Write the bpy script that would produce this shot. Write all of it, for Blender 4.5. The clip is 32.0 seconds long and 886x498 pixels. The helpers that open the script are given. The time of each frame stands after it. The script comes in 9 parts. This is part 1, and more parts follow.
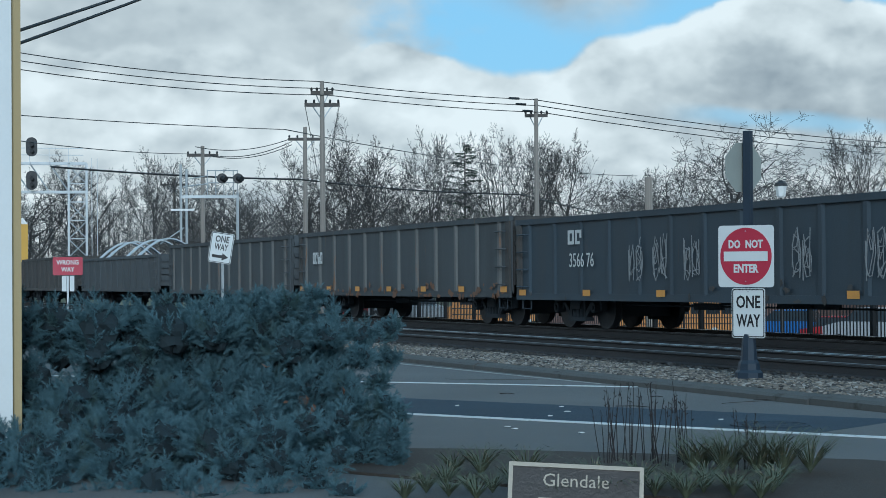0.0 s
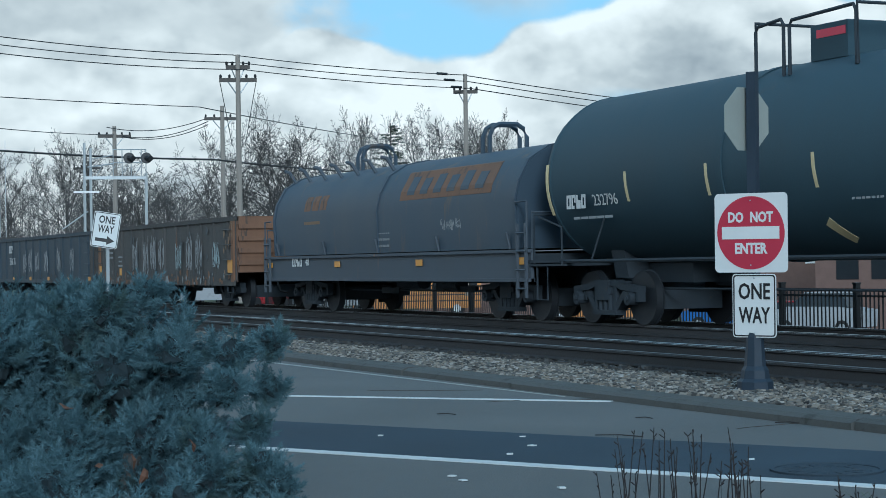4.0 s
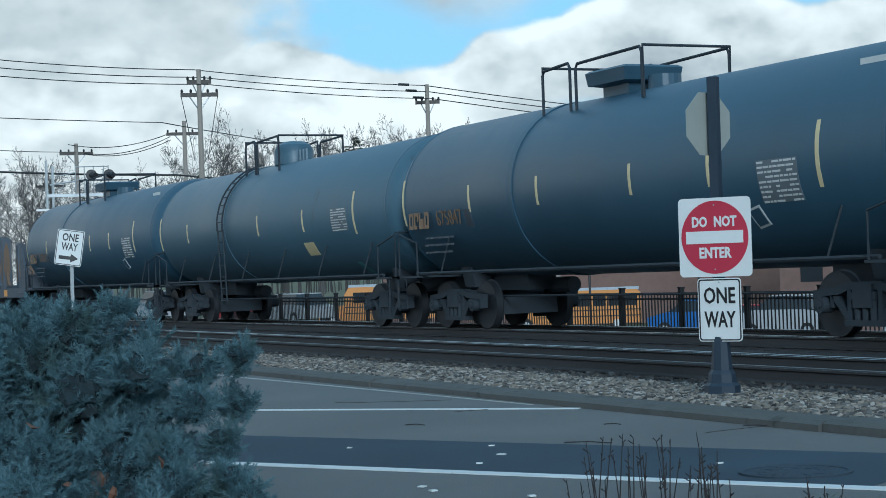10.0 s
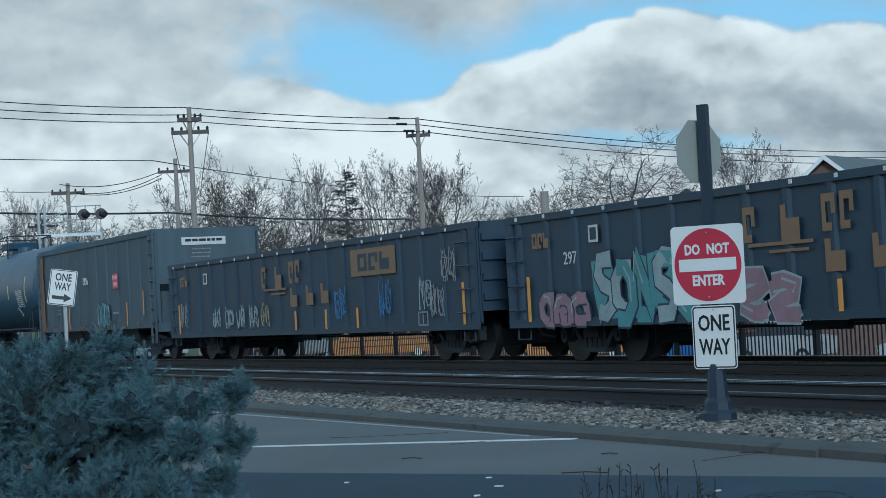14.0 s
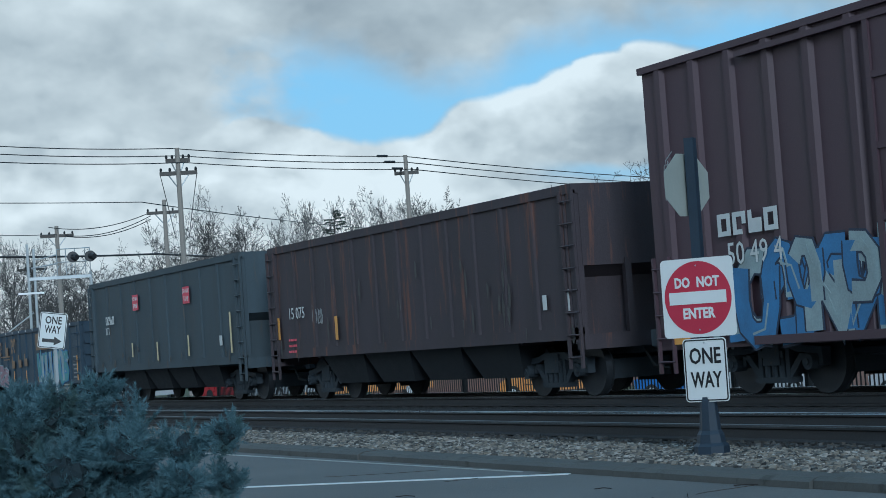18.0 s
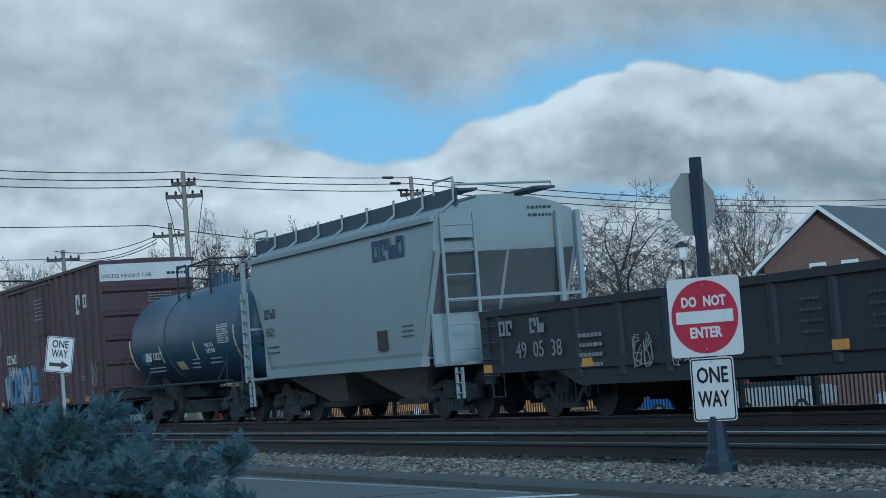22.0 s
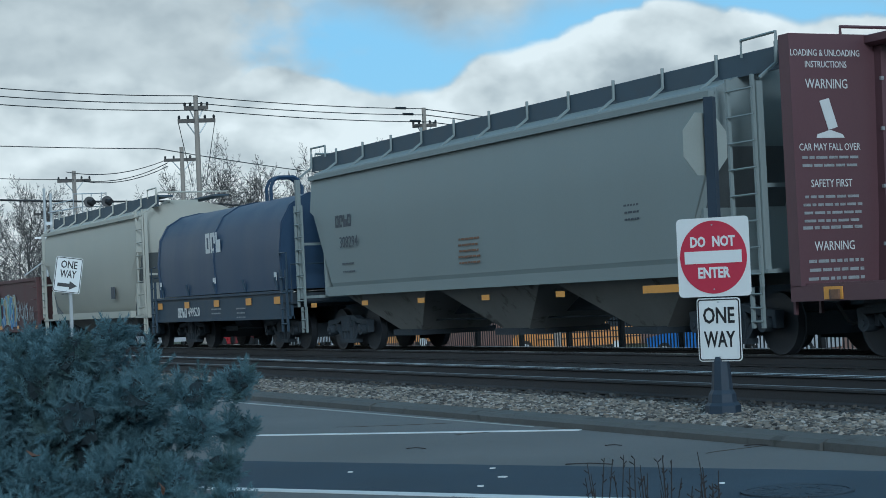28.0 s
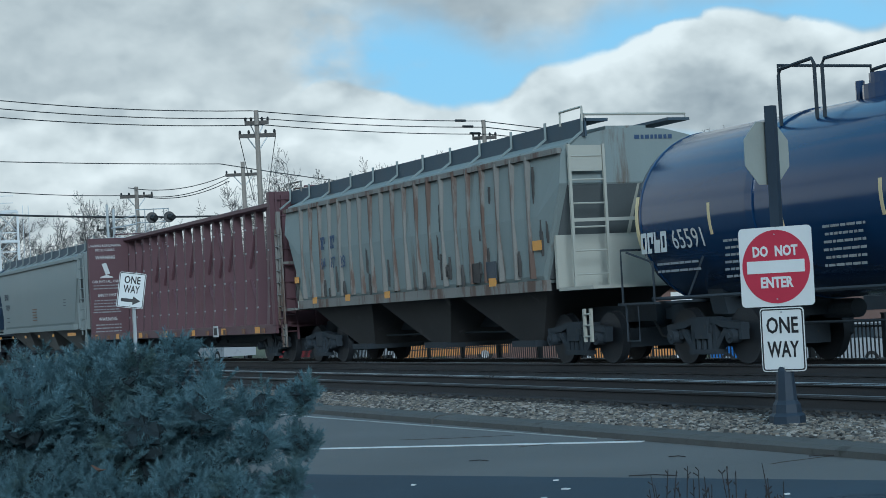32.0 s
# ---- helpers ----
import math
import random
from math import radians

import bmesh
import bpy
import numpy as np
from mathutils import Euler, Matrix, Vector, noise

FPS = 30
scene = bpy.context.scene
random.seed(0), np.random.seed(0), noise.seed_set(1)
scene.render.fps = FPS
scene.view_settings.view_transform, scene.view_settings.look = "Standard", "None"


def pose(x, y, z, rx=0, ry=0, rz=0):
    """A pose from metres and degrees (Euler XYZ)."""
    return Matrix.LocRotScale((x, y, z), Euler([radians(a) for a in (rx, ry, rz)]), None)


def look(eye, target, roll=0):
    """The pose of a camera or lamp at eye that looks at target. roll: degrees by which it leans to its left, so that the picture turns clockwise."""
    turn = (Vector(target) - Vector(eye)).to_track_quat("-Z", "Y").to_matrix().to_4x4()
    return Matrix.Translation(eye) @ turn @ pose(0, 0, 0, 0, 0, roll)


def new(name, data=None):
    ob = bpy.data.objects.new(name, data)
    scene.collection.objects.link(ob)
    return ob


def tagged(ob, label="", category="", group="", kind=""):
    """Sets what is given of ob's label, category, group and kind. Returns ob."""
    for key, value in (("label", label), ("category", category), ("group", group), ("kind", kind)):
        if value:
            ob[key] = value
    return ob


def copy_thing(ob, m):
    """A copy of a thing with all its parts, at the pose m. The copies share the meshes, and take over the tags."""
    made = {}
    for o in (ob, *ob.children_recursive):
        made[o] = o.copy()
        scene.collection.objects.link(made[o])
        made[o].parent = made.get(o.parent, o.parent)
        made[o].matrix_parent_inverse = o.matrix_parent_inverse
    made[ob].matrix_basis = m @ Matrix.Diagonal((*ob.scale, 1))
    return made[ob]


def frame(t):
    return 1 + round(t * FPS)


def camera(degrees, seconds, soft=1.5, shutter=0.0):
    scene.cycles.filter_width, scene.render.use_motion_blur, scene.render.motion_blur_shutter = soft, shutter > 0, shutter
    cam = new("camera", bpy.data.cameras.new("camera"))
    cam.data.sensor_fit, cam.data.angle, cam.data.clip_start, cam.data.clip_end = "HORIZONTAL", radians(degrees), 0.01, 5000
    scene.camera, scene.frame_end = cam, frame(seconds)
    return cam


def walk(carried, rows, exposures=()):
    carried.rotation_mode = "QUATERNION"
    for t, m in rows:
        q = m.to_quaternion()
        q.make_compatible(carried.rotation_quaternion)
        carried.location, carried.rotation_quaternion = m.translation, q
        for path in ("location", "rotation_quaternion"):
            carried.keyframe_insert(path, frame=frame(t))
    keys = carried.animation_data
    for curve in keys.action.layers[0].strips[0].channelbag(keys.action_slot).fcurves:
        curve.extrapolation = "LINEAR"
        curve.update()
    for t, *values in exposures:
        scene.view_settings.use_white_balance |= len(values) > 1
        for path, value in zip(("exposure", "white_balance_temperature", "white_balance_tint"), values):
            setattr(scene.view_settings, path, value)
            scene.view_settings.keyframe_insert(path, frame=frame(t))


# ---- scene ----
cam = camera(26.74, 32.0, soft=0.75)
PATH = [
    (0, 4.788, -2.025, 1.060, 90.971, 0.454, 67.883),
    (0.5, 4.788, -2.025, 1.060, 91.133, 0.450, 67.928),
    (1, 4.788, -2.025, 1.060, 91.195, 0.437, 68.215),
    (1.5, 1.381, -0.584, 1.060, 91.095, 0.404, 67.514),
    (2, 0.000, 0.000, 1.060, 91.080, 0.376, 67.081),
    (2.5, 0.000, 0.000, 1.060, 90.952, 0.343, 66.852),
    (4.5, 0.000, 0.000, 1.060, 90.406, 1.064, 65.176),
    (5, 0.000, 0.000, 1.060, 90.338, 1.214, 64.706),
    (5.5, 0.000, 0.000, 1.060, 90.257, 1.214, 64.115),
    (6, 0.000, 0.000, 1.060, 90.232, 1.282, 63.707),
    (6.5, 0.000, 0.000, 1.060, 90.258, 1.109, 62.816),
    (7, 0.000, 0.000, 1.060, 90.202, 1.168, 62.572),
    (7.5, 0.000, 0.000, 1.060, 92.085, 1.610, 64.013),
    (8, 0.000, 0.000, 1.060, 92.115, 1.790, 65.196),
    (8.5, 0.000, 0.000, 1.060, 91.526, 2.000, 64.902),
    (9, 0.000, 0.000, 1.060, 90.807, 1.988, 64.826),
    (9.5, 0.000, 0.000, 1.060, 90.840, 1.913, 64.681),
    (10, 0.000, 0.000, 1.060, 90.795, 2.033, 64.572),
    (10.5, 0.000, 0.000, 1.060, 90.940, 2.238, 64.533),
    (11, 0.000, 0.000, 1.060, 91.010, 2.282, 64.496),
    (11.5, 0.000, 0.000, 1.060, 91.120, 2.475, 64.467),
    (12, 0.000, 0.000, 1.060, 91.234, 2.569, 64.433),
    (12.5, 0.000, 0.000, 1.060, 91.296, 2.642, 64.423),
    (13, 0.000, 0.000, 1.060, 91.452, 2.888, 64.407),
    (13.5, 0.000, 0.000, 1.060, 91.606, 2.898, 64.397),
    (14, 0.000, 0.000, 1.060, 91.788, 3.136, 64.386),
    (14.5, 0.000, 0.000, 1.060, 92.020, 3.429, 64.345),
    (16.5, 0.000, 0.000, 1.060, 92.611, 3.848, 64.221),
    (17, 0.000, 0.000, 1.060, 92.710, 3.854, 64.156),
    (17.5, 0.000, 0.000, 1.060, 92.804, 3.888, 64.120),
    (18, 0.000, 0.000, 1.060, 92.906, 4.029, 64.108),
    (18.5, 0.000, 0.000, 1.060, 92.968, 4.062, 64.115),
    (19, 0.000, 0.000, 1.060, 93.009, 4.111, 64.125),
    (19.5, 0.000, 0.000, 1.060, 93.102, 4.140, 64.125),
    (20, 0.000, 0.000, 1.060, 93.261, 4.166, 64.132),
    (20.5, 0.000, 0.000, 1.060, 93.268, 4.206, 64.209),
    (21, 0.000, 0.000, 1.060, 93.338, 4.255, 64.237),
    (21.5, 0.000, 0.000, 1.060, 93.429, 4.310, 64.272),
    (22, 0.000, 0.000, 1.060, 93.571, 4.447, 64.322),
    (22.5, 0.000, 0.000, 1.060, 93.775, 4.666, 64.367),
    (23, 0.000, 0.000, 1.060, 94.017, 4.857, 64.440),
    (23.5, 0.000, 0.000, 1.060, 94.080, 4.801, 64.526),
    (24, 0.000, 0.000, 1.060, 93.445, 4.071, 64.627),
    (24.5, 0.000, 0.000, 1.060, 90.447, 3.376, 64.559),
    (26.5, 0.000, 0.000, 1.060, 91.119, 2.508, 64.467),
    (27, 0.000, 0.000, 1.060, 91.283, 2.468, 64.460),
    (27.5, 0.000, 0.000, 1.060, 91.380, 2.537, 64.483),
    (28, 0.000, 0.000, 1.060, 91.500, 2.690, 64.542),
    (28.5, 0.000, 0.000, 1.060, 91.546, 2.790, 64.609),
    (29, 0.000, 0.000, 1.060, 91.573, 2.942, 64.734),
    (29.5, 0.000, 0.000, 1.060, 91.601, 2.998, 65.125),
    (30, 0.000, 0.000, 1.060, 91.755, 3.034, 65.714),
    (30.5, 0.000, 0.000, 1.060, 91.768, 3.062, 66.106),
    (31, 0.000, 0.000, 1.060, 91.745, 3.053, 66.179),
    (31.5, 0.000, 0.000, 1.060, 91.838, 3.106, 66.346),
    (32, 0.000, 0.000, 1.060, 91.975, 3.163, 66.435),
]
walk(cam, [(t, pose(x, y, z, rx, ry, rz)) for t, x, y, z, rx, ry, rz in PATH], exposures=[(t, e, k, -1) for t, e, k in ((0, 0.0, 5080), (3, 0.06, 5080), (5, 0.24, 5130), (7, 0.32, 5120), (7.6, -0.06, 5040), (8.2, -0.06, 5040), (8.8, 0.24, 5130), (10, 0.2, 5130), (11, 0.12, 5140), (13, 0.0, 5110), (17, -0.12, 4960), (19, 0.02, 5010), (21, -0.22, 4890), (23, -0.38, 4720), (24, -0.46, 4700), (26, -0.08, 5010), (28, -0.02, 5090), (32, 0.0, 5130))])

# ---- world: broken cloud, soft sun behind thin cloud, beyond the trailing end of the train ----
SUN_AZ, SUN_EL = radians(110), radians(16)


class Nodes:
    """Short-hand for node trees."""

    def __init__(self, tree):
        self.tree = tree
        tree.nodes.clear()

    def add(self, kind, **inputs):
        node = self.tree.nodes.new(kind)
        for key, value in inputs.items():
            key = key.replace("_", " ")
            if isinstance(value, bpy.types.NodeSocket):
                self.tree.links.new(value, node.inputs[key])
            else:
                node.inputs[key].default_value = value
        return node

    def math(self, op, a, b=0.0, clamp=False):
        node = self.tree.nodes.new("ShaderNodeMath")
        node.operation, node.use_clamp = op, clamp
        for i, value in enumerate((a, b)):
            if isinstance(value, bpy.types.NodeSocket):
                self.tree.links.new(value, node.inputs[i])
            else:
                node.inputs[i].default_value = value
        return node.outputs[0]

    def ramp(self, fac, stops):
        node = self.tree.nodes.new("ShaderNodeValToRGB")
        self.tree.links.new(fac, node.inputs[0])
        ramp = node.color_ramp
        while len(ramp.elements) < len(stops):
            ramp.elements.new(0.5)
        for e, (p, c) in zip(ramp.elements, stops):
            e.position, e.color = p, (*c, 1) if len(c) == 3 else c
        return node.outputs[0]

    def mix(self, fac, a, b, blend="MIX"):
        node = self.tree.nodes.new("ShaderNodeMix")
        node.data_type, node.blend_type = "RGBA", blend
        for i, value in ((0, fac), (6, a), (7, b)):
            if isinstance(value, bpy.types.NodeSocket):
                self.tree.links.new(value, node.inputs[i])
            elif i:
                node.inputs[i].default_value = (*value, 1)
            else:
                node.inputs[i].default_value = value
        return node.outputs[2]

    def step(self, x, lo, hi):
        node = self.tree.nodes.new("ShaderNodeMapRange")
        node.interpolation_type = "SMOOTHSTEP"
        self.tree.links.new(x, node.inputs[0])
        node.inputs[1].default_value, node.inputs[2].default_value = lo, hi
        return node.outputs[0]


def make_world():
    world = bpy.data.worlds.new("world")
    scene.world = world
    world.use_nodes = True
    n = Nodes(world.node_tree)
    way = n.add("ShaderNodeTexCoord").outputs["Generated"]
    sep = n.add("ShaderNodeSeparateXYZ", Vector=way)
    x, y, z = sep.outputs
    # bearing to the left of the track's far side, and height above the horizon, turned into a flat chart of the sky: across and up
    az = n.math("MULTIPLY", n.math("ARCTAN2", n.math("MULTIPLY", x, -1.0), y), 57.2958)
    el = n.math("MULTIPLY", n.math("ARCSINE", z), 57.2958)
    across = n.math("ADD", n.math("ADD", n.math("MULTIPLY", az, -0.577), n.math("MULTIPLY", el, -0.0496)), 37.2)
    up = n.math("ADD", n.math("ADD", n.math("MULTIPLY", az, -0.0492), n.math("MULTIPLY", el, 0.583)), 0.844)
    chart = n.add("ShaderNodeCombineXYZ", X=across, Y=n.math("MULTIPLY", up, 1.35), Z=0.0).outputs[0]

    def moved(v, by):
        p = n.tree.nodes.new("ShaderNodeVectorMath")
        p.operation = "ADD"
        n.tree.links.new(v, p.inputs[0])
        if isinstance(by, bpy.types.NodeSocket):
            n.tree.links.new(by, p.inputs[1])
        else:
            p.inputs[1].default_value = by
        return p.outputs[0]

    def noise_at(v, move, scale, detail, rough):
        return n.math("SUBTRACT", n.add("ShaderNodeTexNoise", Vector=moved(v, move), Scale=scale, Detail=detail, Roughness=rough).outputs[0], 0.5)

    def heaps_at(v, move, scale):
        """Rounded heaps: the nearness to scattered centres, with smaller heaps on the large."""
        cell = n.tree.nodes.new("ShaderNodeTexVoronoi")
        cell.feature, cell.normalize = "SMOOTH_F1", True
        n.tree.links.new(moved(v, move), cell.inputs["Vector"])
        cell.inputs["Scale"].default_value, cell.inputs["Detail"].default_value = scale, 2.0
        cell.inputs["Roughness"].default_value, cell.inputs["Smoothness"].default_value = 0.5, 0.7
        return n.math("SUBTRACT", 0.30, cell.outputs["Distance"])

    def rim(points):
        """A height that runs smoothly through points (across, up)."""
        node = n.tree.nodes.new("ShaderNodeValToRGB")
        n.tree.links.new(n.math("ADD", n.math("MULTIPLY", across, 1 / 24.0), 0.5, clamp=True), node.inputs[0])
        node.color_ramp.interpolation = "CARDINAL"
        stops = node.color_ramp.elements
        for k, (p, h) in enumerate(points):
            e = stops[0] if k == 0 else stops[len(stops) - 1] if k == len(points) - 1 else stops.new(p / 24.0 + 0.5)
            e.position, e.color = p / 24.0 + 0.5, (h / 10, h / 10, h / 10, 1)
        return n.math("MULTIPLY", node.outputs[0], 10.0)

    wide = noise_at(chart, (1.7, 3.1, 2.0), 0.30, 5.0, 0.5)
    mid = noise_at(chart, (5.2, 0.4, 7.0), 0.85, 7.0, 0.52)
    mid2 = noise_at(chart, (9.1, 4.3, 1.0), 0.85, 7.0, 0.52)
    bend = n.add("ShaderNodeCombineXYZ", X=n.math("MULTIPLY", mid, 1.3), Y=n.math("MULTIPLY", mid2, 1.3), Z=0.0).outputs[0]
    bent = moved(chart, bend)
    heap = heaps_at(bent, (0.3, 0.2, 0), 0.75)
    relief = n.math("ADD", n.math("SUBTRACT", heap, heaps_at(bent, (0.22, 0.42, 0), 0.75)), n.math("MULTIPLY", n.math("SUBTRACT", noise_at(chart, (5.2, 0.4, 7.0), 0.7, 4.0, 0.45), noise_at(chart, (5.4, 0.78, 7.0), 0.7, 4.0, 0.45)), 0.9))
    # the heaped clouds below, the grey bank above, and the blue between their rims
    low_rim = rim(((-11.9, 1.1), (-7.8, 1.2), (-6.8, 1.33), (-5.8, 1.42), (-4.8, 1.16), (-3.8, 1.56), (-3.0, 1.75), (-2.3, 1.58), (-1.8, 1.40), (-0.4, 1.46), (0.1, 1.72), (0.5, 2.05), (1.2, 2.30), (1.8, 2.50), (2.6, 2.88), (3.5, 3.06), (4.2, 3.08), (5.0, 2.96), (6.0, 2.78), (6.8, 2.94), (7.4, 2.88), (7.9, 2.6), (11.9, 2.2)))
    bank_rim = rim(((-11.9, 2.6), (-4.0, 2.7), (-1.8, 2.95), (-1.0, 2.75), (-0.4, 2.50), (0.2, 2.46), (0.9, 2.58), (1.3, 2.95), (1.9, 3.25), (2.7, 3.48), (4.0, 3.60), (5.5, 3.78), (7.5, 3.60), (11.9, 3.5)))
    low = n.math("SUBTRACT", n.math("ADD", low_rim, n.math("ADD", n.math("MULTIPLY", heap, 0.75), n.math("MULTIPLY", mid, 0.35))), up)
    bank = n.math("SUBTRACT", up, n.math("ADD", bank_rim, n.math("ADD", n.math("MULTIPLY", mid, 0.95), n.math("MULTIPLY", wide, 0.45))))
    left = n.step(n.math("ADD", across, n.math("ADD", n.math("MULTIPLY", mid, 4.5), n.math("MULTIPLY", up, 0.3))), -1.0, -3.6)
    heaped = n.step(low, -0.05, 0.16)
    cover = n.math("MAXIMUM", n.math("MAXIMUM", heaped, n.step(bank, -0.70, 0.48)), left)
    # a slit of pale blue under the heaps
    slit = n.math("ABSOLUTE", n.math("SUBTRACT", up, n.math("ADD", n.math("MULTIPLY", mid, 0.35), 0.78)))
    veil = n.math("MULTIPLY", n.step(slit, 0.24, 0.02), n.math("MULTIPLY", n.step(across, 1.4, 3.0), n.math("MULTIPLY", n.step(across, 6.4, 5.0), 0.62)))
    cover = n.math("SUBTRACT", cover, veil, clamp=True)
    # overhead the cloud breaks up
    cover = n.math("SUBTRACT", cover, n.math("MULTIPLY", n.step(el, 14.0, 28.0), n.step(n.math("ADD", wide, mid), -0.16, 0.02)), clamp=True)
    # tone: sunlit crests, grey bellies
    right = n.step(across, -0.6, 1.2)
    belly = n.math("MULTIPLY", n.step(low, 0.35, 1.75), n.math("ADD", n.math("MULTIPLY", right, 0.20), 0.17))
    pale = n.math("MULTIPLY", n.step(up, 1.15, 0.35), 0.24)
    tone_low = n.math("ADD", n.math("SUBTRACT", n.math("SUBTRACT", 0.68, n.math("MULTIPLY", n.step(across, -0.5, -3.5), 0.10)), belly), n.math("ADD", pale, n.math("ADD", n.math("MULTIPLY", relief, 1.25), n.math("MULTIPLY", wide, 0.7))))
    tone_low = n.math("ADD", tone_low, n.math("MULTIPLY", n.math("MULTIPLY", n.step(low, 0.75, 0.05), right), 0.22))
    tone_bank = n.math("ADD", n.math("ADD", 0.33, n.math("MULTIPLY", n.step(bank, 0.3, 2.4), 0.13)), n.math("ADD", n.math("MULTIPLY", left, 0.10), n.math("ADD", n.math("MULTIPLY", wide, 0.95), n.math("MULTIPLY", relief, 0.55))))
    tone_bank = n.math("ADD", tone_bank, n.math("MULTIPLY", n.step(across, -4.5, -7.5), 0.10))
    lit = n.math("ADD", n.math("MULTIPLY", tone_low, heaped), n.math("MULTIPLY", tone_bank, n.math("SUBTRACT", 1.0, heaped)), clamp=True)
    cloud = n.ramp(lit, [(0.10, (0.36, 0.36, 0.345)), (0.38, (0.53, 0.51, 0.465)), (0.62, (0.73, 0.68, 0.60)), (0.92, (0.94, 0.86, 0.75))])
    sky = n.tree.nodes.new("ShaderNodeTexSky")
    sky.sky_type, sky.sun_disc = "NISHITA", False
    sky.sun_elevation, sky.sun_rotation = SUN_EL, SUN_AZ
    blue = n.mix(1.0, sky.outputs[0], (0.10, 0.10, 0.10), "MULTIPLY")
    blue = n.mix(0.75, blue, (0.33, 0.585, 0.76))
    sight = n.mix(cover, blue, cloud)
    out = n.add("ShaderNodeBackground", Color=sight, Strength=1.0)
    last = n.tree.nodes.new("ShaderNodeOutputWorld")
    n.tree.links.new(out.outputs[0], last.inputs[0])


make_world()
sun = new("sun", bpy.data.lights.new("sun", "SUN"))
sun.data.energy, sun.data.angle, sun.data.color = 1.7, radians(14), (1.0, 0.97, 0.93)
sun.matrix_world = look((0, 0, 0), (-math.sin(SUN_AZ) * math.cos(SUN_EL), -math.cos(SUN_AZ) * math.cos(SUN_EL), -math.sin(SUN_EL)))

# ---- materials ----
def mat(name, color, rough=0.6, metal=0.0, vary=0.25, scale=3.0, bump=0.15, dirt=None, dirt_at=0.55, stretch=(1, 1, 1), per=0.0, spec=0.5, grain=40.0):
    """A painted, stony or earthy surface: colour with two scales of variation, dirt or wear in patches, fine relief."""
    m = bpy.data.materials.new(name)
    m.use_nodes = True
    n = Nodes(m.node_tree)
    at = n.add("ShaderNodeTexCoord").outputs["Object"]
    flow = n.add("ShaderNodeMapping", Vector=at, Scale=stretch).outputs[0]
    wide = n.add("ShaderNodeTexNoise", Vector=flow, Scale=scale, Detail=6.0, Roughness=0.6).outputs[0]
    small = n.add("ShaderNodeTexNoise", Vector=at, Scale=grain, Detail=4.0, Roughness=0.6).outputs[0]
    k = n.math("ADD", n.math("MULTIPLY", n.math("SUBTRACT", wide, 0.5), vary * 2.2), 1.0)
    k = n.math("ADD", k, n.math("MULTIPLY", n.math("SUBTRACT", small, 0.5), vary))
    if per:
        chance = n.add("ShaderNodeObjectInfo").outputs["Random"]
        k = n.math("ADD", k, n.math("MULTIPLY", n.math("SUBTRACT", chance, 0.5), per * 2))
    col = n.mix(1.0, color, n.add("ShaderNodeCombineColor", Red=k, Green=k, Blue=k).outputs[0], "MULTIPLY")
    if dirt:
        spot = n.add("ShaderNodeTexNoise", Vector=flow, Scale=scale * 2.3, Detail=8.0, Roughness=0.68).outputs[0]
        col = n.mix(n.step(spot, dirt_at, dirt_at + 0.12), col, dirt)
    rr = n.math("ADD", n.math("MULTIPLY", n.math("SUBTRACT", wide, 0.5), 0.3), rough, clamp=True)
    rel = n.add("ShaderNodeBump", Strength=bump, Distance=0.02, Height=small).outputs[0]
    body = n.add("ShaderNodeBsdfPrincipled", Base_Color=col, Roughness=rr, Metallic=metal, Normal=rel)
    body.inputs["Specular IOR Level"].default_value = spec
    end = n.tree.nodes.new("ShaderNodeOutputMaterial")
    n.tree.links.new(body.outputs[0], end.inputs[0])
    return m


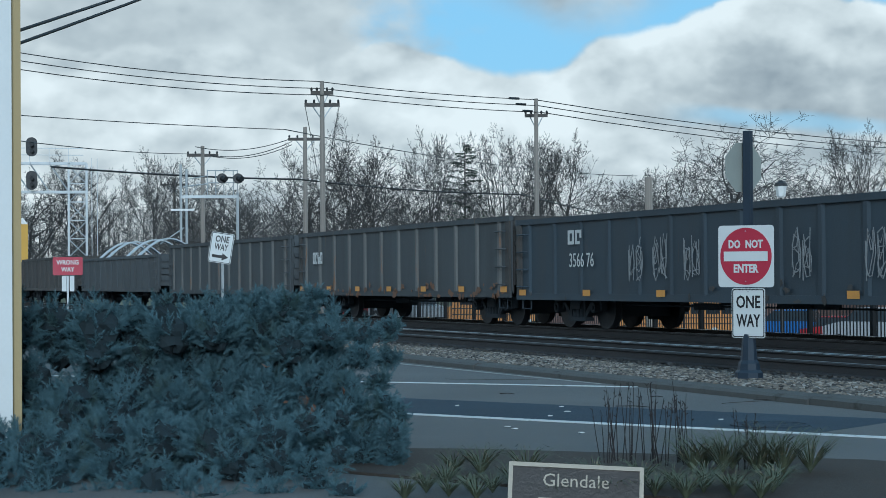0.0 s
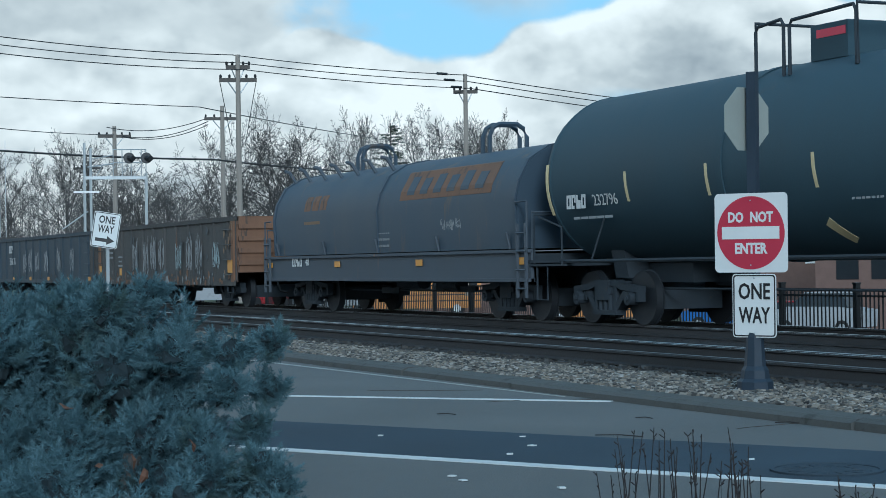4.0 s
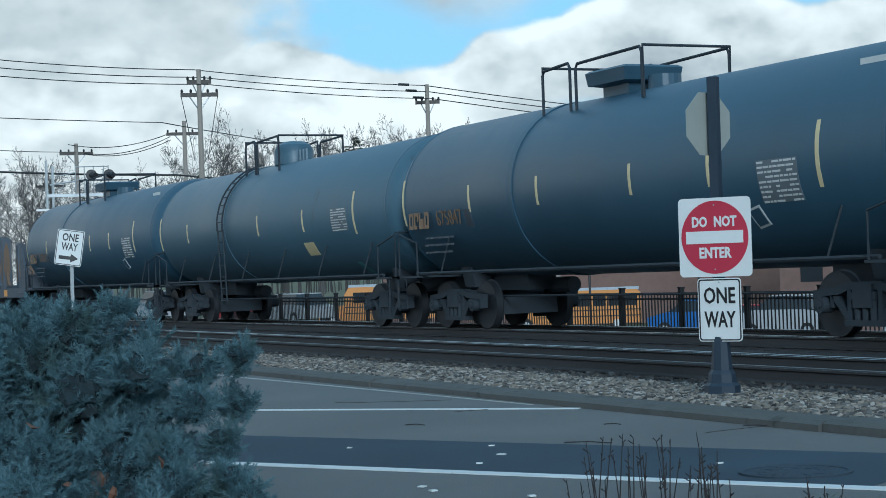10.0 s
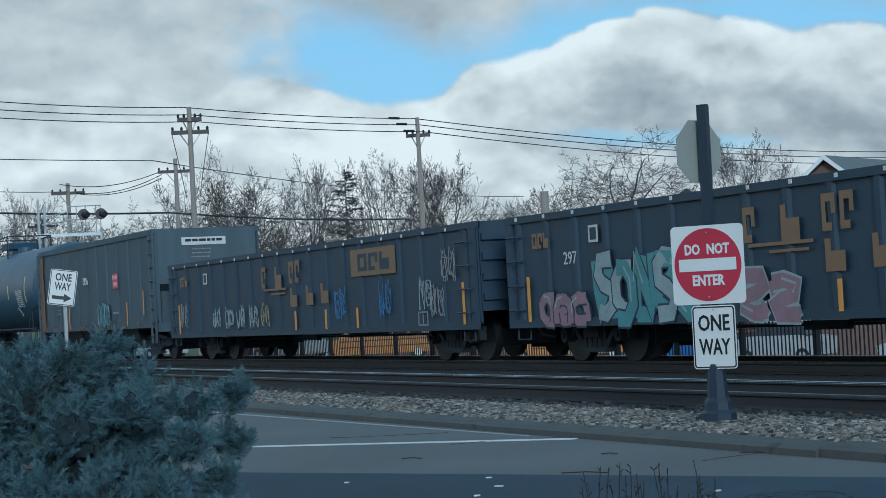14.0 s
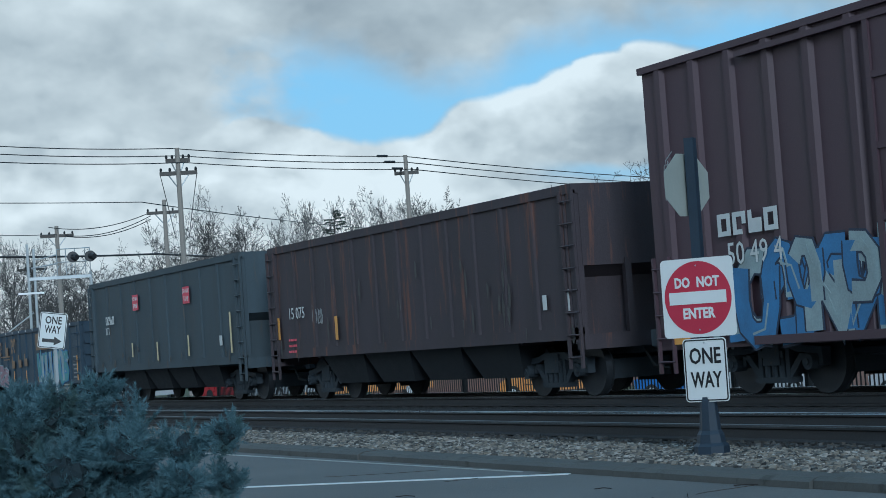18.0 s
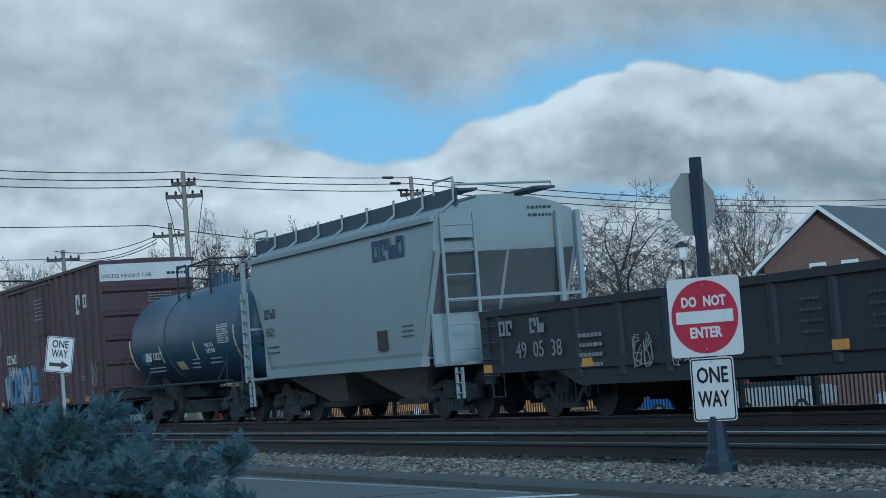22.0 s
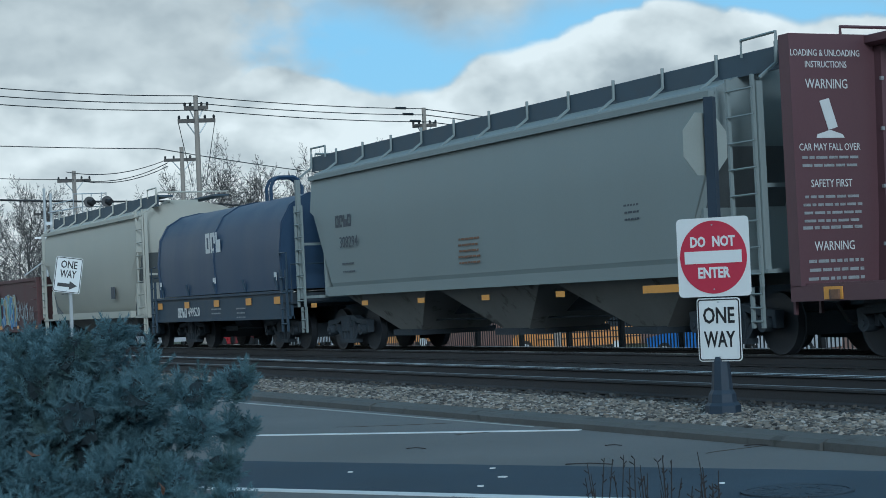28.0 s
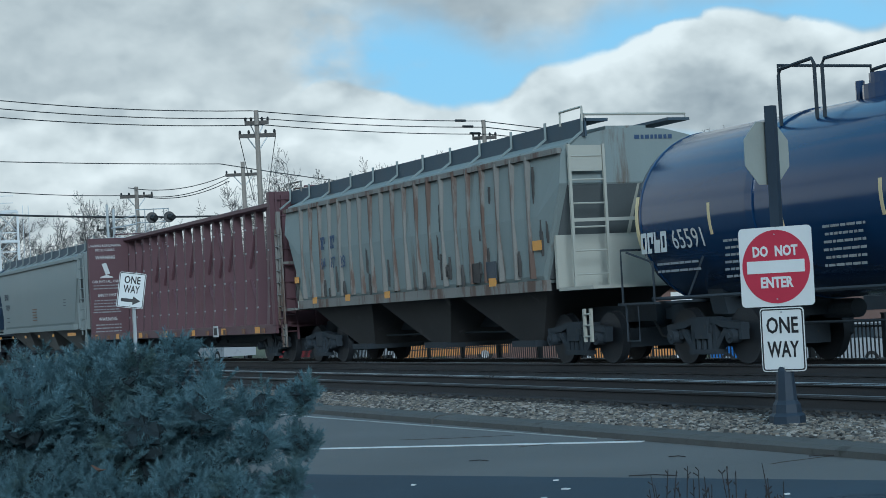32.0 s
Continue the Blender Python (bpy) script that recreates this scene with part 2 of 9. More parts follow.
DOWN = (1.0, 1.0, 0.18)  # streaks that run down
M_ = dict(
    asphalt=mat("asphalt", (0.130, 0.130, 0.126), 0.85, vary=0.34, scale=0.6, bump=0.7, dirt=(0.145, 0.142, 0.132), dirt_at=0.6, grain=60),
    seal=mat("sealed_asphalt", (0.048, 0.066, 0.086), 0.85, spec=0.2, vary=0.4, scale=0.8, bump=0.5, dirt=(0.060, 0.074, 0.088), dirt_at=0.62, grain=60),
    line=mat("road_paint", (0.62, 0.63, 0.62), 0.7, vary=0.2, scale=4, bump=0.3, dirt=(0.2, 0.2, 0.2), dirt_at=0.63),
    line_worn=mat("worn_road_paint", (0.36, 0.36, 0.35), 0.75, vary=0.4, scale=5, bump=0.3, dirt=(0.14, 0.14, 0.135), dirt_at=0.54),
    curb=mat("old_concrete", (0.085, 0.085, 0.08), 0.9, vary=0.35, scale=1.5, bump=0.6, dirt=(0.05, 0.05, 0.045)),
    concrete=mat("concrete", (0.27, 0.26, 0.24), 0.9, vary=0.2, scale=2, bump=0.4),
    ballast=mat("ballast_bed", (0.07, 0.068, 0.064), 0.95, vary=0.5, scale=6, bump=1.0, dirt=(0.06, 0.055, 0.05)),
    dark_ballast=mat("oily_ballast", (0.025, 0.027, 0.030), 0.95, vary=0.4, scale=6, bump=1.0, dirt=(0.018, 0.018, 0.018)),
    soil=mat("mulch_soil", (0.05, 0.04, 0.032), 0.95, vary=0.4, scale=5, bump=0.8),
    grass=mat("winter_grass", (0.085, 0.09, 0.045), 0.95, vary=0.4, scale=0.3, bump=0.6, dirt=(0.11, 0.095, 0.06)),
    tie=mat("creosoted_tie", (0.022, 0.022, 0.024), 0.85, vary=0.4, scale=3, bump=0.6, per=0.2),
    rail=mat("rusty_rail", (0.030, 0.030, 0.032), 0.75, metal=0.1, vary=0.3, scale=4, bump=0.3),
    shine=mat("polished_rail_head", (0.72, 0.73, 0.74), 0.38, metal=1.0, vary=0.1, scale=5, bump=0.05),
    dull_head=mat("dull_rail_head", (0.16, 0.165, 0.17), 0.55, metal=0.6, vary=0.3, scale=5, bump=0.1),
    galv=mat("galvanised_steel", (0.42, 0.44, 0.45), 0.5, metal=0.5, vary=0.15, scale=4, bump=0.1),
    signgrey=mat("sign_back_aluminium", (0.33, 0.35, 0.32), 0.6, metal=0.3, vary=0.1, scale=3, bump=0.05),
    signwhite=mat("sign_white", (0.64, 0.65, 0.64), 0.5, vary=0.06, scale=4, bump=0.03, dirt=(0.6, 0.6, 0.58), dirt_at=0.68),
    signred=mat("sign_red", (0.40, 0.026, 0.056), 0.5, vary=0.1, scale=4, bump=0.03),
    signblack=mat("sign_black", (0.012, 0.012, 0.014), 0.5, vary=0.1),
    postblue=mat("dark_painted_post", (0.018, 0.030, 0.048), 0.6, vary=0.25, scale=4, bump=0.1),
    pole=mat("weathered_pole_wood", (0.26, 0.23, 0.20), 0.9, vary=0.25, scale=2, bump=0.5, stretch=(3, 3, 0.3)),
    crossarm=mat("weathered_crossarm", (0.10, 0.09, 0.082), 0.9, vary=0.3, scale=3, bump=0.3),
    wire=mat("wire_black", (0.03, 0.03, 0.03), 0.6, vary=0.1),
    iron=mat("black_iron", (0.012, 0.013, 0.015), 0.5, vary=0.2),
    bark=mat("bare_bark", (0.085, 0.080, 0.076), 0.95, vary=0.35, scale=1.0, bump=0.3, per=0.25),
    brick=mat("red_brick", (0.19, 0.12, 0.10), 0.9, vary=0.25, scale=2, bump=0.4, per=0.2),
    roof=mat("grey_shingles", (0.14, 0.15, 0.155), 0.9, vary=0.25, scale=2, bump=0.4),
    white=mat("white_paint", (0.74, 0.74, 0.72), 0.6, vary=0.08, scale=2, bump=0.05),
    glass=mat("dark_glass", (0.02, 0.025, 0.03), 0.12, vary=0.1, bump=0.0),
    siding=mat("tan_siding", (0.42, 0.32, 0.16), 0.7, vary=0.08, scale=2, bump=0.1),
    yellow=mat("bus_yellow", (0.50, 0.20, 0.03), 0.45, vary=0.1, scale=2, bump=0.03),
    carred=mat("car_red", (0.35, 0.02, 0.025), 0.3, vary=0.1),
    carwhite=mat("car_white", (0.36, 0.37, 0.38), 0.3, vary=0.05),
    carblue=mat("truck_blue", (0.03, 0.12, 0.34), 0.35, vary=0.1),
    rubber=mat("tyre_rubber", (0.02, 0.02, 0.02), 0.9, vary=0.2),
    bronze=mat("bronze_plaque", (0.035, 0.03, 0.027), 0.45, metal=0.3, vary=0.2, scale=6, bump=0.2),
    bronze_edge=mat("worn_bronze", (0.34, 0.30, 0.24), 0.5, metal=0.3, vary=0.15, scale=6),
    needle_shade=mat("juniper_inner_shade", (0.013, 0.024, 0.030), 0.9, vary=0.4, scale=6.0),
    deadleaf=mat("dead_leaf", (0.12, 0.058, 0.034), 0.8, vary=0.4, scale=8),
    stem=mat("dry_stem", (0.028, 0.024, 0.024), 0.9, vary=0.4, scale=8),
    blade=mat("lilyturf_blade", (0.085, 0.10, 0.06), 0.7, vary=0.6, scale=9, dirt=(0.20, 0.16, 0.10), dirt_at=0.53, grain=8),
    pine=mat("spruce_needles", (0.035, 0.055, 0.035), 0.9, vary=0.4, scale=1),
    # rolling stock
    truck=mat("grimy_cast_steel", (0.027, 0.036, 0.046), 0.8, metal=0.1, vary=0.4, scale=3, bump=0.4, dirt=(0.06, 0.05, 0.042), dirt_at=0.6),
    wheel=mat("wheel_steel", (0.026, 0.030, 0.036), 0.6, metal=0.4, vary=0.3, scale=5, bump=0.2),
    gon_black=mat("gondola_black_paint", (0.032, 0.046, 0.060), 0.65, vary=0.5, scale=1.5, bump=0.15, dirt=(0.075, 0.052, 0.040), dirt_at=0.62, stretch=(1, 1, 0.14), per=0.15),
    gon_soot=mat("gondola_soot_black", (0.020, 0.027, 0.036), 0.7, vary=0.45, scale=1.5, bump=0.15, dirt=(0.05, 0.04, 0.036), dirt_at=0.63, stretch=(1, 1, 0.14)),
    gon_rust=mat("gondola_rusty_brown", (0.060, 0.057, 0.054), 0.75, vary=0.6, scale=1.6, bump=0.25, dirt=(0.115, 0.066, 0.042), dirt_at=0.60, stretch=DOWN, per=0.15),
    gon_grey=mat("gondola_dull_grey", (0.060, 0.067, 0.072), 0.75, vary=0.6, scale=1.8, bump=0.2, dirt=(0.13, 0.088, 0.056), dirt_at=0.60, stretch=(1, 1, 0.14), per=0.15),
    rib_pale=mat("gondola_faded_post", (0.125, 0.125, 0.12), 0.75, vary=0.5, scale=1.6, bump=0.2, dirt=(0.17, 0.095, 0.055), dirt_at=0.58, stretch=DOWN),
    stake_rust=mat("stake_rust", (0.13, 0.085, 0.055), 0.8, vary=0.4, scale=2.0, bump=0.2, dirt=(0.085, 0.08, 0.075), dirt_at=0.52, stretch=DOWN),
    gon_navy=mat("gondola_navy", (0.022, 0.043, 0.068), 0.6, vary=0.45, scale=1.4, bump=0.12, dirt=(0.052, 0.058, 0.066), dirt_at=0.61, stretch=(1, 1, 0.14)),
    gon_maroon=mat("gondola_maroon", (0.078, 0.034, 0.034), 0.65, vary=0.5, scale=1.5, bump=0.12, dirt=(0.11, 0.062, 0.046), dirt_at=0.61, stretch=(1, 1, 0.14)),
    hop_black=mat("hopper_sooty_black", (0.044, 0.060, 0.072), 0.7, vary=0.6, scale=1.5, bump=0.15, dirt=(0.082, 0.068, 0.058), dirt_at=0.60, stretch=(1, 1, 0.12)),
    hop_slate=mat("hopper_faded_slate", (0.060, 0.088, 0.108), 0.7, vary=0.55, scale=1.3, bump=0.15, dirt=(0.088, 0.080, 0.072), dirt_at=0.62, stretch=(1, 1, 0.12)),
    hop_red=mat("hopper_oxide_red", (0.044, 0.034, 0.040), 0.75, vary=0.6, scale=1.6, bump=0.2, dirt=(0.125, 0.056, 0.040), dirt_at=0.545, stretch=(1, 1, 0.10)),
    box_red=mat("boxcar_oxide_red", (0.060, 0.034, 0.044), 0.6, vary=0.25, scale=0.7, bump=0.1, dirt=(0.06, 0.034, 0.034), dirt_at=0.62, stretch=DOWN),
    beam_red=mat("lumber_car_red", (0.090, 0.042, 0.050), 0.55, vary=0.2, scale=0.8, bump=0.08, dirt=(0.075, 0.035, 0.034), dirt_at=0.60, stretch=DOWN),
    tank_black=mat("tank_black", (0.033, 0.076, 0.116), 0.42, vary=0.25, scale=0.7, bump=0.06, dirt=(0.056, 0.084, 0.108), dirt_at=0.62, stretch=DOWN),
    tank_matt=mat("tank_matt_black", (0.038, 0.068, 0.088), 0.62, spec=0.25, vary=0.25, scale=0.7, bump=0.06, dirt=(0.055, 0.07, 0.082), dirt_at=0.62, stretch=DOWN),
    tank_navy=mat("tank_navy", (0.030, 0.066, 0.110), 0.45, vary=0.25, scale=0.7, bump=0.06, dirt=(0.03, 0.045, 0.062), dirt_at=0.6, stretch=DOWN),
    tank_gloss=mat("tank_new_black", (0.010, 0.036, 0.10), 0.13, vary=0.1, scale=0.7, bump=0.02),
    tank_slate=mat("tank_slate", (0.055, 0.108, 0.150), 0.45, vary=0.25, scale=0.7, bump=0.06, dirt=(0.045, 0.07, 0.088), dirt_at=0.6, stretch=DOWN),
    slate_walk=mat("walkway_grating", (0.050, 0.074, 0.098), 0.6, metal=0.2, vary=0.3, scale=3, bump=0.2),
    hop_grey=mat("covered_hopper_grey", (0.195, 0.225, 0.222), 0.6, vary=0.12, scale=0.6, bump=0.05, dirt=(0.17, 0.175, 0.16), dirt_at=0.62, stretch=DOWN),
    hop_pale=mat("covered_hopper_pale_grey", (0.265, 0.315, 0.325), 0.6, vary=0.12, scale=0.6, bump=0.05, dirt=(0.22, 0.23, 0.22), dirt_at=0.62, stretch=DOWN),
    hop_cream=mat("covered_hopper_cream", (0.38, 0.375, 0.325), 0.6, vary=0.12, scale=0.6, bump=0.05, dirt=(0.27, 0.24, 0.18), dirt_at=0.64, stretch=DOWN),
    hop_rusty=mat("covered_hopper_rust_streaked", (0.21, 0.245, 0.24), 0.65, vary=0.2, scale=0.7, bump=0.1, dirt=(0.12, 0.098, 0.078), dirt_at=0.57, stretch=(1, 1, 0.12)),
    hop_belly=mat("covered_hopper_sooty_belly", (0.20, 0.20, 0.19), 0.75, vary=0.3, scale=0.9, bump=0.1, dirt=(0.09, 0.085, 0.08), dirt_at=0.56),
    rib_rust_end_shade=mat("rusted_post_and_end_shade", (0.19, 0.185, 0.17), 0.75, vary=0.35, scale=1.2, bump=0.2, dirt=(0.11, 0.072, 0.055), dirt_at=0.48, stretch=DOWN),
    slope_dark=mat("dark_slope_sheet", (0.095, 0.105, 0.108), 0.8, vary=0.3, scale=0.9, bump=0.1, dirt=(0.15, 0.14, 0.12), dirt_at=0.62),
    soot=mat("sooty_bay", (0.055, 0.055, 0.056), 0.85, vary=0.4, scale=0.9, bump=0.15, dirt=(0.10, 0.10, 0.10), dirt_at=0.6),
    panel_grey=mat("faded_data_panel", (0.115, 0.135, 0.15), 0.6, vary=0.18, scale=2.0, bump=0.03, dirt=(0.12, 0.14, 0.155), dirt_at=0.55),
    letter_dim=mat("worn_stencil", (0.24, 0.25, 0.255), 0.65, vary=0.3, scale=8, bump=0.02, dirt=(0.15, 0.14, 0.14), dirt_at=0.55),
    coil_blue=mat("coil_cover_blue", (0.018, 0.042, 0.085), 0.5, vary=0.2, scale=0.7, bump=0.06, dirt=(0.04, 0.05, 0.085), dirt_at=0.64, stretch=DOWN),
    coil_slate=mat("coil_cover_slate", (0.036, 0.056, 0.080), 0.55, vary=0.3, scale=0.7, bump=0.08, dirt=(0.095, 0.075, 0.06), dirt_at=0.57, stretch=DOWN),
    flat_grey=mat("flat_car_blue_grey", (0.062, 0.076, 0.095), 0.65, vary=0.3, scale=0.9, bump=0.1, dirt=(0.20, 0.11, 0.06), dirt_at=0.62, stretch=DOWN),
    rack_yellow=mat("auto_rack_yellow", (0.62, 0.36, 0.06), 0.55, vary=0.12, scale=0.8, bump=0.05),
    hoop=mat("load_cover_pale", (0.45, 0.50, 0.53), 0.5, vary=0.15, scale=2, bump=0.05),
    stripe=mat("reflector_yellow", (0.60, 0.50, 0.28), 0.5, vary=0.12, scale=5, bump=0.02),
    amber=mat("reflector_amber", (0.62, 0.29, 0.05), 0.5, vary=0.15, scale=5, bump=0.02),
    letter=mat("stencil_white", (0.55, 0.56, 0.55), 0.6, vary=0.15, scale=4, bump=0.02),
    letter_y=mat("stencil_yellow", (0.205, 0.125, 0.068), 0.6, vary=0.2, scale=4, bump=0.02),
    letter_k=mat("stencil_dark", (0.045, 0.055, 0.07), 0.6, vary=0.1, scale=4, bump=0.02),
    letter_b=mat("stencil_blue", (0.03, 0.06, 0.13), 0.6, vary=0.1, scale=4, bump=0.02),
    placard=mat("placard_red", (0.60, 0.05, 0.09), 0.5, vary=0.1, scale=5),
    primer=mat("bare_orange_primer", (0.25, 0.115, 0.045), 0.75, vary=0.5, scale=2, bump=0.1, dirt=(0.09, 0.07, 0.06), dirt_at=0.58, stretch=DOWN),
    rustorange=mat("orange_primer", (0.165, 0.085, 0.047), 0.7, vary=0.4, scale=2, bump=0.1, dirt=(0.06, 0.045, 0.038), dirt_at=0.54, stretch=DOWN),
    spray_teal=mat("spray_teal", (0.085, 0.24, 0.25), 0.6, vary=0.45, scale=2.2, bump=0.05, dirt=(0.05, 0.055, 0.06), dirt_at=0.63), spray_blue=mat("spray_blue", (0.055, 0.17, 0.36), 0.6, vary=0.45, scale=2.2, bump=0.05, dirt=(0.05, 0.055, 0.06), dirt_at=0.63),
    spray_pale=mat("spray_pale", (0.27, 0.33, 0.34), 0.6, vary=0.45, scale=2.2, bump=0.05, dirt=(0.05, 0.055, 0.06), dirt_at=0.63), spray_pink=mat("spray_pink", (0.25, 0.15, 0.18), 0.6, vary=0.45, scale=2.2, bump=0.05, dirt=(0.05, 0.055, 0.06), dirt_at=0.63),
    spray_green=mat("spray_green", (0.15, 0.25, 0.15), 0.6, vary=0.45, scale=2.2, bump=0.05, dirt=(0.05, 0.055, 0.06), dirt_at=0.63), spray_gold=mat("spray_gold", (0.30, 0.26, 0.12), 0.6, vary=0.45, scale=2.2, bump=0.05, dirt=(0.05, 0.055, 0.06), dirt_at=0.63),
    spray_ink=mat("spray_ink", (0.02, 0.03, 0.06), 0.6, vary=0.2, scale=3),
)


# ---- mesh helpers ----
class Mesh:
    """Collects solids into one mesh."""

    def __init__(self):
        self.v, self.f = [], []

    def box(self, x0, x1, y0, y1, z0, z1):
        b = len(self.v)
        self.v += [(x0, y0, z0), (x1, y0, z0), (x1, y1, z0), (x0, y1, z0), (x0, y0, z1), (x1, y0, z1), (x1, y1, z1), (x0, y1, z1)]
        self.f += [tuple(b + i for i in q) for q in ((3, 2, 1, 0), (4, 5, 6, 7), (0, 1, 5, 4), (1, 2, 6, 5), (2, 3, 7, 6), (3, 0, 4, 7))]
        return self

    def loft(self, rings, cap=True, closed=True):
        """Skin over rings of equally many points."""
        b, k = len(self.v), len(rings[0])
        for r in rings:
            self.v += [tuple(p) for p in r]
        for i in range(len(rings) - 1):
            for j in range(k if closed else k - 1):
                a, c = b + i * k + j, b + i * k + (j + 1) % k
                self.f.append((a, c, c + k, a + k))
        if cap:
            self.f.append(tuple(b + j for j in range(k))[::-1])
            self.f.append(tuple(b + (len(rings) - 1) * k + j for j in range(k)))
        return self

    def prism(self, outline, axis, a, b):
        """An outline of pairs, swept along an axis from a to b."""
        def at(p, s):
            return {"x": (s, p[0], p[1]), "y": (p[0], s, p[1]), "z": (p[0], p[1], s)}[axis]
        return self.loft([[at(p, a) for p in outline], [at(p, b) for p in outline]])

    def tube(self, points, r, sides=6, ends=None):
        """A round bar along points; ends gives the radius at its end."""
        pts = [Vector(p) for p in points]
        rings = []
        for i, p in enumerate(pts):
            d = (pts[min(i + 1, len(pts) - 1)] - pts[max(i - 1, 0)]).normalized()
            side = d.orthogonal().normalized() if abs(d.z) > 0.99 else d.cross(Vector((0, 0, 1))).normalized()
            up = side.cross(d)
            rr = r if ends is None else r + (ends - r) * i / max(len(pts) - 1, 1)
            rings.append([p + rr * (math.cos(2 * math.pi * j / sides) * side + math.sin(2 * math.pi * j / sides) * up) for j in range(sides)])
        return self.loft(rings)

    def disc(self, c, r, axis, t, sides=20):
        """A round plate of thickness t about c."""
        cs = [(math.cos(2 * math.pi * j / sides) * r, math.sin(2 * math.pi * j / sides) * r) for j in range(sides)]
        if axis == "y":
            return self.loft([[(c[0] + p, c[1] + s, c[2] + q) for p, q in cs] for s in (-t / 2, t / 2)])
        if axis == "x":
            return self.loft([[(c[0] + s, c[1] + p, c[2] + q) for p, q in cs] for s in (-t / 2, t / 2)])
        return self.loft([[(c[0] + p, c[1] + q, c[2] + s) for p, q in cs] for s in (-t / 2, t / 2)])

    def data(self, name, smooth=False):
        me = bpy.data.meshes.new(name)
        me.from_pydata(self.v, [], self.f)
        bm = bmesh.new()
        bm.from_mesh(me)
        bmesh.ops.recalc_face_normals(bm, faces=bm.faces)
        bm.to_mesh(me)
        bm.free()
        if smooth:
            me.polygons.foreach_set("use_smooth", [True] * len(me.polygons))
            me.set_sharp_from_angle(angle=radians(35))
        return me


def part(name, mesh, material, parent=None, label="", m=None, smooth=False):
    """One mesh object under a thing or a part."""
    me = mesh.data(name, smooth) if isinstance(mesh, Mesh) else mesh
    if material and not me.materials:
        me.materials.append(material)
    ob = new(name, me)
    ob.parent = parent
    if m is not None:
        ob.matrix_basis = m
    if label:
        tagged(ob, label=label)
    return ob


def thing(name, label, category, group="", m=None, kind=""):
    ob = new(name)
    ob.empty_display_size = 0.2
    if m is not None:
        ob.matrix_basis = m
    return tagged(ob, label, category, group, kind)


def solid(name, mesh, material, label, category, group="", m=None, kind="", smooth=False):
    return tagged(part(name, mesh, material, None, "", m, smooth), label, category, group, kind)


TEXTS = {}


def text_mesh(words, size, squeeze=1.0, thick=0.0):
    key = (words, size, squeeze, thick)
    if key not in TEXTS:
        cu = bpy.data.curves.new("lettering", "FONT")
        cu.body, cu.size, cu.align_x, cu.align_y = words, size, "CENTER", "CENTER"
        cu.space_line, cu.offset, cu.resolution_u, cu.extrude = 0.9, thick, 2, 0.002
        ob = bpy.data.objects.new("lettering", cu)
        me = bpy.data.meshes.new_from_object(ob)
        bpy.data.objects.remove(ob)
        me.transform(Matrix.Diagonal((squeeze, 1, 1, 1)))
        TEXTS[key] = me
    return TEXTS[key].copy()


FRONT = Euler((radians(90), 0, 0)).to_matrix().to_4x4()  # lettering that faces -Y
FACE_X = Matrix.Rotation(radians(90), 4, "Z") @ FRONT  # lettering that faces +X


def split_letters(me):
    """The single characters of a lettering mesh, each as a mesh of its own."""
    link = list(range(len(me.vertices)))

    def root(i):
        while link[i] != i:
            link[i] = link[link[i]]
            i = link[i]
        return i
    for p in me.polygons:
        a = root(p.vertices[0])
        for v in p.vertices[1:]:
            link[root(v)] = a
    spans = {}
    for v in me.vertices:
        spans.setdefault(root(v.index), []).append(v.co)
    spans = sorted(([min(c.y for c in cs), min(c.x for c in cs), max(c.x for c in cs), max(c.y for c in cs), [k]] for k, cs in spans.items()), key=lambda q: q[1])
    groups = []
    for y0, x0, x1, y1, k in spans:
        for g in groups:
            if x0 < g[2] - 0.3 * min(x1 - x0, g[2] - g[1]) and y0 < g[3] and y1 > g[0]:
                g[0], g[1], g[2], g[3] = min(g[0], y0), min(g[1], x0), max(g[2], x1), max(g[3], y1)
                g[4] += k
                break
        else:
            groups.append([y0, x0, x1, y1, k])
    made = []
    for g in groups:
        own = set(g[4])
        faces = [tuple(p.vertices) for p in me.polygons if root(p.vertices[0]) in own]
        used = sorted({v for f in faces for v in f})
        at = {v: i for i, v in enumerate(used)}
        piece = bpy.data.meshes.new("letter")
        piece.from_pydata([tuple(me.vertices[v].co) for v in used], [], [tuple(at[v] for v in f) for f in faces])
        made.append(piece)
    return made


def letters(words, size, material, parent, x, y, z, squeeze=1.0, thick=0.0, facing=FRONT, name="letter"):
    for piece in split_letters(text_mesh(words, size, squeeze, thick)):
        last = part(name, piece, material, parent, m=Matrix.Translation((x, y, z)) @ facing)
    return last


def bars(parent, material, x, y, z, w, rows, h=0.05, gap=0.05, seed=0, facing="y", name="stencil_line"):
    """Lines of small unreadable stencilling as plain bars."""
    rnd = random.Random(seed)
    for i in range(rows):
        me = Mesh()
        a, h1 = -w / 2 + rnd.uniform(0, 0.06), h * 0.62
        while a < w / 2 - 0.05:
            b = min(a + rnd.uniform(0.06, 0.20) * max(w, 0.6), w / 2)
            zz = z - i * (h + gap)
            if facing == "y":
                me.box(x + a, x + b, y - 0.004, y, zz - h1, zz)
            else:
                me.box(x, x + 0.004, y + a, y + b, zz - h1, zz)
            a = b + 0.03
        tagged(part(name, me, M_["letter_dim"] if material is M_["letter"] else material, parent), kind="stuff")


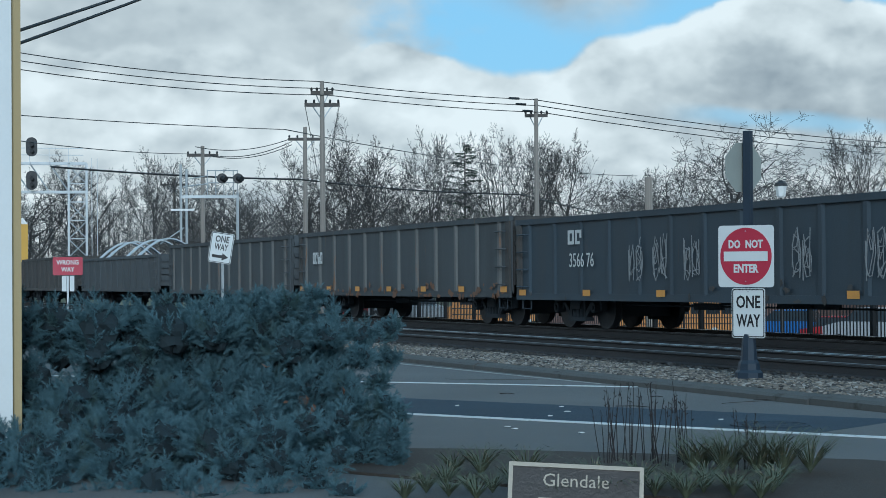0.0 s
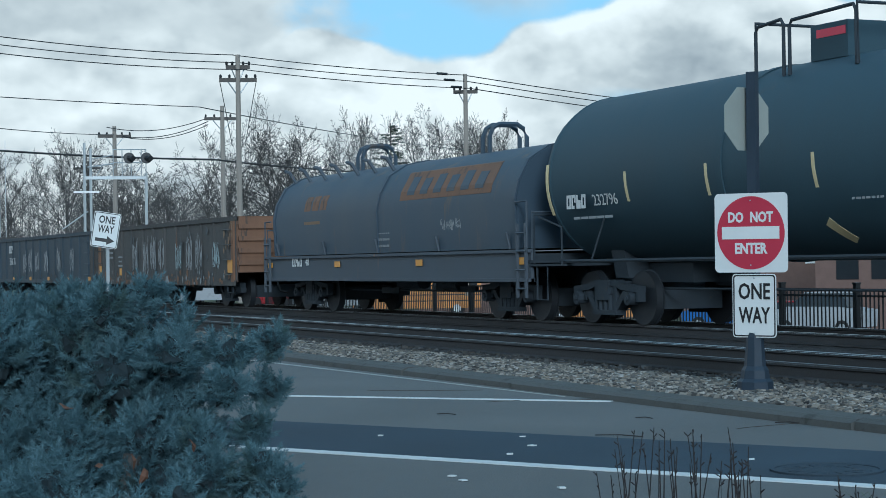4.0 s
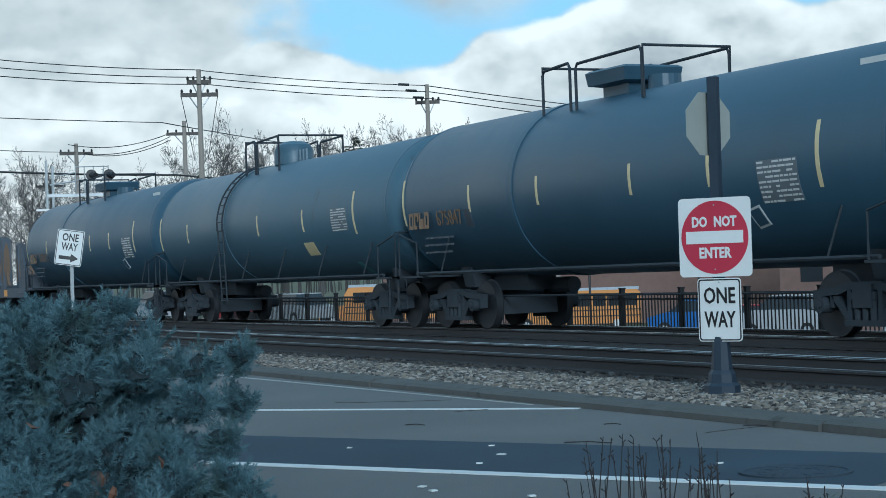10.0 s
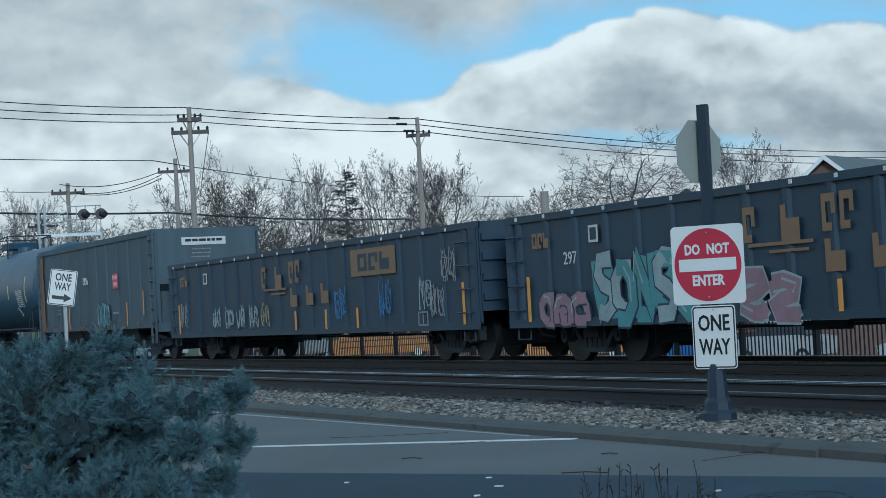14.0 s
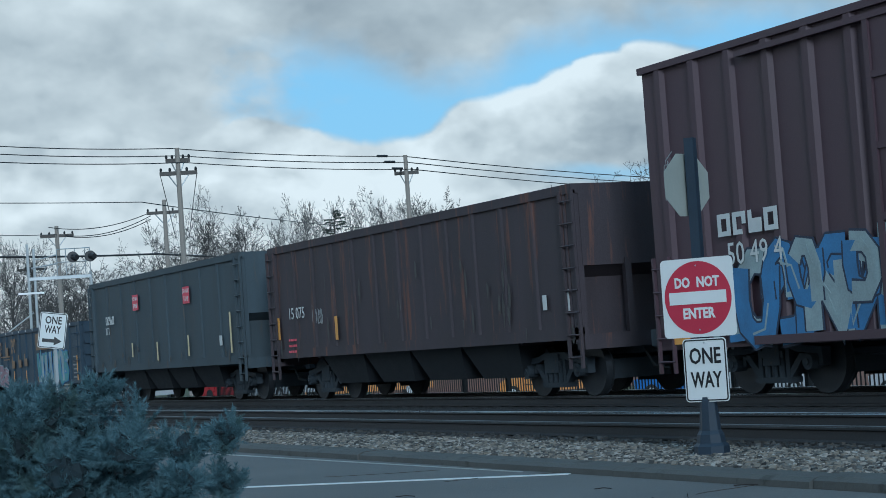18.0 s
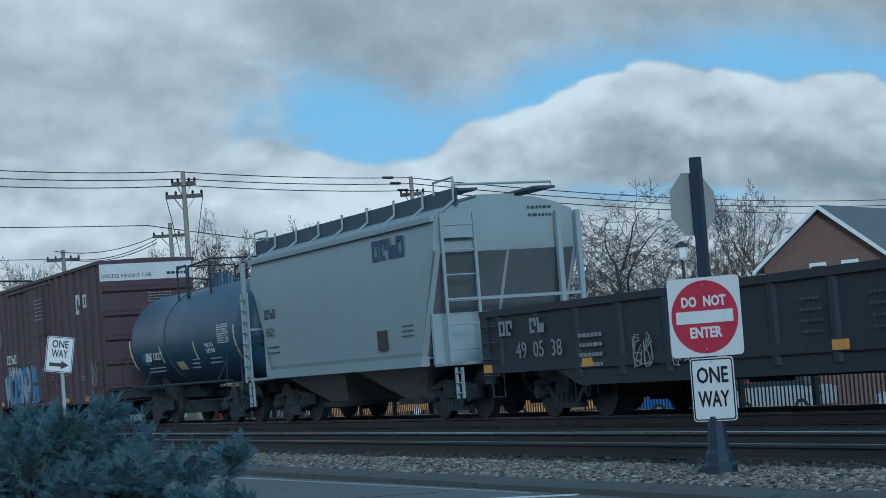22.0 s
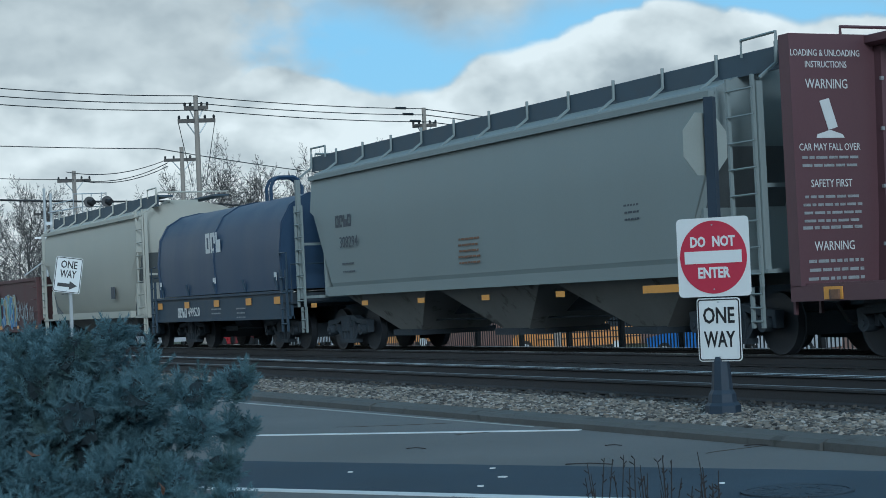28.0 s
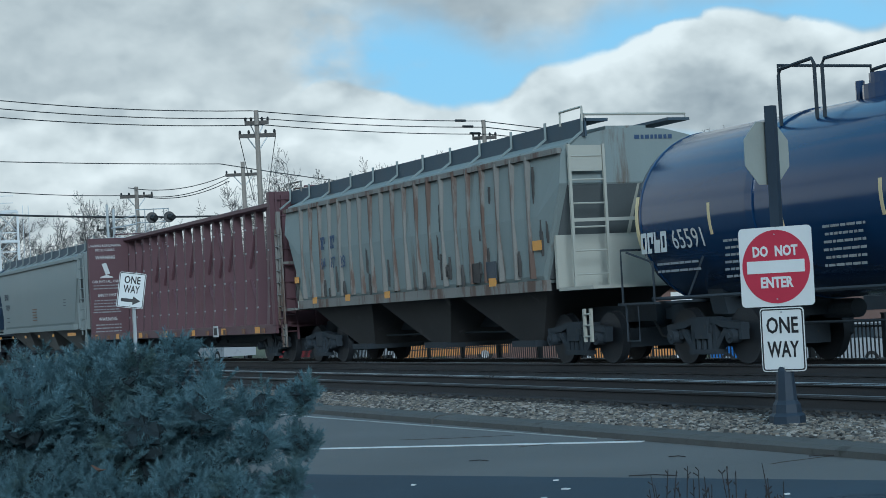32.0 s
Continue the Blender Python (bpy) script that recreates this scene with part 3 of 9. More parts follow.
def blocks(parent, material, x, y, z, w, h, count, seed=0, name="painted_mark"):
    """Company initials as plain block shapes: a fat slab with a small notch or eye."""
    s = w / count
    for i in range(count):
        me = Mesh()
        a, b, lo, hi = x - w / 2 + i * s + s * 0.06, x - w / 2 + (i + 1) * s - s * 0.10, z - h / 2, z + h / 2
        k = (b - a) * 0.29
        kind = (i + seed) % 3
        me.box(a, a + k, y - 0.004, y, lo, hi)
        if kind == 2:
            me.box(a + k, b, y - 0.004, y, lo, lo + h * 0.62)
        else:
            me.box(a + k, b - k, y - 0.004, y, hi - h * 0.22, hi).box(a + k, b - k, y - 0.004, y, lo, lo + h * 0.22)
            me.box(b - k, b, y - 0.004, y, lo if kind == 0 else lo + h * 0.45, hi)
        last = part(name, me, material, parent)
    return last


def ribbon(mesh, pts, half, y0, y1):
    """A flat painted stroke of constant width along points (x, z)."""
    pts = [Vector(p) for p in pts]
    rings = []
    for i, p in enumerate(pts):
        d = (pts[min(i + 1, len(pts) - 1)] - pts[max(i - 1, 0)]).normalized()
        q = Vector((-d.y, d.x)) * half
        a, b = p + q, p - q
        e = 0.0004 * i
        rings.append([(a.x, y0 - e, a.y), (b.x, y0 - e, b.y), (b.x, y1, b.y), (a.x, y1, a.y)])
    return mesh.loft(rings)


STROKES = (((0.08, 1.0), (0.10, 0.45), (0.24, 0.10), (0.52, 0.04), (0.80, 0.20), (0.88, 0.55), (0.86, 1.0)),
           ((0.12, 0.02), (0.14, 0.55), (0.20, 0.98), (0.50, 0.50), (0.78, 0.06), (0.88, 0.50), (0.90, 0.98)),
           ((0.86, 0.93), (0.50, 0.98), (0.18, 0.82), (0.22, 0.58), (0.60, 0.46), (0.84, 0.30), (0.72, 0.06), (0.14, 0.04)),
           ((0.80, 1.0), (0.78, 0.40), (0.62, 0.08), (0.34, 0.04), (0.12, 0.26)),
           ((0.86, 0.95), (0.40, 0.92), (0.14, 0.70), (0.12, 0.30), (0.40, 0.04), (0.88, 0.06)))


def turned(rnd):
    """One of the strokes, mirrored by chance."""
    fx, fz = rnd.random() < 0.5, rnd.random() < 0.5
    return [(1 - px if fx else px, 1 - pz if fz else pz) for px, pz in rnd.choice(STROKES)]


def patches(parent, count, x0, x1, y, z0, z1, material, seed, wide=0.16, tall=0.12, label="irregular rust patch", name="rust_patch"):
    """Uneven spots of rust or worn paint."""
    rnd = random.Random(seed)
    for i in range(count):
        x, z = rnd.uniform(x0, x1), z0 + (z1 - z0) * rnd.random() ** 1.8
        ww, hh, k = wide * rnd.uniform(0.2, 0.8), tall * rnd.uniform(0.3, 1.1), 13
        ring = [(x + ww * math.cos(6.283 * j / k) * rnd.uniform(0.4, 1.2), z + hh * math.sin(6.283 * j / k) * rnd.uniform(0.4, 1.2)) for j in range(k)]
        part(name, Mesh().prism(ring, "y", y - 0.003 - 0.0006 * (i % 5), y), M_[material], parent, label)


def spray(parent, x0, x1, y, z0, z1, fills, ink, seed, count=6, thin=False):
    """Spray paint: fat rounded strokes with dark outlines, or thin scrawls."""
    rnd = random.Random(seed)
    w = (x1 - x0) / count
    for i in range(count):
        a, tall = x0 + i * w, z1 - z0
        if not thin:
            for rep_no in range(2):
                lift, size = rnd.uniform(0, 0.14) * tall, rnd.uniform(0.8, 1.0)
                shape = [(a + w * (-0.05 + 1.1 * px) + rnd.uniform(-0.05, 0.05) * w, z0 + lift * (1 - pz) + tall * size * pz) for px, pz in turned(rnd)]
                fat = min(w * 0.22, tall * 0.17)
                d = 0.0022 * ((2 * i + rep_no) % 4)
                part("spray_outline", ribbon(Mesh(), shape, fat + 0.035, y - 0.003 - d, y), M_[ink], parent)
                part("spray_fill", ribbon(Mesh(), shape, fat, y - 0.0045 - d, y - 0.001), M_[fills[(i + rep_no) % len(fills)]], parent)
            part("spray_glint", ribbon(Mesh(), [(px - fat * 0.4, pz + 0.03) for px, pz in shape[1:4]], 0.018, y - 0.014, y - 0.004), M_["spray_pale"], parent)
            continue
        mark = Mesh()
        for k in range(4):
            shape = [(a + w * (px * rnd.uniform(0.7, 1.1)), z0 + tall * (0.25 * rnd.random() + rnd.uniform(0.45, 0.8) * pz)) for px, pz in turned(rnd)]
            ribbon(mark, shape, 0.011, y - 0.003 - 0.0012 * k, y - 0.0012 * k)
        tagged(part("spray_stroke", mark, M_[fills[i % len(fills)]], parent), kind="stuff")
# ---- ground, road, track ----
RAIL_FAR, RAIL_NEAR = 16.85, 12.03  # middles of the two tracks
ROAD = -0.28


def lot_z(y):
    """The lot falls away from the railway."""
    return -0.42 - 0.064 * (y - 21.0)


def build_ground():
    g = Mesh()
    xs = [-4000, -400, -200, -120, -60, -20, 20, 60, 200, 4000]
    ys = [-4000, -300, -60, -10, 20, 62, 140, 400, 1000, 4000]
    for i in range(len(xs) - 1):
        for j in range(len(ys) - 1):
            b = len(g.v)
            g.v += [(xs[p], ys[q], -0.58 if ys[q] < 21 else -3.15) for p, q in ((i, j), (i + 1, j), (i + 1, j + 1), (i, j + 1))]
            g.f.append((b, b + 1, b + 2, b + 3))
    solid("ground", g, M_["grass"], "dull winter grass reaching to the far horizon", "ground", kind="structure")
    road = solid("road", Mesh().box(-160, 60, -30, 8.95, -0.56, ROAD), M_["asphalt"], "worn grey asphalt road beside the railway", "road", kind="structure")
    u = Vector((0.871, 0.491))  # the lane's own direction
    v = Vector((-u.y, u.x))

    def strip(a, b, along0, along1, t0=0.004, t1=0.004):
        pts = [a + u * along0, a + u * along1, b + u * along1, b + u * along0]
        return Mesh().prism([(p.x, p.y) for p in pts], "z", ROAD, ROAD + t0)
    o = Vector((-11.9, 5.18))
    part("sealed_lane", strip(o + v * 0.10, o + v * 1.92, -14, 3.5, 0.003), M_["seal"], road, "dark sealed lane of asphalt")
    part("edge_line", strip(o - v * 0.07, o + v * 0.08, -14, 6, 0.006), M_["line"], road, "faded white edge line")
    a, b = Vector((-22.5, 2.9)), Vector((-15.75, 8.9))
    d = (b - a).normalized() * 1.0
    w = Vector((-d.y, d.x)) * 0.06
    part("stop_line", Mesh().prism([(p.x, p.y) for p in (a - w, b - w, b + w, a + w)], "z", ROAD, ROAD + 0.006), M_["line"], road, "thin white painted line")
    part("gutter_line", Mesh().prism([(-46, 8.58), (-24.7, 8.61), (-16.6, 8.82), (-16.6, 8.85), (-24.7, 8.68), (-46, 8.67)], "z", ROAD, ROAD + 0.005), M_["line_worn"], road, "worn pale line along the gutter")
    lid = Mesh().disc((-9.79, 7.09, ROAD + 0.004), 0.36, "z", 0.012, 28)
    part("manhole_cover", lid, M_["seal"], road, "round iron manhole cover")
    ring = Mesh()
    for j in range(28):
        a0, a1 = 2 * math.pi * j / 28, 2 * math.pi * (j + 1) / 28
        ring.prism([(-9.79 + r * math.cos(q), 7.09 + r * math.sin(q)) for r, q in ((0.33, a0), (0.36, a0), (0.36, a1), (0.33, a1))], "z", ROAD + 0.008, ROAD + 0.016)
    part("manhole_ring", ring, M_["seal"], road, "worn rim of the manhole")
    for j in range(14):
        q = 2 * math.pi * (j + 0.5) / 14
        c, k = Vector((-9.79 + 0.22 * math.cos(q), 7.09 + 0.22 * math.sin(q))), Vector((math.cos(q), math.sin(q)))
        e = Vector((-k.y, k.x)) * 0.022
        part("cast_lug", Mesh().prism([(p.x, p.y) for p in (c - k * 0.06 - e, c + k * 0.06 - e, c + k * 0.06 + e, c - k * 0.06 + e)], "z", ROAD + 0.008, ROAD + 0.014), M_["seal"], road)
    # paper scraps, twigs and fine cracks
    rnd = random.Random(14)
    for x, y in ((-11.77, 5.83), (-12.23, 6.24), (-10.58, 7.05), (-10.74, 4.91), (-9.83, 5.21), (-10.49, 4.87), (-12.9, 6.5), (-13.6, 5.6)):
        a, w = rnd.uniform(-0.4, 1.2), rnd.uniform(0.012, 0.034)
        solid("paper_scrap", Mesh().prism([(-w, -0.02), (w * 0.8, -0.03), (w, 0.012), (-w * 0.7, 0.026)], "z", 0, 0.008), M_["line"], "small pale scrap lying on the road", "litter", "paper scraps", m=pose(x, y, ROAD + 0.004, 0, 0, math.degrees(a)))
    for x, y, w in ((-12.54, 7.15, 0.2), (-13.86, 8.15, 0.08), (-12.77, 8.88, 0.12), (-15.2, 6.9, 0.1)):
        solid("twig", Mesh().tube([(-w, 0, 0.008), (0, 0.02, 0.014), (w, -0.01, 0.008)], 0.0045, 5), M_["stem"], "short dark twig lying on the road", "twig", "twigs", m=pose(x, y, ROAD, 0, 0, 38))
    for i in range(3):
        p = Vector((rnd.uniform(-19, -9), rnd.uniform(4, 8.8)))
        a = rnd.choice((0.51, 0.51, 1.9)) + rnd.uniform(-0.25, 0.25)
        pts = [p]
        for j in range(7):
            a += rnd.uniform(-0.35, 0.35)
            pts.append(pts[-1] + Vector((math.cos(a), math.sin(a))) * rnd.uniform(0.12, 0.3))
        me = Mesh()
        for q, r in zip(pts, pts[1:]):
            n = Vector((-(r - q).y, (r - q).x)).normalized() * 0.0025
            me.prism([(v.x, v.y) for v in (q - n, r - n, r + n, q + n)], "z", ROAD, ROAD + 0.0045)
        part("crack", me, M_["soil"], road, "fine dark crack")
    # kerb: low, worn, in lengths
    kerb = thing("curb", "low worn dark kerb along the gravel", "kerb", kind="structure")
    rnd = random.Random(4)
    x = -60.0
    while x < 20:
        n = 3.0
        dz, dy = rnd.uniform(-0.012, 0.012), rnd.uniform(-0.02, 0.02)
        prof = [(8.93 + dy, -0.5), (8.95 + dy, ROAD + 0.055 + dz), (9.02 + dy, -0.195 + dz), (9.28, -0.185 + dz), (9.30, -0.5)]
        part("kerb_stone", Mesh().prism(prof, "x", x, x + n - 0.012), M_["curb"], kerb)
        x += n
    bed = Mesh()
    prof = [(9.24, -0.56), (9.24, -0.21), (9.8, -0.19), (10.5, -0.19), (10.75, -0.20), (10.78, -0.56)]
    bed.prism(prof, "x", -160, 60)
    solid("gravel_verge", bed, M_["ballast"], "pale crushed stone verge between kerb and track", "gravel", kind="structure")
    bed = Mesh()
    prof = [(10.75, -0.56), (10.75, -0.19), (13.3, -0.185), (14.4, -0.26), (15.5, -0.185), (18.3, -0.185), (19.6, -0.5), (19.6, -0.56)]
    bed.prism(prof, "x", -260, 80)
    solid("track_bed", bed, M_["dark_ballast"], "dark oily ballast bed under two tracks", "ballast", kind="structure")
    solid("parking_lot", Mesh().prism([(20.6, -0.62), (20.6, -0.40), (62, lot_z(62)), (62, -3.2)], "x", -170, 60), M_["asphalt"], "grey asphalt parking lot behind the railway", "parking lot", kind="structure")


def rail_profile(y):
    half = [(0.07, -0.172), (0.07, -0.155), (0.012, -0.138), (0.011, -0.05), (0.036, -0.036), (0.037, -0.008), (0.03, -0.0)]
    return [(y + a, z) for a, z in half] + [(y - a, z) for a, z in reversed(half)]


def build_tracks():
    tie_me = Mesh().box(-0.11, 0.11, -1.3, 1.3, -0.36, -0.178).data("tie")
    tie_me.materials.append(M_["tie"])
    for name, y in (("track_near", RAIL_NEAR), ("track_far", RAIL_FAR)):
        track = thing(name, "railway track of polished rails on dark wooden ties", "railway track", "tracks", kind="structure")
        for s in (-0.755, 0.755):
            r = part("rail", Mesh().prism(rail_profile(y + s), "x", -260, 80), M_["rail"], track, "rusty rail with a polished head")
            part("rail_head", Mesh().prism([(y + s - 0.0385, -0.014), (y + s - 0.026, 0.0015), (y + s + 0.026, 0.0015), (y + s + 0.0385, -0.014)], "x", -260, 80), M_["dull_head" if y < 15 and s < 0 else "shine"], r, "polished running surface")
        lo, hi, k = (-62, -6, 0) if y < 15 else (-60, -14, 0)
        x = lo
        while x < hi:
            part("tie", tie_me, None, track, m=pose(x, y + 0.02 * math.sin(x * 7), 0.004 * math.sin(x * 3), 0, 0, math.sin(x * 5)))
            x += 0.52
        far = Mesh()
        x = lo - 0.52
        while x > -200:
            far.box(x - 0.11, x + 0.11, y - 1.3, y + 1.3, -0.36, -0.178)
            x -= 0.52
        tagged(part("tie_run", far, M_["tie"], track), kind="stuff")


build_ground()
build_tracks()

# ---- rolling stock ----
HW = 1.55  # half a car's width


def shared(key, make, cache={}):
    if key not in cache:
        cache[key] = make()
    return cache[key]


def side_frame_mesh():
    """A cast truck side: bowed top bar, two sloping arms, spring seat and bearing jaws."""
    me = Mesh()
    me.prism([(-1.12, 0.56), (-0.55, 0.60), (-0.35, 0.66), (0.35, 0.66), (0.55, 0.60), (1.12, 0.56), (1.12, 0.66), (0.55, 0.71), (0.35, 0.77), (-0.35, 0.77), (-0.55, 0.71), (-1.12, 0.66)], "y", -0.08, 0.08)
    for q in (-1, 1):
        me.prism([(q * 0.74, 0.58), (q * 0.60, 0.58), (q * 0.26, 0.26), (q * 0.36, 0.20)], "y", -0.07, 0.07)
        me.prism([(q * 0.37, 0.24), (q * 0.28, 0.24), (q * 0.28, 0.68), (q * 0.37, 0.68)], "y", -0.075, 0.075)
        me.prism([(q * 1.12, 0.40), (q * 1.03, 0.40), (q * 1.03, 0.58), (q * 1.12, 0.58)], "y", -0.07, 0.07)
        me.prism([(q * 0.76, 0.42), (q * 0.68, 0.42), (q * 0.68, 0.58), (q * 0.76, 0.58)], "y", -0.07, 0.07)
        me.disc((q * 0.89, -0.06, 0.46), 0.115, "y", 0.20, 16)
        me.disc((q * 0.89, -0.17, 0.46), 0.05, "y", 0.04, 10)
    me.box(-0.42, 0.42, -0.10, 0.10, 0.17, 0.25)
    for x in (-0.17, 0, 0.17):
        me.tube([(x, -0.04, 0.24), (x, -0.04, 0.53)], 0.062, 10)
    me.box(-0.27, 0.27, -0.11, 0.08, 0.53, 0.63)
    return me.data("side_frame")


def wheel_mesh():
    me = Mesh()
    rings = []
    for y, r in ((-0.07, 0.12), (-0.07, 0.36), (-0.065, 0.40), (-0.07, 0.455), (0.05, 0.46), (0.06, 0.485), (0.075, 0.48), (0.075, 0.12)):
        rings.append([(r * math.cos(2 * math.pi * j / 28), y, r * math.sin(2 * math.pi * j / 28)) for j in range(28)])
    me.loft(rings)
    return me.data("wheel", True)


def add_truck(car, x):
    bol = part("truck", Mesh().box(-0.2, 0.2, -1.1, 1.1, 0.42, 0.74).tube([(-0.5, -0.7, 0.5), (0.5, -0.7, 0.5)], 0.05).box(-1.12, 1.12, -0.6, 0.6, 0.27, 0.60), M_["truck"], car, "grimy two-axle truck", m=pose(x, 0, 0))
    for y, turn in ((-0.98, 0), (0.98, 180)):
        part("side_frame", shared("side_frame", side_frame_mesh), M_["truck"], bol, m=pose(0, y, 0, 0, 0, turn))
    for wx in (-0.89, 0.89):
        part("axle", shared("axle", lambda: Mesh().tube([(0, -0.95, 0.46), (0, 0.95, 0.46)], 0.08, 10).data("axle", True)), M_["wheel"], bol, m=pose(wx, 0, 0))
        for y, turn in ((-0.755, 0), (0.755, 180)):
            part("wheel", shared("wheel", wheel_mesh), M_["wheel"], bol, m=pose(wx, y, 0.46, 0, 0, turn))


def coupler_mesh():
    me = Mesh().box(0, 0.55, -0.09, 0.09, -0.1, 0.1)
    me.prism([(0.45, -0.14), (0.75, -0.16), (0.80, -0.05), (0.66, 0.0), (0.66, 0.05), (0.80, 0.09), (0.74, 0.16), (0.45, 0.14)], "z", -0.15, 0.15)
    return me.data("coupler")


def running_gear(car, L, inset=2.1, sill=True):
    h = L / 2
    for s in (-1, 1):
        add_truck(car, s * (h - inset))
        part("coupler", shared("coupler", coupler_mesh), M_["truck"], car, m=pose(s * (h - 0.25), 0, 0.84, 0, 0, 0 if s > 0 else 180))
        hose = [(s * (h - 0.1), -0.32, 0.72), (s * (h + 0.12), -0.30, 0.45), (s * (h + 0.42), -0.2, 0.40)]
        part("brake_hose", Mesh().tube(hose, 0.025, 5), M_["rubber"], car)
    if sill:
        part("centre_sill", Mesh().box(-h + 0.2, h - 0.2, -0.28, 0.28, 0.68, 0.98), M_["truck"], car)
    if not sill:
        part("brake_reservoir", Mesh().tube([(-h + 3.2, 0.35, 0.80), (-h + 4.0, 0.35, 0.80)], 0.15, 12), M_["truck"], car)
        part("brake_rod", Mesh().tube([(-h + 2.5, -0.6, 0.62), (h - 2.5, -0.5, 0.62)], 0.02, 5), M_["truck"], car)
        return
    part("brake_reservoir", Mesh().tube([(-0.9, -0.55, 0.72), (0.3, -0.55, 0.72)], 0.17, 12), M_["truck"], car)
    part("brake_cylinder", Mesh().tube([(1.4, -0.5, 0.66), (2.1, -0.5, 0.66)], 0.15, 12).box(1.0, 1.5, -0.6, -0.3, 0.5, 0.75), M_["truck"], car)
    part("brake_lever", Mesh().box(2.1, 2.9, -0.55, -0.5, 0.5, 0.62), M_["truck"], car)
    part("brake_lever", Mesh().box(-2.0, -1.0, -0.6, -0.5, 0.45, 0.58), M_["truck"], car)
    part("brake_rod", Mesh().tube([(-h + 2.5, -0.6, 0.52), (h - 2.5, -0.5, 0.52)], 0.02, 5), M_["truck"], car)


def ladder(car, x0, x1, y, z0, z1, rungs, material, facing="y", name="ladder"):
    """Two stiles and rungs."""
    me = Mesh()
    if facing == "y":
        me.box(x0, x0 + 0.05, y - 0.05, y, z0, z1).box(x1 - 0.05, x1, y - 0.05, y, z0, z1)
        for i in range(rungs):
            z = z0 + (i + 0.5) * (z1 - z0) / rungs
            me.tube([(x0, y - 0.045, z), (x1, y - 0.045, z)], 0.016, 5)
    else:
        me.box(y, y + 0.05, x0, x0 + 0.05, z0, z1).box(y, y + 0.05, x1 - 0.05, x1, z0, z1)
        for i in range(rungs):
            z = z0 + (i + 0.5) * (z1 - z0) / rungs
            me.tube([(y + 0.03, x0, z), (y + 0.03, x1, z)], 0.016, 5)
    return part(name, me, material, car)


def rungs(car, x, y, z0, z1, count, material, w=0.45):
    for i in range(count):
        z = z0 + (i + 0.5) * (z1 - z0) / count
        part("grab_iron", Mesh().tube([(x - w / 2, y, z), (x - w / 2, y - 0.08, z), (x + w / 2, y - 0.08, z), (x + w / 2, y, z)], 0.017, 5), material, car)


def gondola(label, L, top, bottom, paint, ribs=11, end_paint=None, sag=0.0, rib_paint=None):
    """An open wagon with ribbed sides; local x along the track, rail head at 0."""
    car = thing("gondola_car", label, "freight car", "train")
    h, m = L / 2, M_[paint]
    e = M_[end_paint or paint]
    running_gear(car, L)
    part("floor", Mesh().box(-h + 0.1, h - 0.1, -HW + 0.1, HW - 0.1, 0.98, 1.05), M_["truck"], car)
    for s, nm in ((-1, "side_wall"), (1, "side_wall")):
        y = s * (HW - 0.075)
        w = Mesh()
        a, b = sorted((y, y + s * 0.03))
        fish = [(-h, bottom + 0.28), (-h + 2.6, bottom + 0.28), (-h + 3.4, bottom), (h - 3.4, bottom), (h - 2.6, bottom + 0.28), (h, bottom + 0.28), (h, top - 0.1), (-h, top - 0.1)] if sag else [(-h, bottom), (h, bottom), (h, top - 0.1), (-h, top - 0.1)]
        w.prism(fish, "y", a, b)
        side = part(nm, w, m, car)
        a, b = sorted((y - s * 0.05, y + s * 0.085))
        part("top_chord", Mesh().box(-h, h, a, b, top - 0.12, top), m, side)
        a, b = sorted((y, y + s * 0.072))
        part("bottom_chord", Mesh().box(-h, h, a, b, bottom + (0.28 if sag else 0.0), bottom + (0.28 if sag else 0.0) + 0.14), m, side)
        for i in range(ribs):
            x = -h + (i + 0.5) * L / ribs
            a, b = sorted((y + s * 0.03, y + s * 0.075))
            z0 = bottom + (0.28 if sag and abs(x) > h - 3 else 0.0)
            rib = Mesh().prism([(x - 0.10, a if s > 0 else b), (x + 0.10, a if s > 0 else b), (x + 0.055, b if s > 0 else a), (x - 0.055, b if s > 0 else a)], "z", z0 + 0.14, top - 0.12)
            part("side_post", rib, M_[rib_paint or paint], side)
    for s in (-1, 1):
        x = s * (h - 0.03)
        end = part("end_wall", Mesh().box(x - 0.03, x + 0.03, -HW + 0.1, HW - 0.1, 0.95, top), e, car)
        for i in range(4):
            z = 1.15 + i * (top - 1.35) / 3.4
            ax, bx = sorted((x, x + s * 0.11))
            part("end_rib", Mesh().box(ax, bx, -HW + 0.12, HW - 0.12, z, z + 0.12), e, end)
        ax, bx = sorted((x, x - s * 0.22))
        part("corner_post", Mesh().box(ax, bx, -HW - 0.005, -HW + 0.12, bottom + 0.1, top), e, car)
        rungs(car, s * (h - 0.42), -HW, bottom + 0.1, top - 0.15, 4, m)
        part("stirrup_step", Mesh().tube([(s * (h - 0.7), -HW + 0.05, bottom + 0.3), (s * (h - 0.7), -HW + 0.05, 0.42), (s * (h - 0.25), -HW + 0.05, 0.42), (s * (h - 0.25), -HW + 0.05, bottom + 0.3)], 0.02, 5), M_["truck"], car)
    return car


def reflectors(car, L, z, count, y=-HW - 0.004, material="amber", w=0.34, hgt=0.13, tall=False):
    for i in range(count):
        x = -L / 2 + 0.35 + i * (L - 0.7) / (count - 1)
        a, b = (0.045, 0.42) if tall else (w / 2, hgt / 2)
        part("reflector", Mesh().box(x - a, x + a, y - 0.006, y, z - b, z + b), M_[material], car, "amber reflective patch")


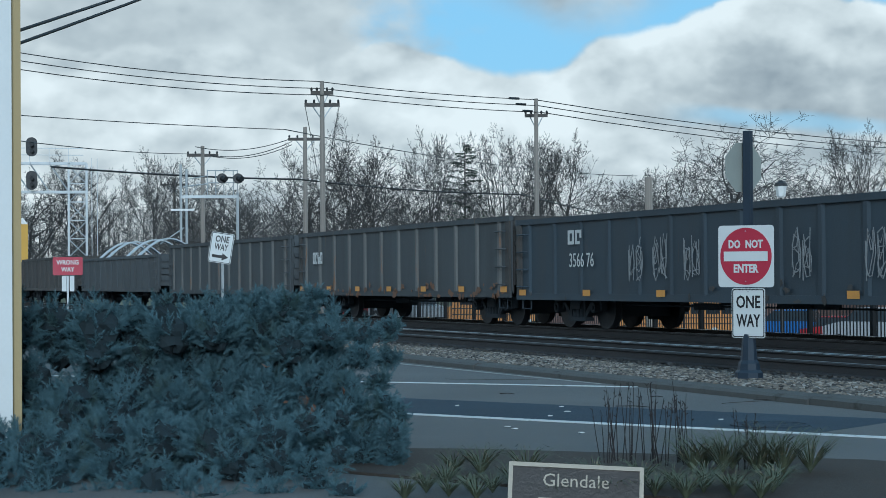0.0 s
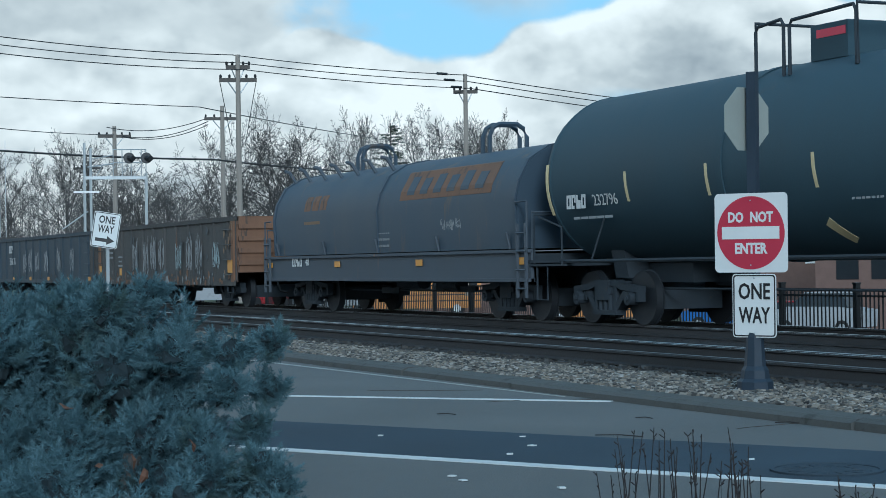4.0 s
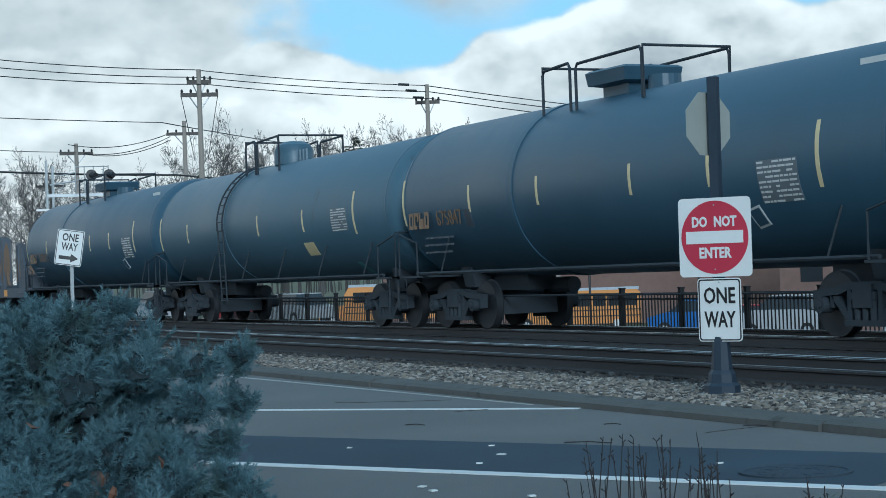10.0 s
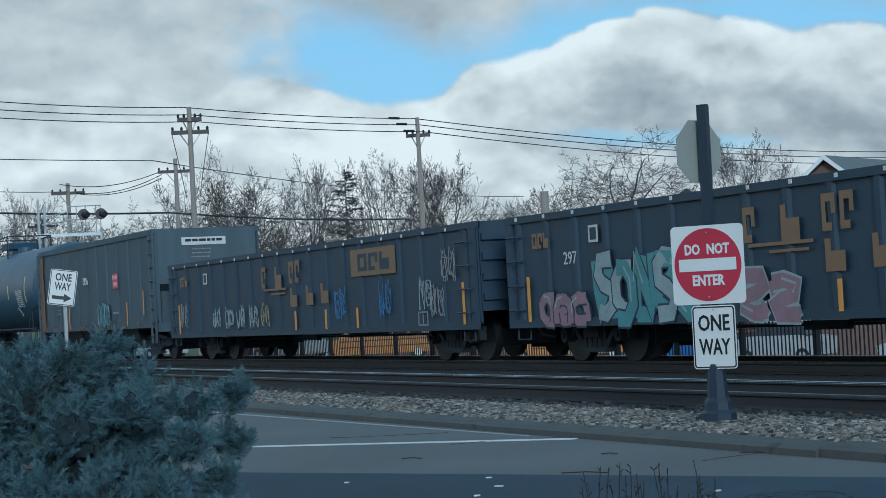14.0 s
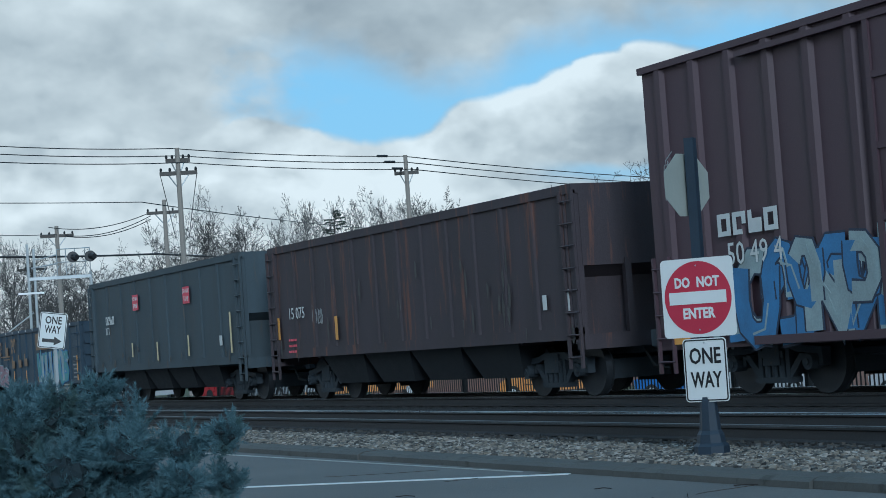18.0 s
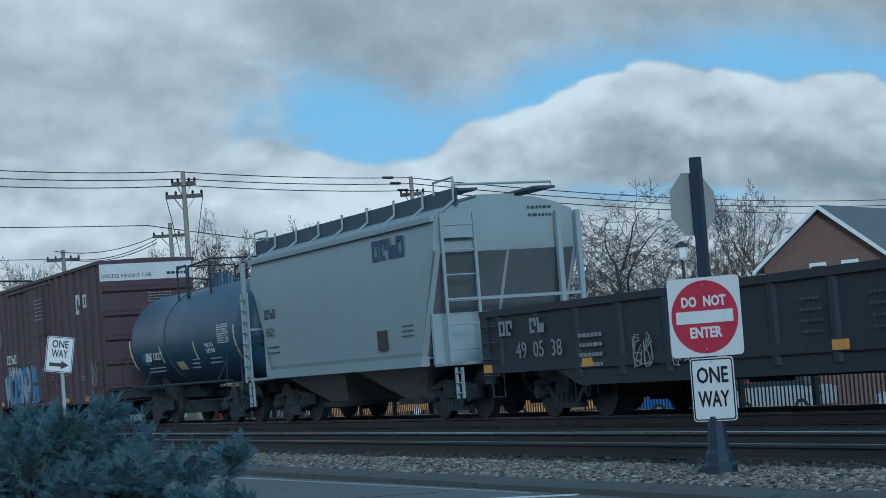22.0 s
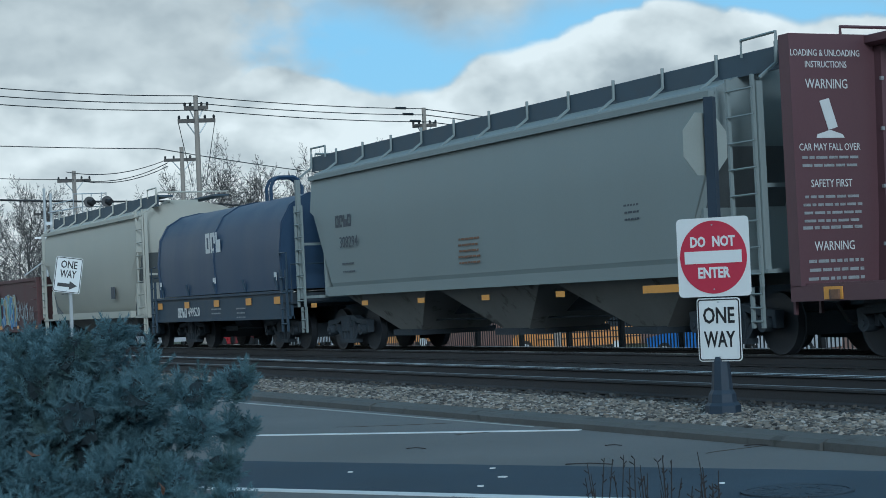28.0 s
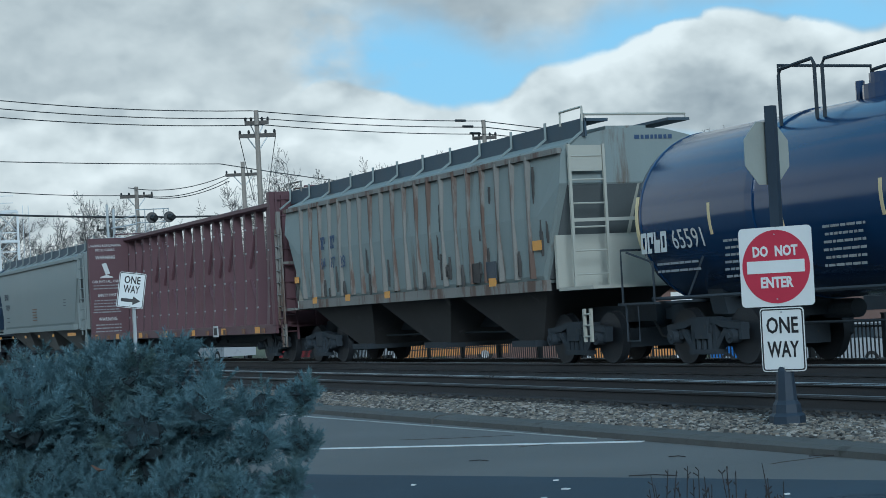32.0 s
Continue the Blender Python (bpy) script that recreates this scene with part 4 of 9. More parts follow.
def tank_car(label, L, R, zc, paint, dome="box", rail=(2.6, 1.1), stripes=(), side_ladder=False, rail_at=0.0, stripe_z=2.4):
    """A tank wagon: barrel with dished ends, fittings and safety railing on its crown."""
    car = thing("tank_car", label, "freight car", "train")
    h, m = L / 2, M_[paint]
    running_gear(car, L, inset=1.75, sill=False)
    k, rings = 44, []
    dish = [(0.0, 0.06), (0.02, 0.30), (0.07, 0.55), (0.16, 0.76), (0.28, 0.90), (0.42, 0.97), (0.60, 1.0)]
    for dx, rr in dish:
        rings.append([(-h + dx, R * rr * math.cos(2 * math.pi * j / k), zc + R * rr * math.sin(2 * math.pi * j / k)) for j in range(k)])
    for dx, rr in reversed(dish):
        rings.append([(h - dx, R * rr * math.cos(2 * math.pi * j / k), zc + R * rr * math.sin(2 * math.pi * j / k)) for j in range(k)])
    barrel = part("barrel", Mesh().loft(rings), m, car, smooth=True)
    for x in (-h + 0.62, h - 0.62):
        part("weld_seam", Mesh().loft([[(x + dx, (R + dr) * math.cos(2 * math.pi * j / k), zc + (R + dr) * math.sin(2 * math.pi * j / k)) for j in range(k)] for dx, dr in ((-0.03, 0.0), (-0.02, 0.008), (0.02, 0.008), (0.03, 0.0))], cap=False), m, barrel, smooth=True)
    # saddles and stub sills
    for s in (-1, 1):
        x = s * (h - 1.75)
        sad = Mesh()
        ring = [(y, zc - math.sqrt(max(R * R - y * y, 0)) + 0.02) for y in [i * 0.2 - 1.2 for i in range(13)]]
        sad.prism(ring[2:-2] + [(0.7, 0.80), (-0.7, 0.80)], "x", x - 0.22, x + 0.22)
        part("saddle", sad, M_["truck"], car)
        ax, bx = sorted((s * (h - 3.4), s * (h + 0.1)))
        part("stub_sill", Mesh().box(ax, bx, -0.3, 0.3, 0.72, 1.05), M_["truck"], car)
        ax, bx = sorted((s * (h - 1.1), s * (h + 0.12)))
        plat = part("end_platform", Mesh().box(ax, bx, -HW, HW, 1.02, 1.06), M_["truck"], car)
        px = s * (h + 0.02)
        part("end_railing", Mesh().tube([(px, -HW + 0.05, 1.06), (px, -HW + 0.05, 1.95), (px, HW - 0.05, 1.95), (px, HW - 0.05, 1.06)], 0.022, 6), M_["truck"], plat)
        part("corner_ladder", Mesh().tube([(s * (h - 0.5), -HW + 0.04, 1.04), (s * (h - 0.5), -HW + 0.04, 0.42), (s * (h - 0.1), -HW + 0.04, 0.42), (s * (h - 0.1), -HW + 0.04, 1.04)], 0.02, 5), M_["truck"], plat)
        part("handrail_post", Mesh().tube([(s * (h - 1.05), -HW + 0.04, 1.05), (s * (h - 1.05), -HW + 0.04, 1.7), (s * (h - 0.2), -HW + 0.04, 1.9)], 0.02, 5), M_["truck"], plat)
    part("side_rail", Mesh().tube([(-h + 0.9, -HW + 0.1, 1.10), (h - 0.9, -HW + 0.1, 1.10)], 0.035, 6), M_["truck"], car, "long handrail along the sill")
    for i in range(6 if side_ladder else 2):
        x = -h + 2 + i * (L - 4) / (5 if side_ladder else 1)
        part("rail_bracket", Mesh().tube([(x, -HW + 0.1, 1.10), (x + 0.25, -R * 0.88, zc - R * 0.47)], 0.018, 5), M_["truck"], car)
    # fittings on the crown
    zt = zc + R
    if dome == "box":
        part("valve_box", Mesh().loft([[(rail_at + a * sx, b * sy, zz) for a, b in ((-1, -1), (1, -1), (1, 1), (-1, 1))] for sx, sy, zz in ((0.42, 0.36, zt - 0.15), (0.42, 0.36, zt + 0.12), (0.62, 0.55, zt + 0.16), (0.66, 0.58, zt + 0.38), (0.60, 0.52, zt + 0.42))]), m, car)
        part("manway_neck", Mesh().disc((rail_at + 1.0, 0, zt + 0.05), 0.28, "z", 0.3, 18), m, car)
    elif dome == "drum":
        part("protective_housing", Mesh().box(rail_at - 0.45, rail_at + 0.45, -0.42, 0.42, zt - 0.05, zt + 0.48), m, car, "dark housing over the valves")
        part("placard", Mesh().box(rail_at - 0.3, rail_at + 0.4, -0.426, -0.42, zt + 0.28, zt + 0.4), M_["placard"], car, "faded red strip")
    elif dome == "cluster":
        part("fitting_base", Mesh().disc((rail_at, 0, zt + 0.04), 0.42, "z", 0.22, 20), m, car)
        part("manway_lid", Mesh().disc((rail_at - 0.1, 0, zt + 0.24), 0.26, "z", 0.18, 18), m, car)
        for i, (dx, dz) in enumerate(((0.35, 0.34), (0.62, 0.28), (-0.55, 0.26), (0.85, 0.2))):
            part("valve", Mesh().tube([(rail_at + dx, -0.15 + 0.1 * (i % 2), zt - 0.05), (rail_at + dx, -0.15 + 0.1 * (i % 2), zt + dz)], 0.07, 8), m, car)
    else:
        d = [(0.0, 0.50), (0.35, 0.50), (0.5, 0.42), (0.58, 0.25), (0.60, 0.03)]
        part("dome", Mesh().loft([[(rail_at + r * math.cos(2 * math.pi * j / 20), r * math.sin(2 * math.pi * j / 20), zt - 0.05 + dz) for j in range(20)] for dz, r in d]), m, car, smooth=True)
        for i in range(3):
            part("valve", Mesh().tube([(rail_at + 0.7 + 0.22 * i, -0.1, zt - 0.02), (rail_at + 0.7 + 0.22 * i, -0.1, zt + 0.28)], 0.06, 8), m, car)
    lx, hz = rail[0] / 2, rail[1]
    for y in (-0.85, 0.85):
        zb = zc + math.sqrt(max(R * R - 0.85 ** 2, 0.01))
        for a, b in ((-lx, -lx * 0.42), (-lx * 0.30, lx * 0.98)):
            part("crown_railing", Mesh().tube([(rail_at + a, y, zb), (rail_at + a, y, zt + hz * 0.62), (rail_at + a + 0.06, y, zt + hz * 0.72), (rail_at + b - 0.06, y, zt + hz * 0.78), (rail_at + b, y, zt + hz * 0.66), (rail_at + b, y, zb)], 0.028, 6), M_["truck"], car)
    for a in (-lx, lx):
        zb = zc + math.sqrt(max(R * R - 0.85 ** 2, 0.01))
        part("crown_railing", Mesh().tube([(rail_at + a, -0.85, zb), (rail_at + a, -0.85, zt + hz * 0.8), (rail_at + a, 0.85, zt + hz * 0.8), (rail_at + a, 0.85, zb)], 0.028, 6), M_["truck"], car)
    if side_ladder:
        me = Mesh()
        arc = [radians(a) for a in range(185, 100, -8)]
        for x in (rail_at - lx - 0.35, rail_at - lx + 0.05):
            me.tube([(x, (R + 0.08) * math.cos(a), zc + (R + 0.08) * math.sin(a)) for a in arc], 0.022, 5)
            me.tube([(x, -R - 0.06, zc - 0.1), (x, -HW + 0.05, 0.55)], 0.022, 5)
        for a in arc:
            me.tube([(rail_at - lx - 0.35, (R + 0.08) * math.cos(a), zc + (R + 0.08) * math.sin(a)), (rail_at - lx + 0.05, (R + 0.08) * math.cos(a), zc + (R + 0.08) * math.sin(a))], 0.016, 5)
        for i in range(6):
            z = 0.6 + i * 0.3
            me.tube([(rail_at - lx - 0.35, -HW + 0.03, z), (rail_at - lx + 0.05, -HW + 0.03, z)], 0.016, 5)
        part("side_ladder", me, M_["truck"], car)
    band = 0.10
    for x in (rail_at - lx - 0.1,):
        part("strap_band", Mesh().loft([[(x + dx, (R + dr) * math.cos(2 * math.pi * j / k), zc + (R + dr) * math.sin(2 * math.pi * j / k)) for j in range(k)] for dx, dr in ((-band, 0), (-band, 0.02), (band, 0.02), (band, 0))], cap=False), m, barrel, smooth=True)
    # upright reflective stripes, the two outer ones taller
    for i, x in enumerate(stripes):
        big = i in (0, len(stripes) - 1)
        hh, w = (0.46, 0.042) if big else (0.25, 0.036)
        part("reflector", barrel_sheet(x, R * (0.985 if big and abs(x) > h - 0.5 else 1.0), zc, stripe_z + (0.05 if big else 0.0), 2 * w, 2 * hh), M_["stripe"], barrel, "upright yellowish reflective stripe")
    return car


def on_barrel(R, zc, z):
    """The depth and tilt of a tank's near side at height z."""
    c = (z - zc) / R
    return -math.sqrt(max(R * R - (z - zc) ** 2, 0.01)) - 0.006, math.asin(max(-1, min(1, c)))


def barrel_text(car, words, size, material, x, R, zc, z, squeeze=1.0, thick=0.0, name="lettering"):
    y, tilt = on_barrel(R, zc, z)
    return part(name, text_mesh(words, size, squeeze, thick), material, car, m=Matrix.Translation((x, y - 0.008, z)) @ Matrix.Rotation(-tilt, 4, "X") @ FRONT)


def barrel_sheet(x, R, zc, z, w, hgt, turn=0.0, lift=0.004, rows=6):
    """A thin sheet bent round the barrel, turned in its own plane."""
    a0, me = math.asin(max(-1.0, min(1.0, (z - zc) / R))), Mesh()
    rings = []
    for i in range(rows + 1):
        v = hgt * (i / rows - 0.5)
        ring = []
        for u, r in ((-w / 2, R + lift), (w / 2, R + lift), (w / 2, R - 0.01), (-w / 2, R - 0.01)):
            p, q = u * math.cos(turn) - v * math.sin(turn), u * math.sin(turn) + v * math.cos(turn)
            a = a0 + q / R
            ring.append((x + p, -r * math.cos(a), zc + r * math.sin(a)))
        rings.append(ring)
    return me.loft(rings)


def barrel_patch(car, material, x, R, zc, z, w, hgt, turn=0.0, label="", name="placard"):
    return part(name, barrel_sheet(x, R, zc, z, w, hgt, turn), material, car, label)


def data_panel(car, x, R, zc, z, w, hgt, seed):
    """Stencilled test-date table: pale framed rows of small unreadable figures."""
    base = part("data_panel", barrel_sheet(x, R, zc, z, w, hgt), M_["panel_grey"], car, "stencilled table of pale rows")
    rnd, me, n = random.Random(seed), Mesh(), 9
    for i in range(n):
        zz = z + hgt * (0.5 - (i + 0.5) / n)
        u = -w / 2 + 0.02
        while u < w / 2 - 0.05:
            k = min(rnd.uniform(0.05, 0.2), w / 2 - 0.02 - u)
            if rnd.random() < 0.93:
                q = barrel_sheet(x + u + k / 2, R, zc, zz, k, hgt / n * 0.42, 0.0, 0.007, 1)
                b = len(me.v)
                me.v += q.v
                me.f += [tuple(b + t for t in f) for f in q.f]
            u += k + 0.025
    tagged(part("table_text", me, M_["letter"], base), kind="stuff")


def covered_hopper(label, L, paint, bays=3, eave=3.95, sill=1.05, ribs=0, gap=0.9, belly="hop_belly", roof_top=4.24, bulge=True, end_paint=None, tub=False, cut=1.75, end_frame=False):
    """A covered hopper: smooth or ribbed sides, roof walk, ladders, sloped ends and discharge bays."""
    car = thing("covered_hopper_car", label, "freight car", "train")
    h, m = L / 2, M_[paint]
    e = M_[end_paint or paint]
    running_gear(car, L, inset=1.7, sill=False)
    part("centre_sill", Mesh().box(-h + 0.1, h - 0.1, -0.28, 0.28, 0.72, 1.02), M_["truck"], car)
    E, b = h - gap, h - gap - 0.95
    W = HW
    prof = [(-W + 0.06, sill), (-W, sill + 0.14), (-W, sill + 0.14), (-W - (0.06 if bulge else 0), (sill + eave) / 2), (-W, eave - 0.18), (-W + 0.08, eave), (-1.1, roof_top - 0.14), (-0.6, roof_top - 0.03), (0, roof_top), (0.6, roof_top - 0.03), (1.1, roof_top - 0.14), (W - 0.08, eave), (W, eave - 0.18), (W + (0.06 if bulge else 0), (sill + eave) / 2), (W, sill + 0.14), (W - 0.06, sill)]
    if tub:
        side = [(-W + 0.34, sill), (-W + 0.10, sill + 0.34), (-W - 0.02, sill + 0.95), (-W - 0.07, sill + 1.7), (-W - 0.01, eave - 0.3), (-W + 0.12, eave), (-1.05, roof_top - 0.14), (-0.55, roof_top - 0.03)]
        prof = side + [(0, roof_top)] + [(-y, z) for y, z in reversed(side)]
    # the lower corners of each side are cut back along the slope sheet
    rings = []
    zl = sill + cut
    for x, lift in ((-E, 1), (-b, 0), (b, 0), (E, 1)):
        rings.append([(x, y, max(z, zl) if lift else z) for y, z in prof])
    body = part("body", Mesh().loft(rings), m, car, smooth=not ribs)
    part("side_sill", Mesh().box(-b - 0.1, b + 0.1, -W - 0.07, -W + 0.1, sill - 0.14, sill + 0.06), M_["rib_rust_end_shade"] if ribs else m, car)
    part("side_sill", Mesh().box(-b - 0.1, b + 0.1, W - 0.1, W + 0.07, sill - 0.14, sill + 0.06), m, car)
    part("eave_rail", Mesh().box(-E, E, -W - 0.075, -W + 0.02, eave - 0.16, eave - 0.06), M_["rib_rust_end_shade"] if ribs else m, body)
    for i in range(ribs):
        x = -b + (i + 0.5) * 2 * b / ribs
        part("side_post", Mesh().prism([(x - 0.05, -W + 0.0), (x - 0.028, -W - 0.10), (x + 0.028, -W - 0.10), (x + 0.05, -W + 0.0)], "z", sill + 0.1, eave - 0.1), M_["rib_rust_end_shade"], body)
    # roof: hatch row and walkway with its rail brackets
    n = max(3, int(L / 2.2))
    for i in range(n):
        x = -E + 0.8 + i * (2 * E - 1.6) / (n - 1)
        part("roof_hatch", Mesh().box(x - 0.45, x + 0.45, -0.42, 0.42, roof_top - 0.03, roof_top + 0.07), m, body)
    walk_z = roof_top + 0.11
    tip = E + 0.12 if end_frame else h - 0.1
    part("roof_walk", Mesh().box(-h + 0.1, tip, -1.08, -0.62, walk_z, walk_z + 0.05).box(-h + 0.1, tip, -1.10, -1.06, roof_top - 0.16, walk_z + 0.06), M_["slate_walk"], car, "dark grating roof walk")
    part("roof_walk", Mesh().box(-h + 0.1, tip, 0.62, 1.08, walk_z, walk_z + 0.05), M_["slate_walk"], car)
    n = int(L / 1.5)
    for i in range(n + 1):
        x = -h + 0.15 + i * (tip + h - 0.2) / n
        part("walk_bracket", Mesh().tube([(x, -1.12, walk_z + 0.13), (x, -1.13, walk_z - 0.18), (x, -W + 0.12, eave - 0.0)], 0.028, 5), m, car)
    for s in (-1, 1):
        a, q = (s * (h - 0.14), s * (h - 1.0)) if s < 0 else (tip - 0.04, tip - 0.9)
        # ribbed car: shade on the leading handrail is put in as a darker paint
        part("end_handrail", Mesh().tube([(q, -1.12, walk_z), (q, -1.12, walk_z + 0.25), (a, -1.12, walk_z + 0.26), (a, -1.12, walk_z)], 0.024, 5), M_["rib_rust_end_shade"] if ribs and s < 0 else e, car)
    # ends: slope sheet, posts, ladders, platform
    for s in (-1, 1):
        # the ribbed car's leading end is shaded by colour: its posts' rust tone replaces cream
        tone = M_["rib_rust_end_shade"] if ribs and s < 0 else e
        xa, xb = sorted((s * (b + 0.42), s * (b + 0.50)))
        part("bolster_panel", Mesh().box(xa, xb, -W + 0.04, W - 0.04, sill - 0.12, sill + 0.85), e, car, "pale upright panel under the slope sheet")
        # thin sheet over the end slope, darker grey than the side paint
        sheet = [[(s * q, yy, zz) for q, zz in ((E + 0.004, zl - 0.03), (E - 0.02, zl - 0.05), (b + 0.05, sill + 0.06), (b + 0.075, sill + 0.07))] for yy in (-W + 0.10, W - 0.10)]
        part("slope_sheet", Mesh().loft(sheet), M_["slope_dark"], car, "dark slope sheet under the end")
        part("slope_rib", Mesh().tube([(s * (E - 0.03), 0, zl - 0.02), (s * (b + 0.05), 0, sill + 0.05)], 0.05, 5), tone, car)
        close = end_frame and s > 0  # a wide ladder set close to the end wall
        xe = E + 0.16 if close else s * (h - 0.12)
        for y in (W - 0.06, 1.05) if close else (-W + 0.06, W - 0.06, -0.45, 0.45):
            k = 0.05 if abs(y) > 1 else 0.032
            part("end_post", Mesh().box(xe - k, xe + k, y - k, y + k, sill - 0.1, eave - 0.05 if abs(y) > 1 else zl + 0.25), tone, car)
        a, c = sorted((s * (h - 0.55), s * (h - 0.1)))
        if close:
            ladder(car, -W + 0.04, -W + 0.78, xe, sill - 0.1, eave - 0.02, 6, tone, facing="x")
            part("ladder_panel", Mesh().box(xe + 0.01, xe + 0.03, -W + 0.1, -W + 0.72, eave - 0.5, eave - 0.04), tone, car, "plain panel at the ladder's head")
        else:
            ladder(car, a - (0.22 if s > 0 else 0), c, -W - 0.0, 1.0, eave + 0.05 if s > 0 else sill + 1.95, 8, tone)
        ladder(car, a + 0.08, c - 0.08, -W + 0.05, 0.42, 1.0, 3, tone, name="step_ladder")
        for z in (sill + 1.05,):
            part("end_brace", Mesh().box(xe - 0.03, xe + 0.03, -W + 0.06, W - 0.06, z, z + 0.06), tone, car)
        a, c = sorted((s * (h - 1.3), s * h))
        part("end_platform", Mesh().box(a, c, -W, W, sill - 0.16, sill - 0.1), tone, car)
        rail_x = tip - 0.1 if s > 0 else -(h - 0.2)
        part("roof_end_rail", Mesh().tube([(rail_x, -1.05, walk_z), (rail_x, -1.05, walk_z + 0.13), (rail_x, 1.05, walk_z + 0.13), (rail_x, 1.05, walk_z)], 0.025, 5), tone, car)
    # discharge bays
    wbay = 2 * b / bays
    for i in range(bays):
        x = -b + (i + 0.5) * wbay
        t = wbay / 2 - 0.04
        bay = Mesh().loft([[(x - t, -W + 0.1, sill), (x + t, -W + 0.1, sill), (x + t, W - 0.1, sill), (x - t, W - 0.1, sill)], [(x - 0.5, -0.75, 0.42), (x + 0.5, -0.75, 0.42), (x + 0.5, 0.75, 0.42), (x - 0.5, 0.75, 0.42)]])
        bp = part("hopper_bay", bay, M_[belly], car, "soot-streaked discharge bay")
        part("outlet_gate", Mesh().box(x - 0.5, x + 0.5, -0.95, 0.95, 0.32, 0.44), M_["truck"], bp)
    return car


def open_hopper(label, L, top, bottom, paint, ribs=12, post="rustorange"):
    """A deep open-top coal wagon."""
    car = thing("open_hopper_car", label, "freight car", "train")
    h, m = L / 2, M_[paint]
    running_gear(car, L, inset=1.9)
    for s in (-1, 1):
        y = s * (HW - 0.035)
        a, b = sorted((y, y + s * 0.03))
        side = part("side_wall", Mesh().box(-h, h, a, b, bottom, top - 0.1), m, car)
        a, b = sorted((y - s * 0.06, y + s * 0.075))
        part("top_chord", Mesh().box(-h, h, a, b, top - 0.16, top), m, side)
        a, b = sorted((y, y + s * 0.065))
        part("side_sill", Mesh().box(-h, h, a, b, bottom, bottom + 0.2), m, side)
        for i in range(ribs):
            x = -h + 0.35 + i * (L - 0.7) / (ribs - 1)
            p, q = y + s * 0.03, y + s * 0.065
            part("side_post", Mesh().prism([(x - 0.09, p), (x + 0.09, p), (x + 0.05, q), (x - 0.05, q)], "z", bottom + 0.2, top - 0.16), m, side)
    for s in (-1, 1):
        x = s * (h - 0.04)
        part("end_wall", Mesh().box(x - 0.03, x + 0.03, -HW + 0.1, HW - 0.1, bottom + 1.2, top), m, car)
        part("end_plate", Mesh().box(*sorted((s * (h - 0.42), s * (h - 0.38))), -HW + 0.14, HW - 0.14, 0.95, bottom + 1.02), m, car, "lower end sheet with struts")
        slope = Mesh().loft([[(x, y, bottom + 1.25) for y in (-HW + 0.12, HW - 0.12)] + [(x, y, bottom + 1.2) for y in (HW - 0.12, -HW + 0.12)], [(s * (h - 2.4), y, bottom) for y in (-HW + 0.12, HW - 0.12)] + [(s * (h - 2.4), y, bottom - 0.05) for y in (HW - 0.12, -HW + 0.12)]])
        part("slope_sheet", slope, m, car)
        a, c = sorted((s * (h - 0.02), s * (h - 0.2)))
        part("corner_post", Mesh().box(a, c, -HW - 0.03, -HW + 0.12, 0.9, top), M_[post] if s < 0 else m, car)
        ladder(car, *sorted((s * (h + 0.05), s * (h - 0.4))), -HW - 0.03, 0.5, top - 0.1, 8, m)
        part("end_sill", Mesh().box(*sorted((s * (h - 0.2), s * (h + 0.05))), -HW, HW, 0.8, 1.05), m, car)
        for y in (-0.6, 0.6):
            part("end_strut", Mesh().box(x - 0.05, x + 0.05, y - 0.06, y + 0.06, 0.95, bottom + 1.3), m, car)
    n = 4
    for i in range(n):
        x = (i - (n - 1) / 2) * (L - 5.0) / n
        t = (L - 5.0) / n / 2 - 0.03
        part("hopper_bay", Mesh().loft([[(x - t, -HW + 0.15, bottom), (x + t, -HW + 0.15, bottom), (x + t, HW - 0.15, bottom), (x - t, HW - 0.15, bottom)], [(x - t * 0.7, -1.15, 0.36), (x + t * 0.7, -1.15, 0.36), (x + t * 0.7, 1.15, 0.36), (x - t * 0.7, 1.15, 0.36)]]), M_["wheel"], car)
    part("load_floor", Mesh().box(-h + 0.1, h - 0.1, -HW + 0.1, HW - 0.1, top - 0.9, top - 0.85), M_["truck"], car)
    return car


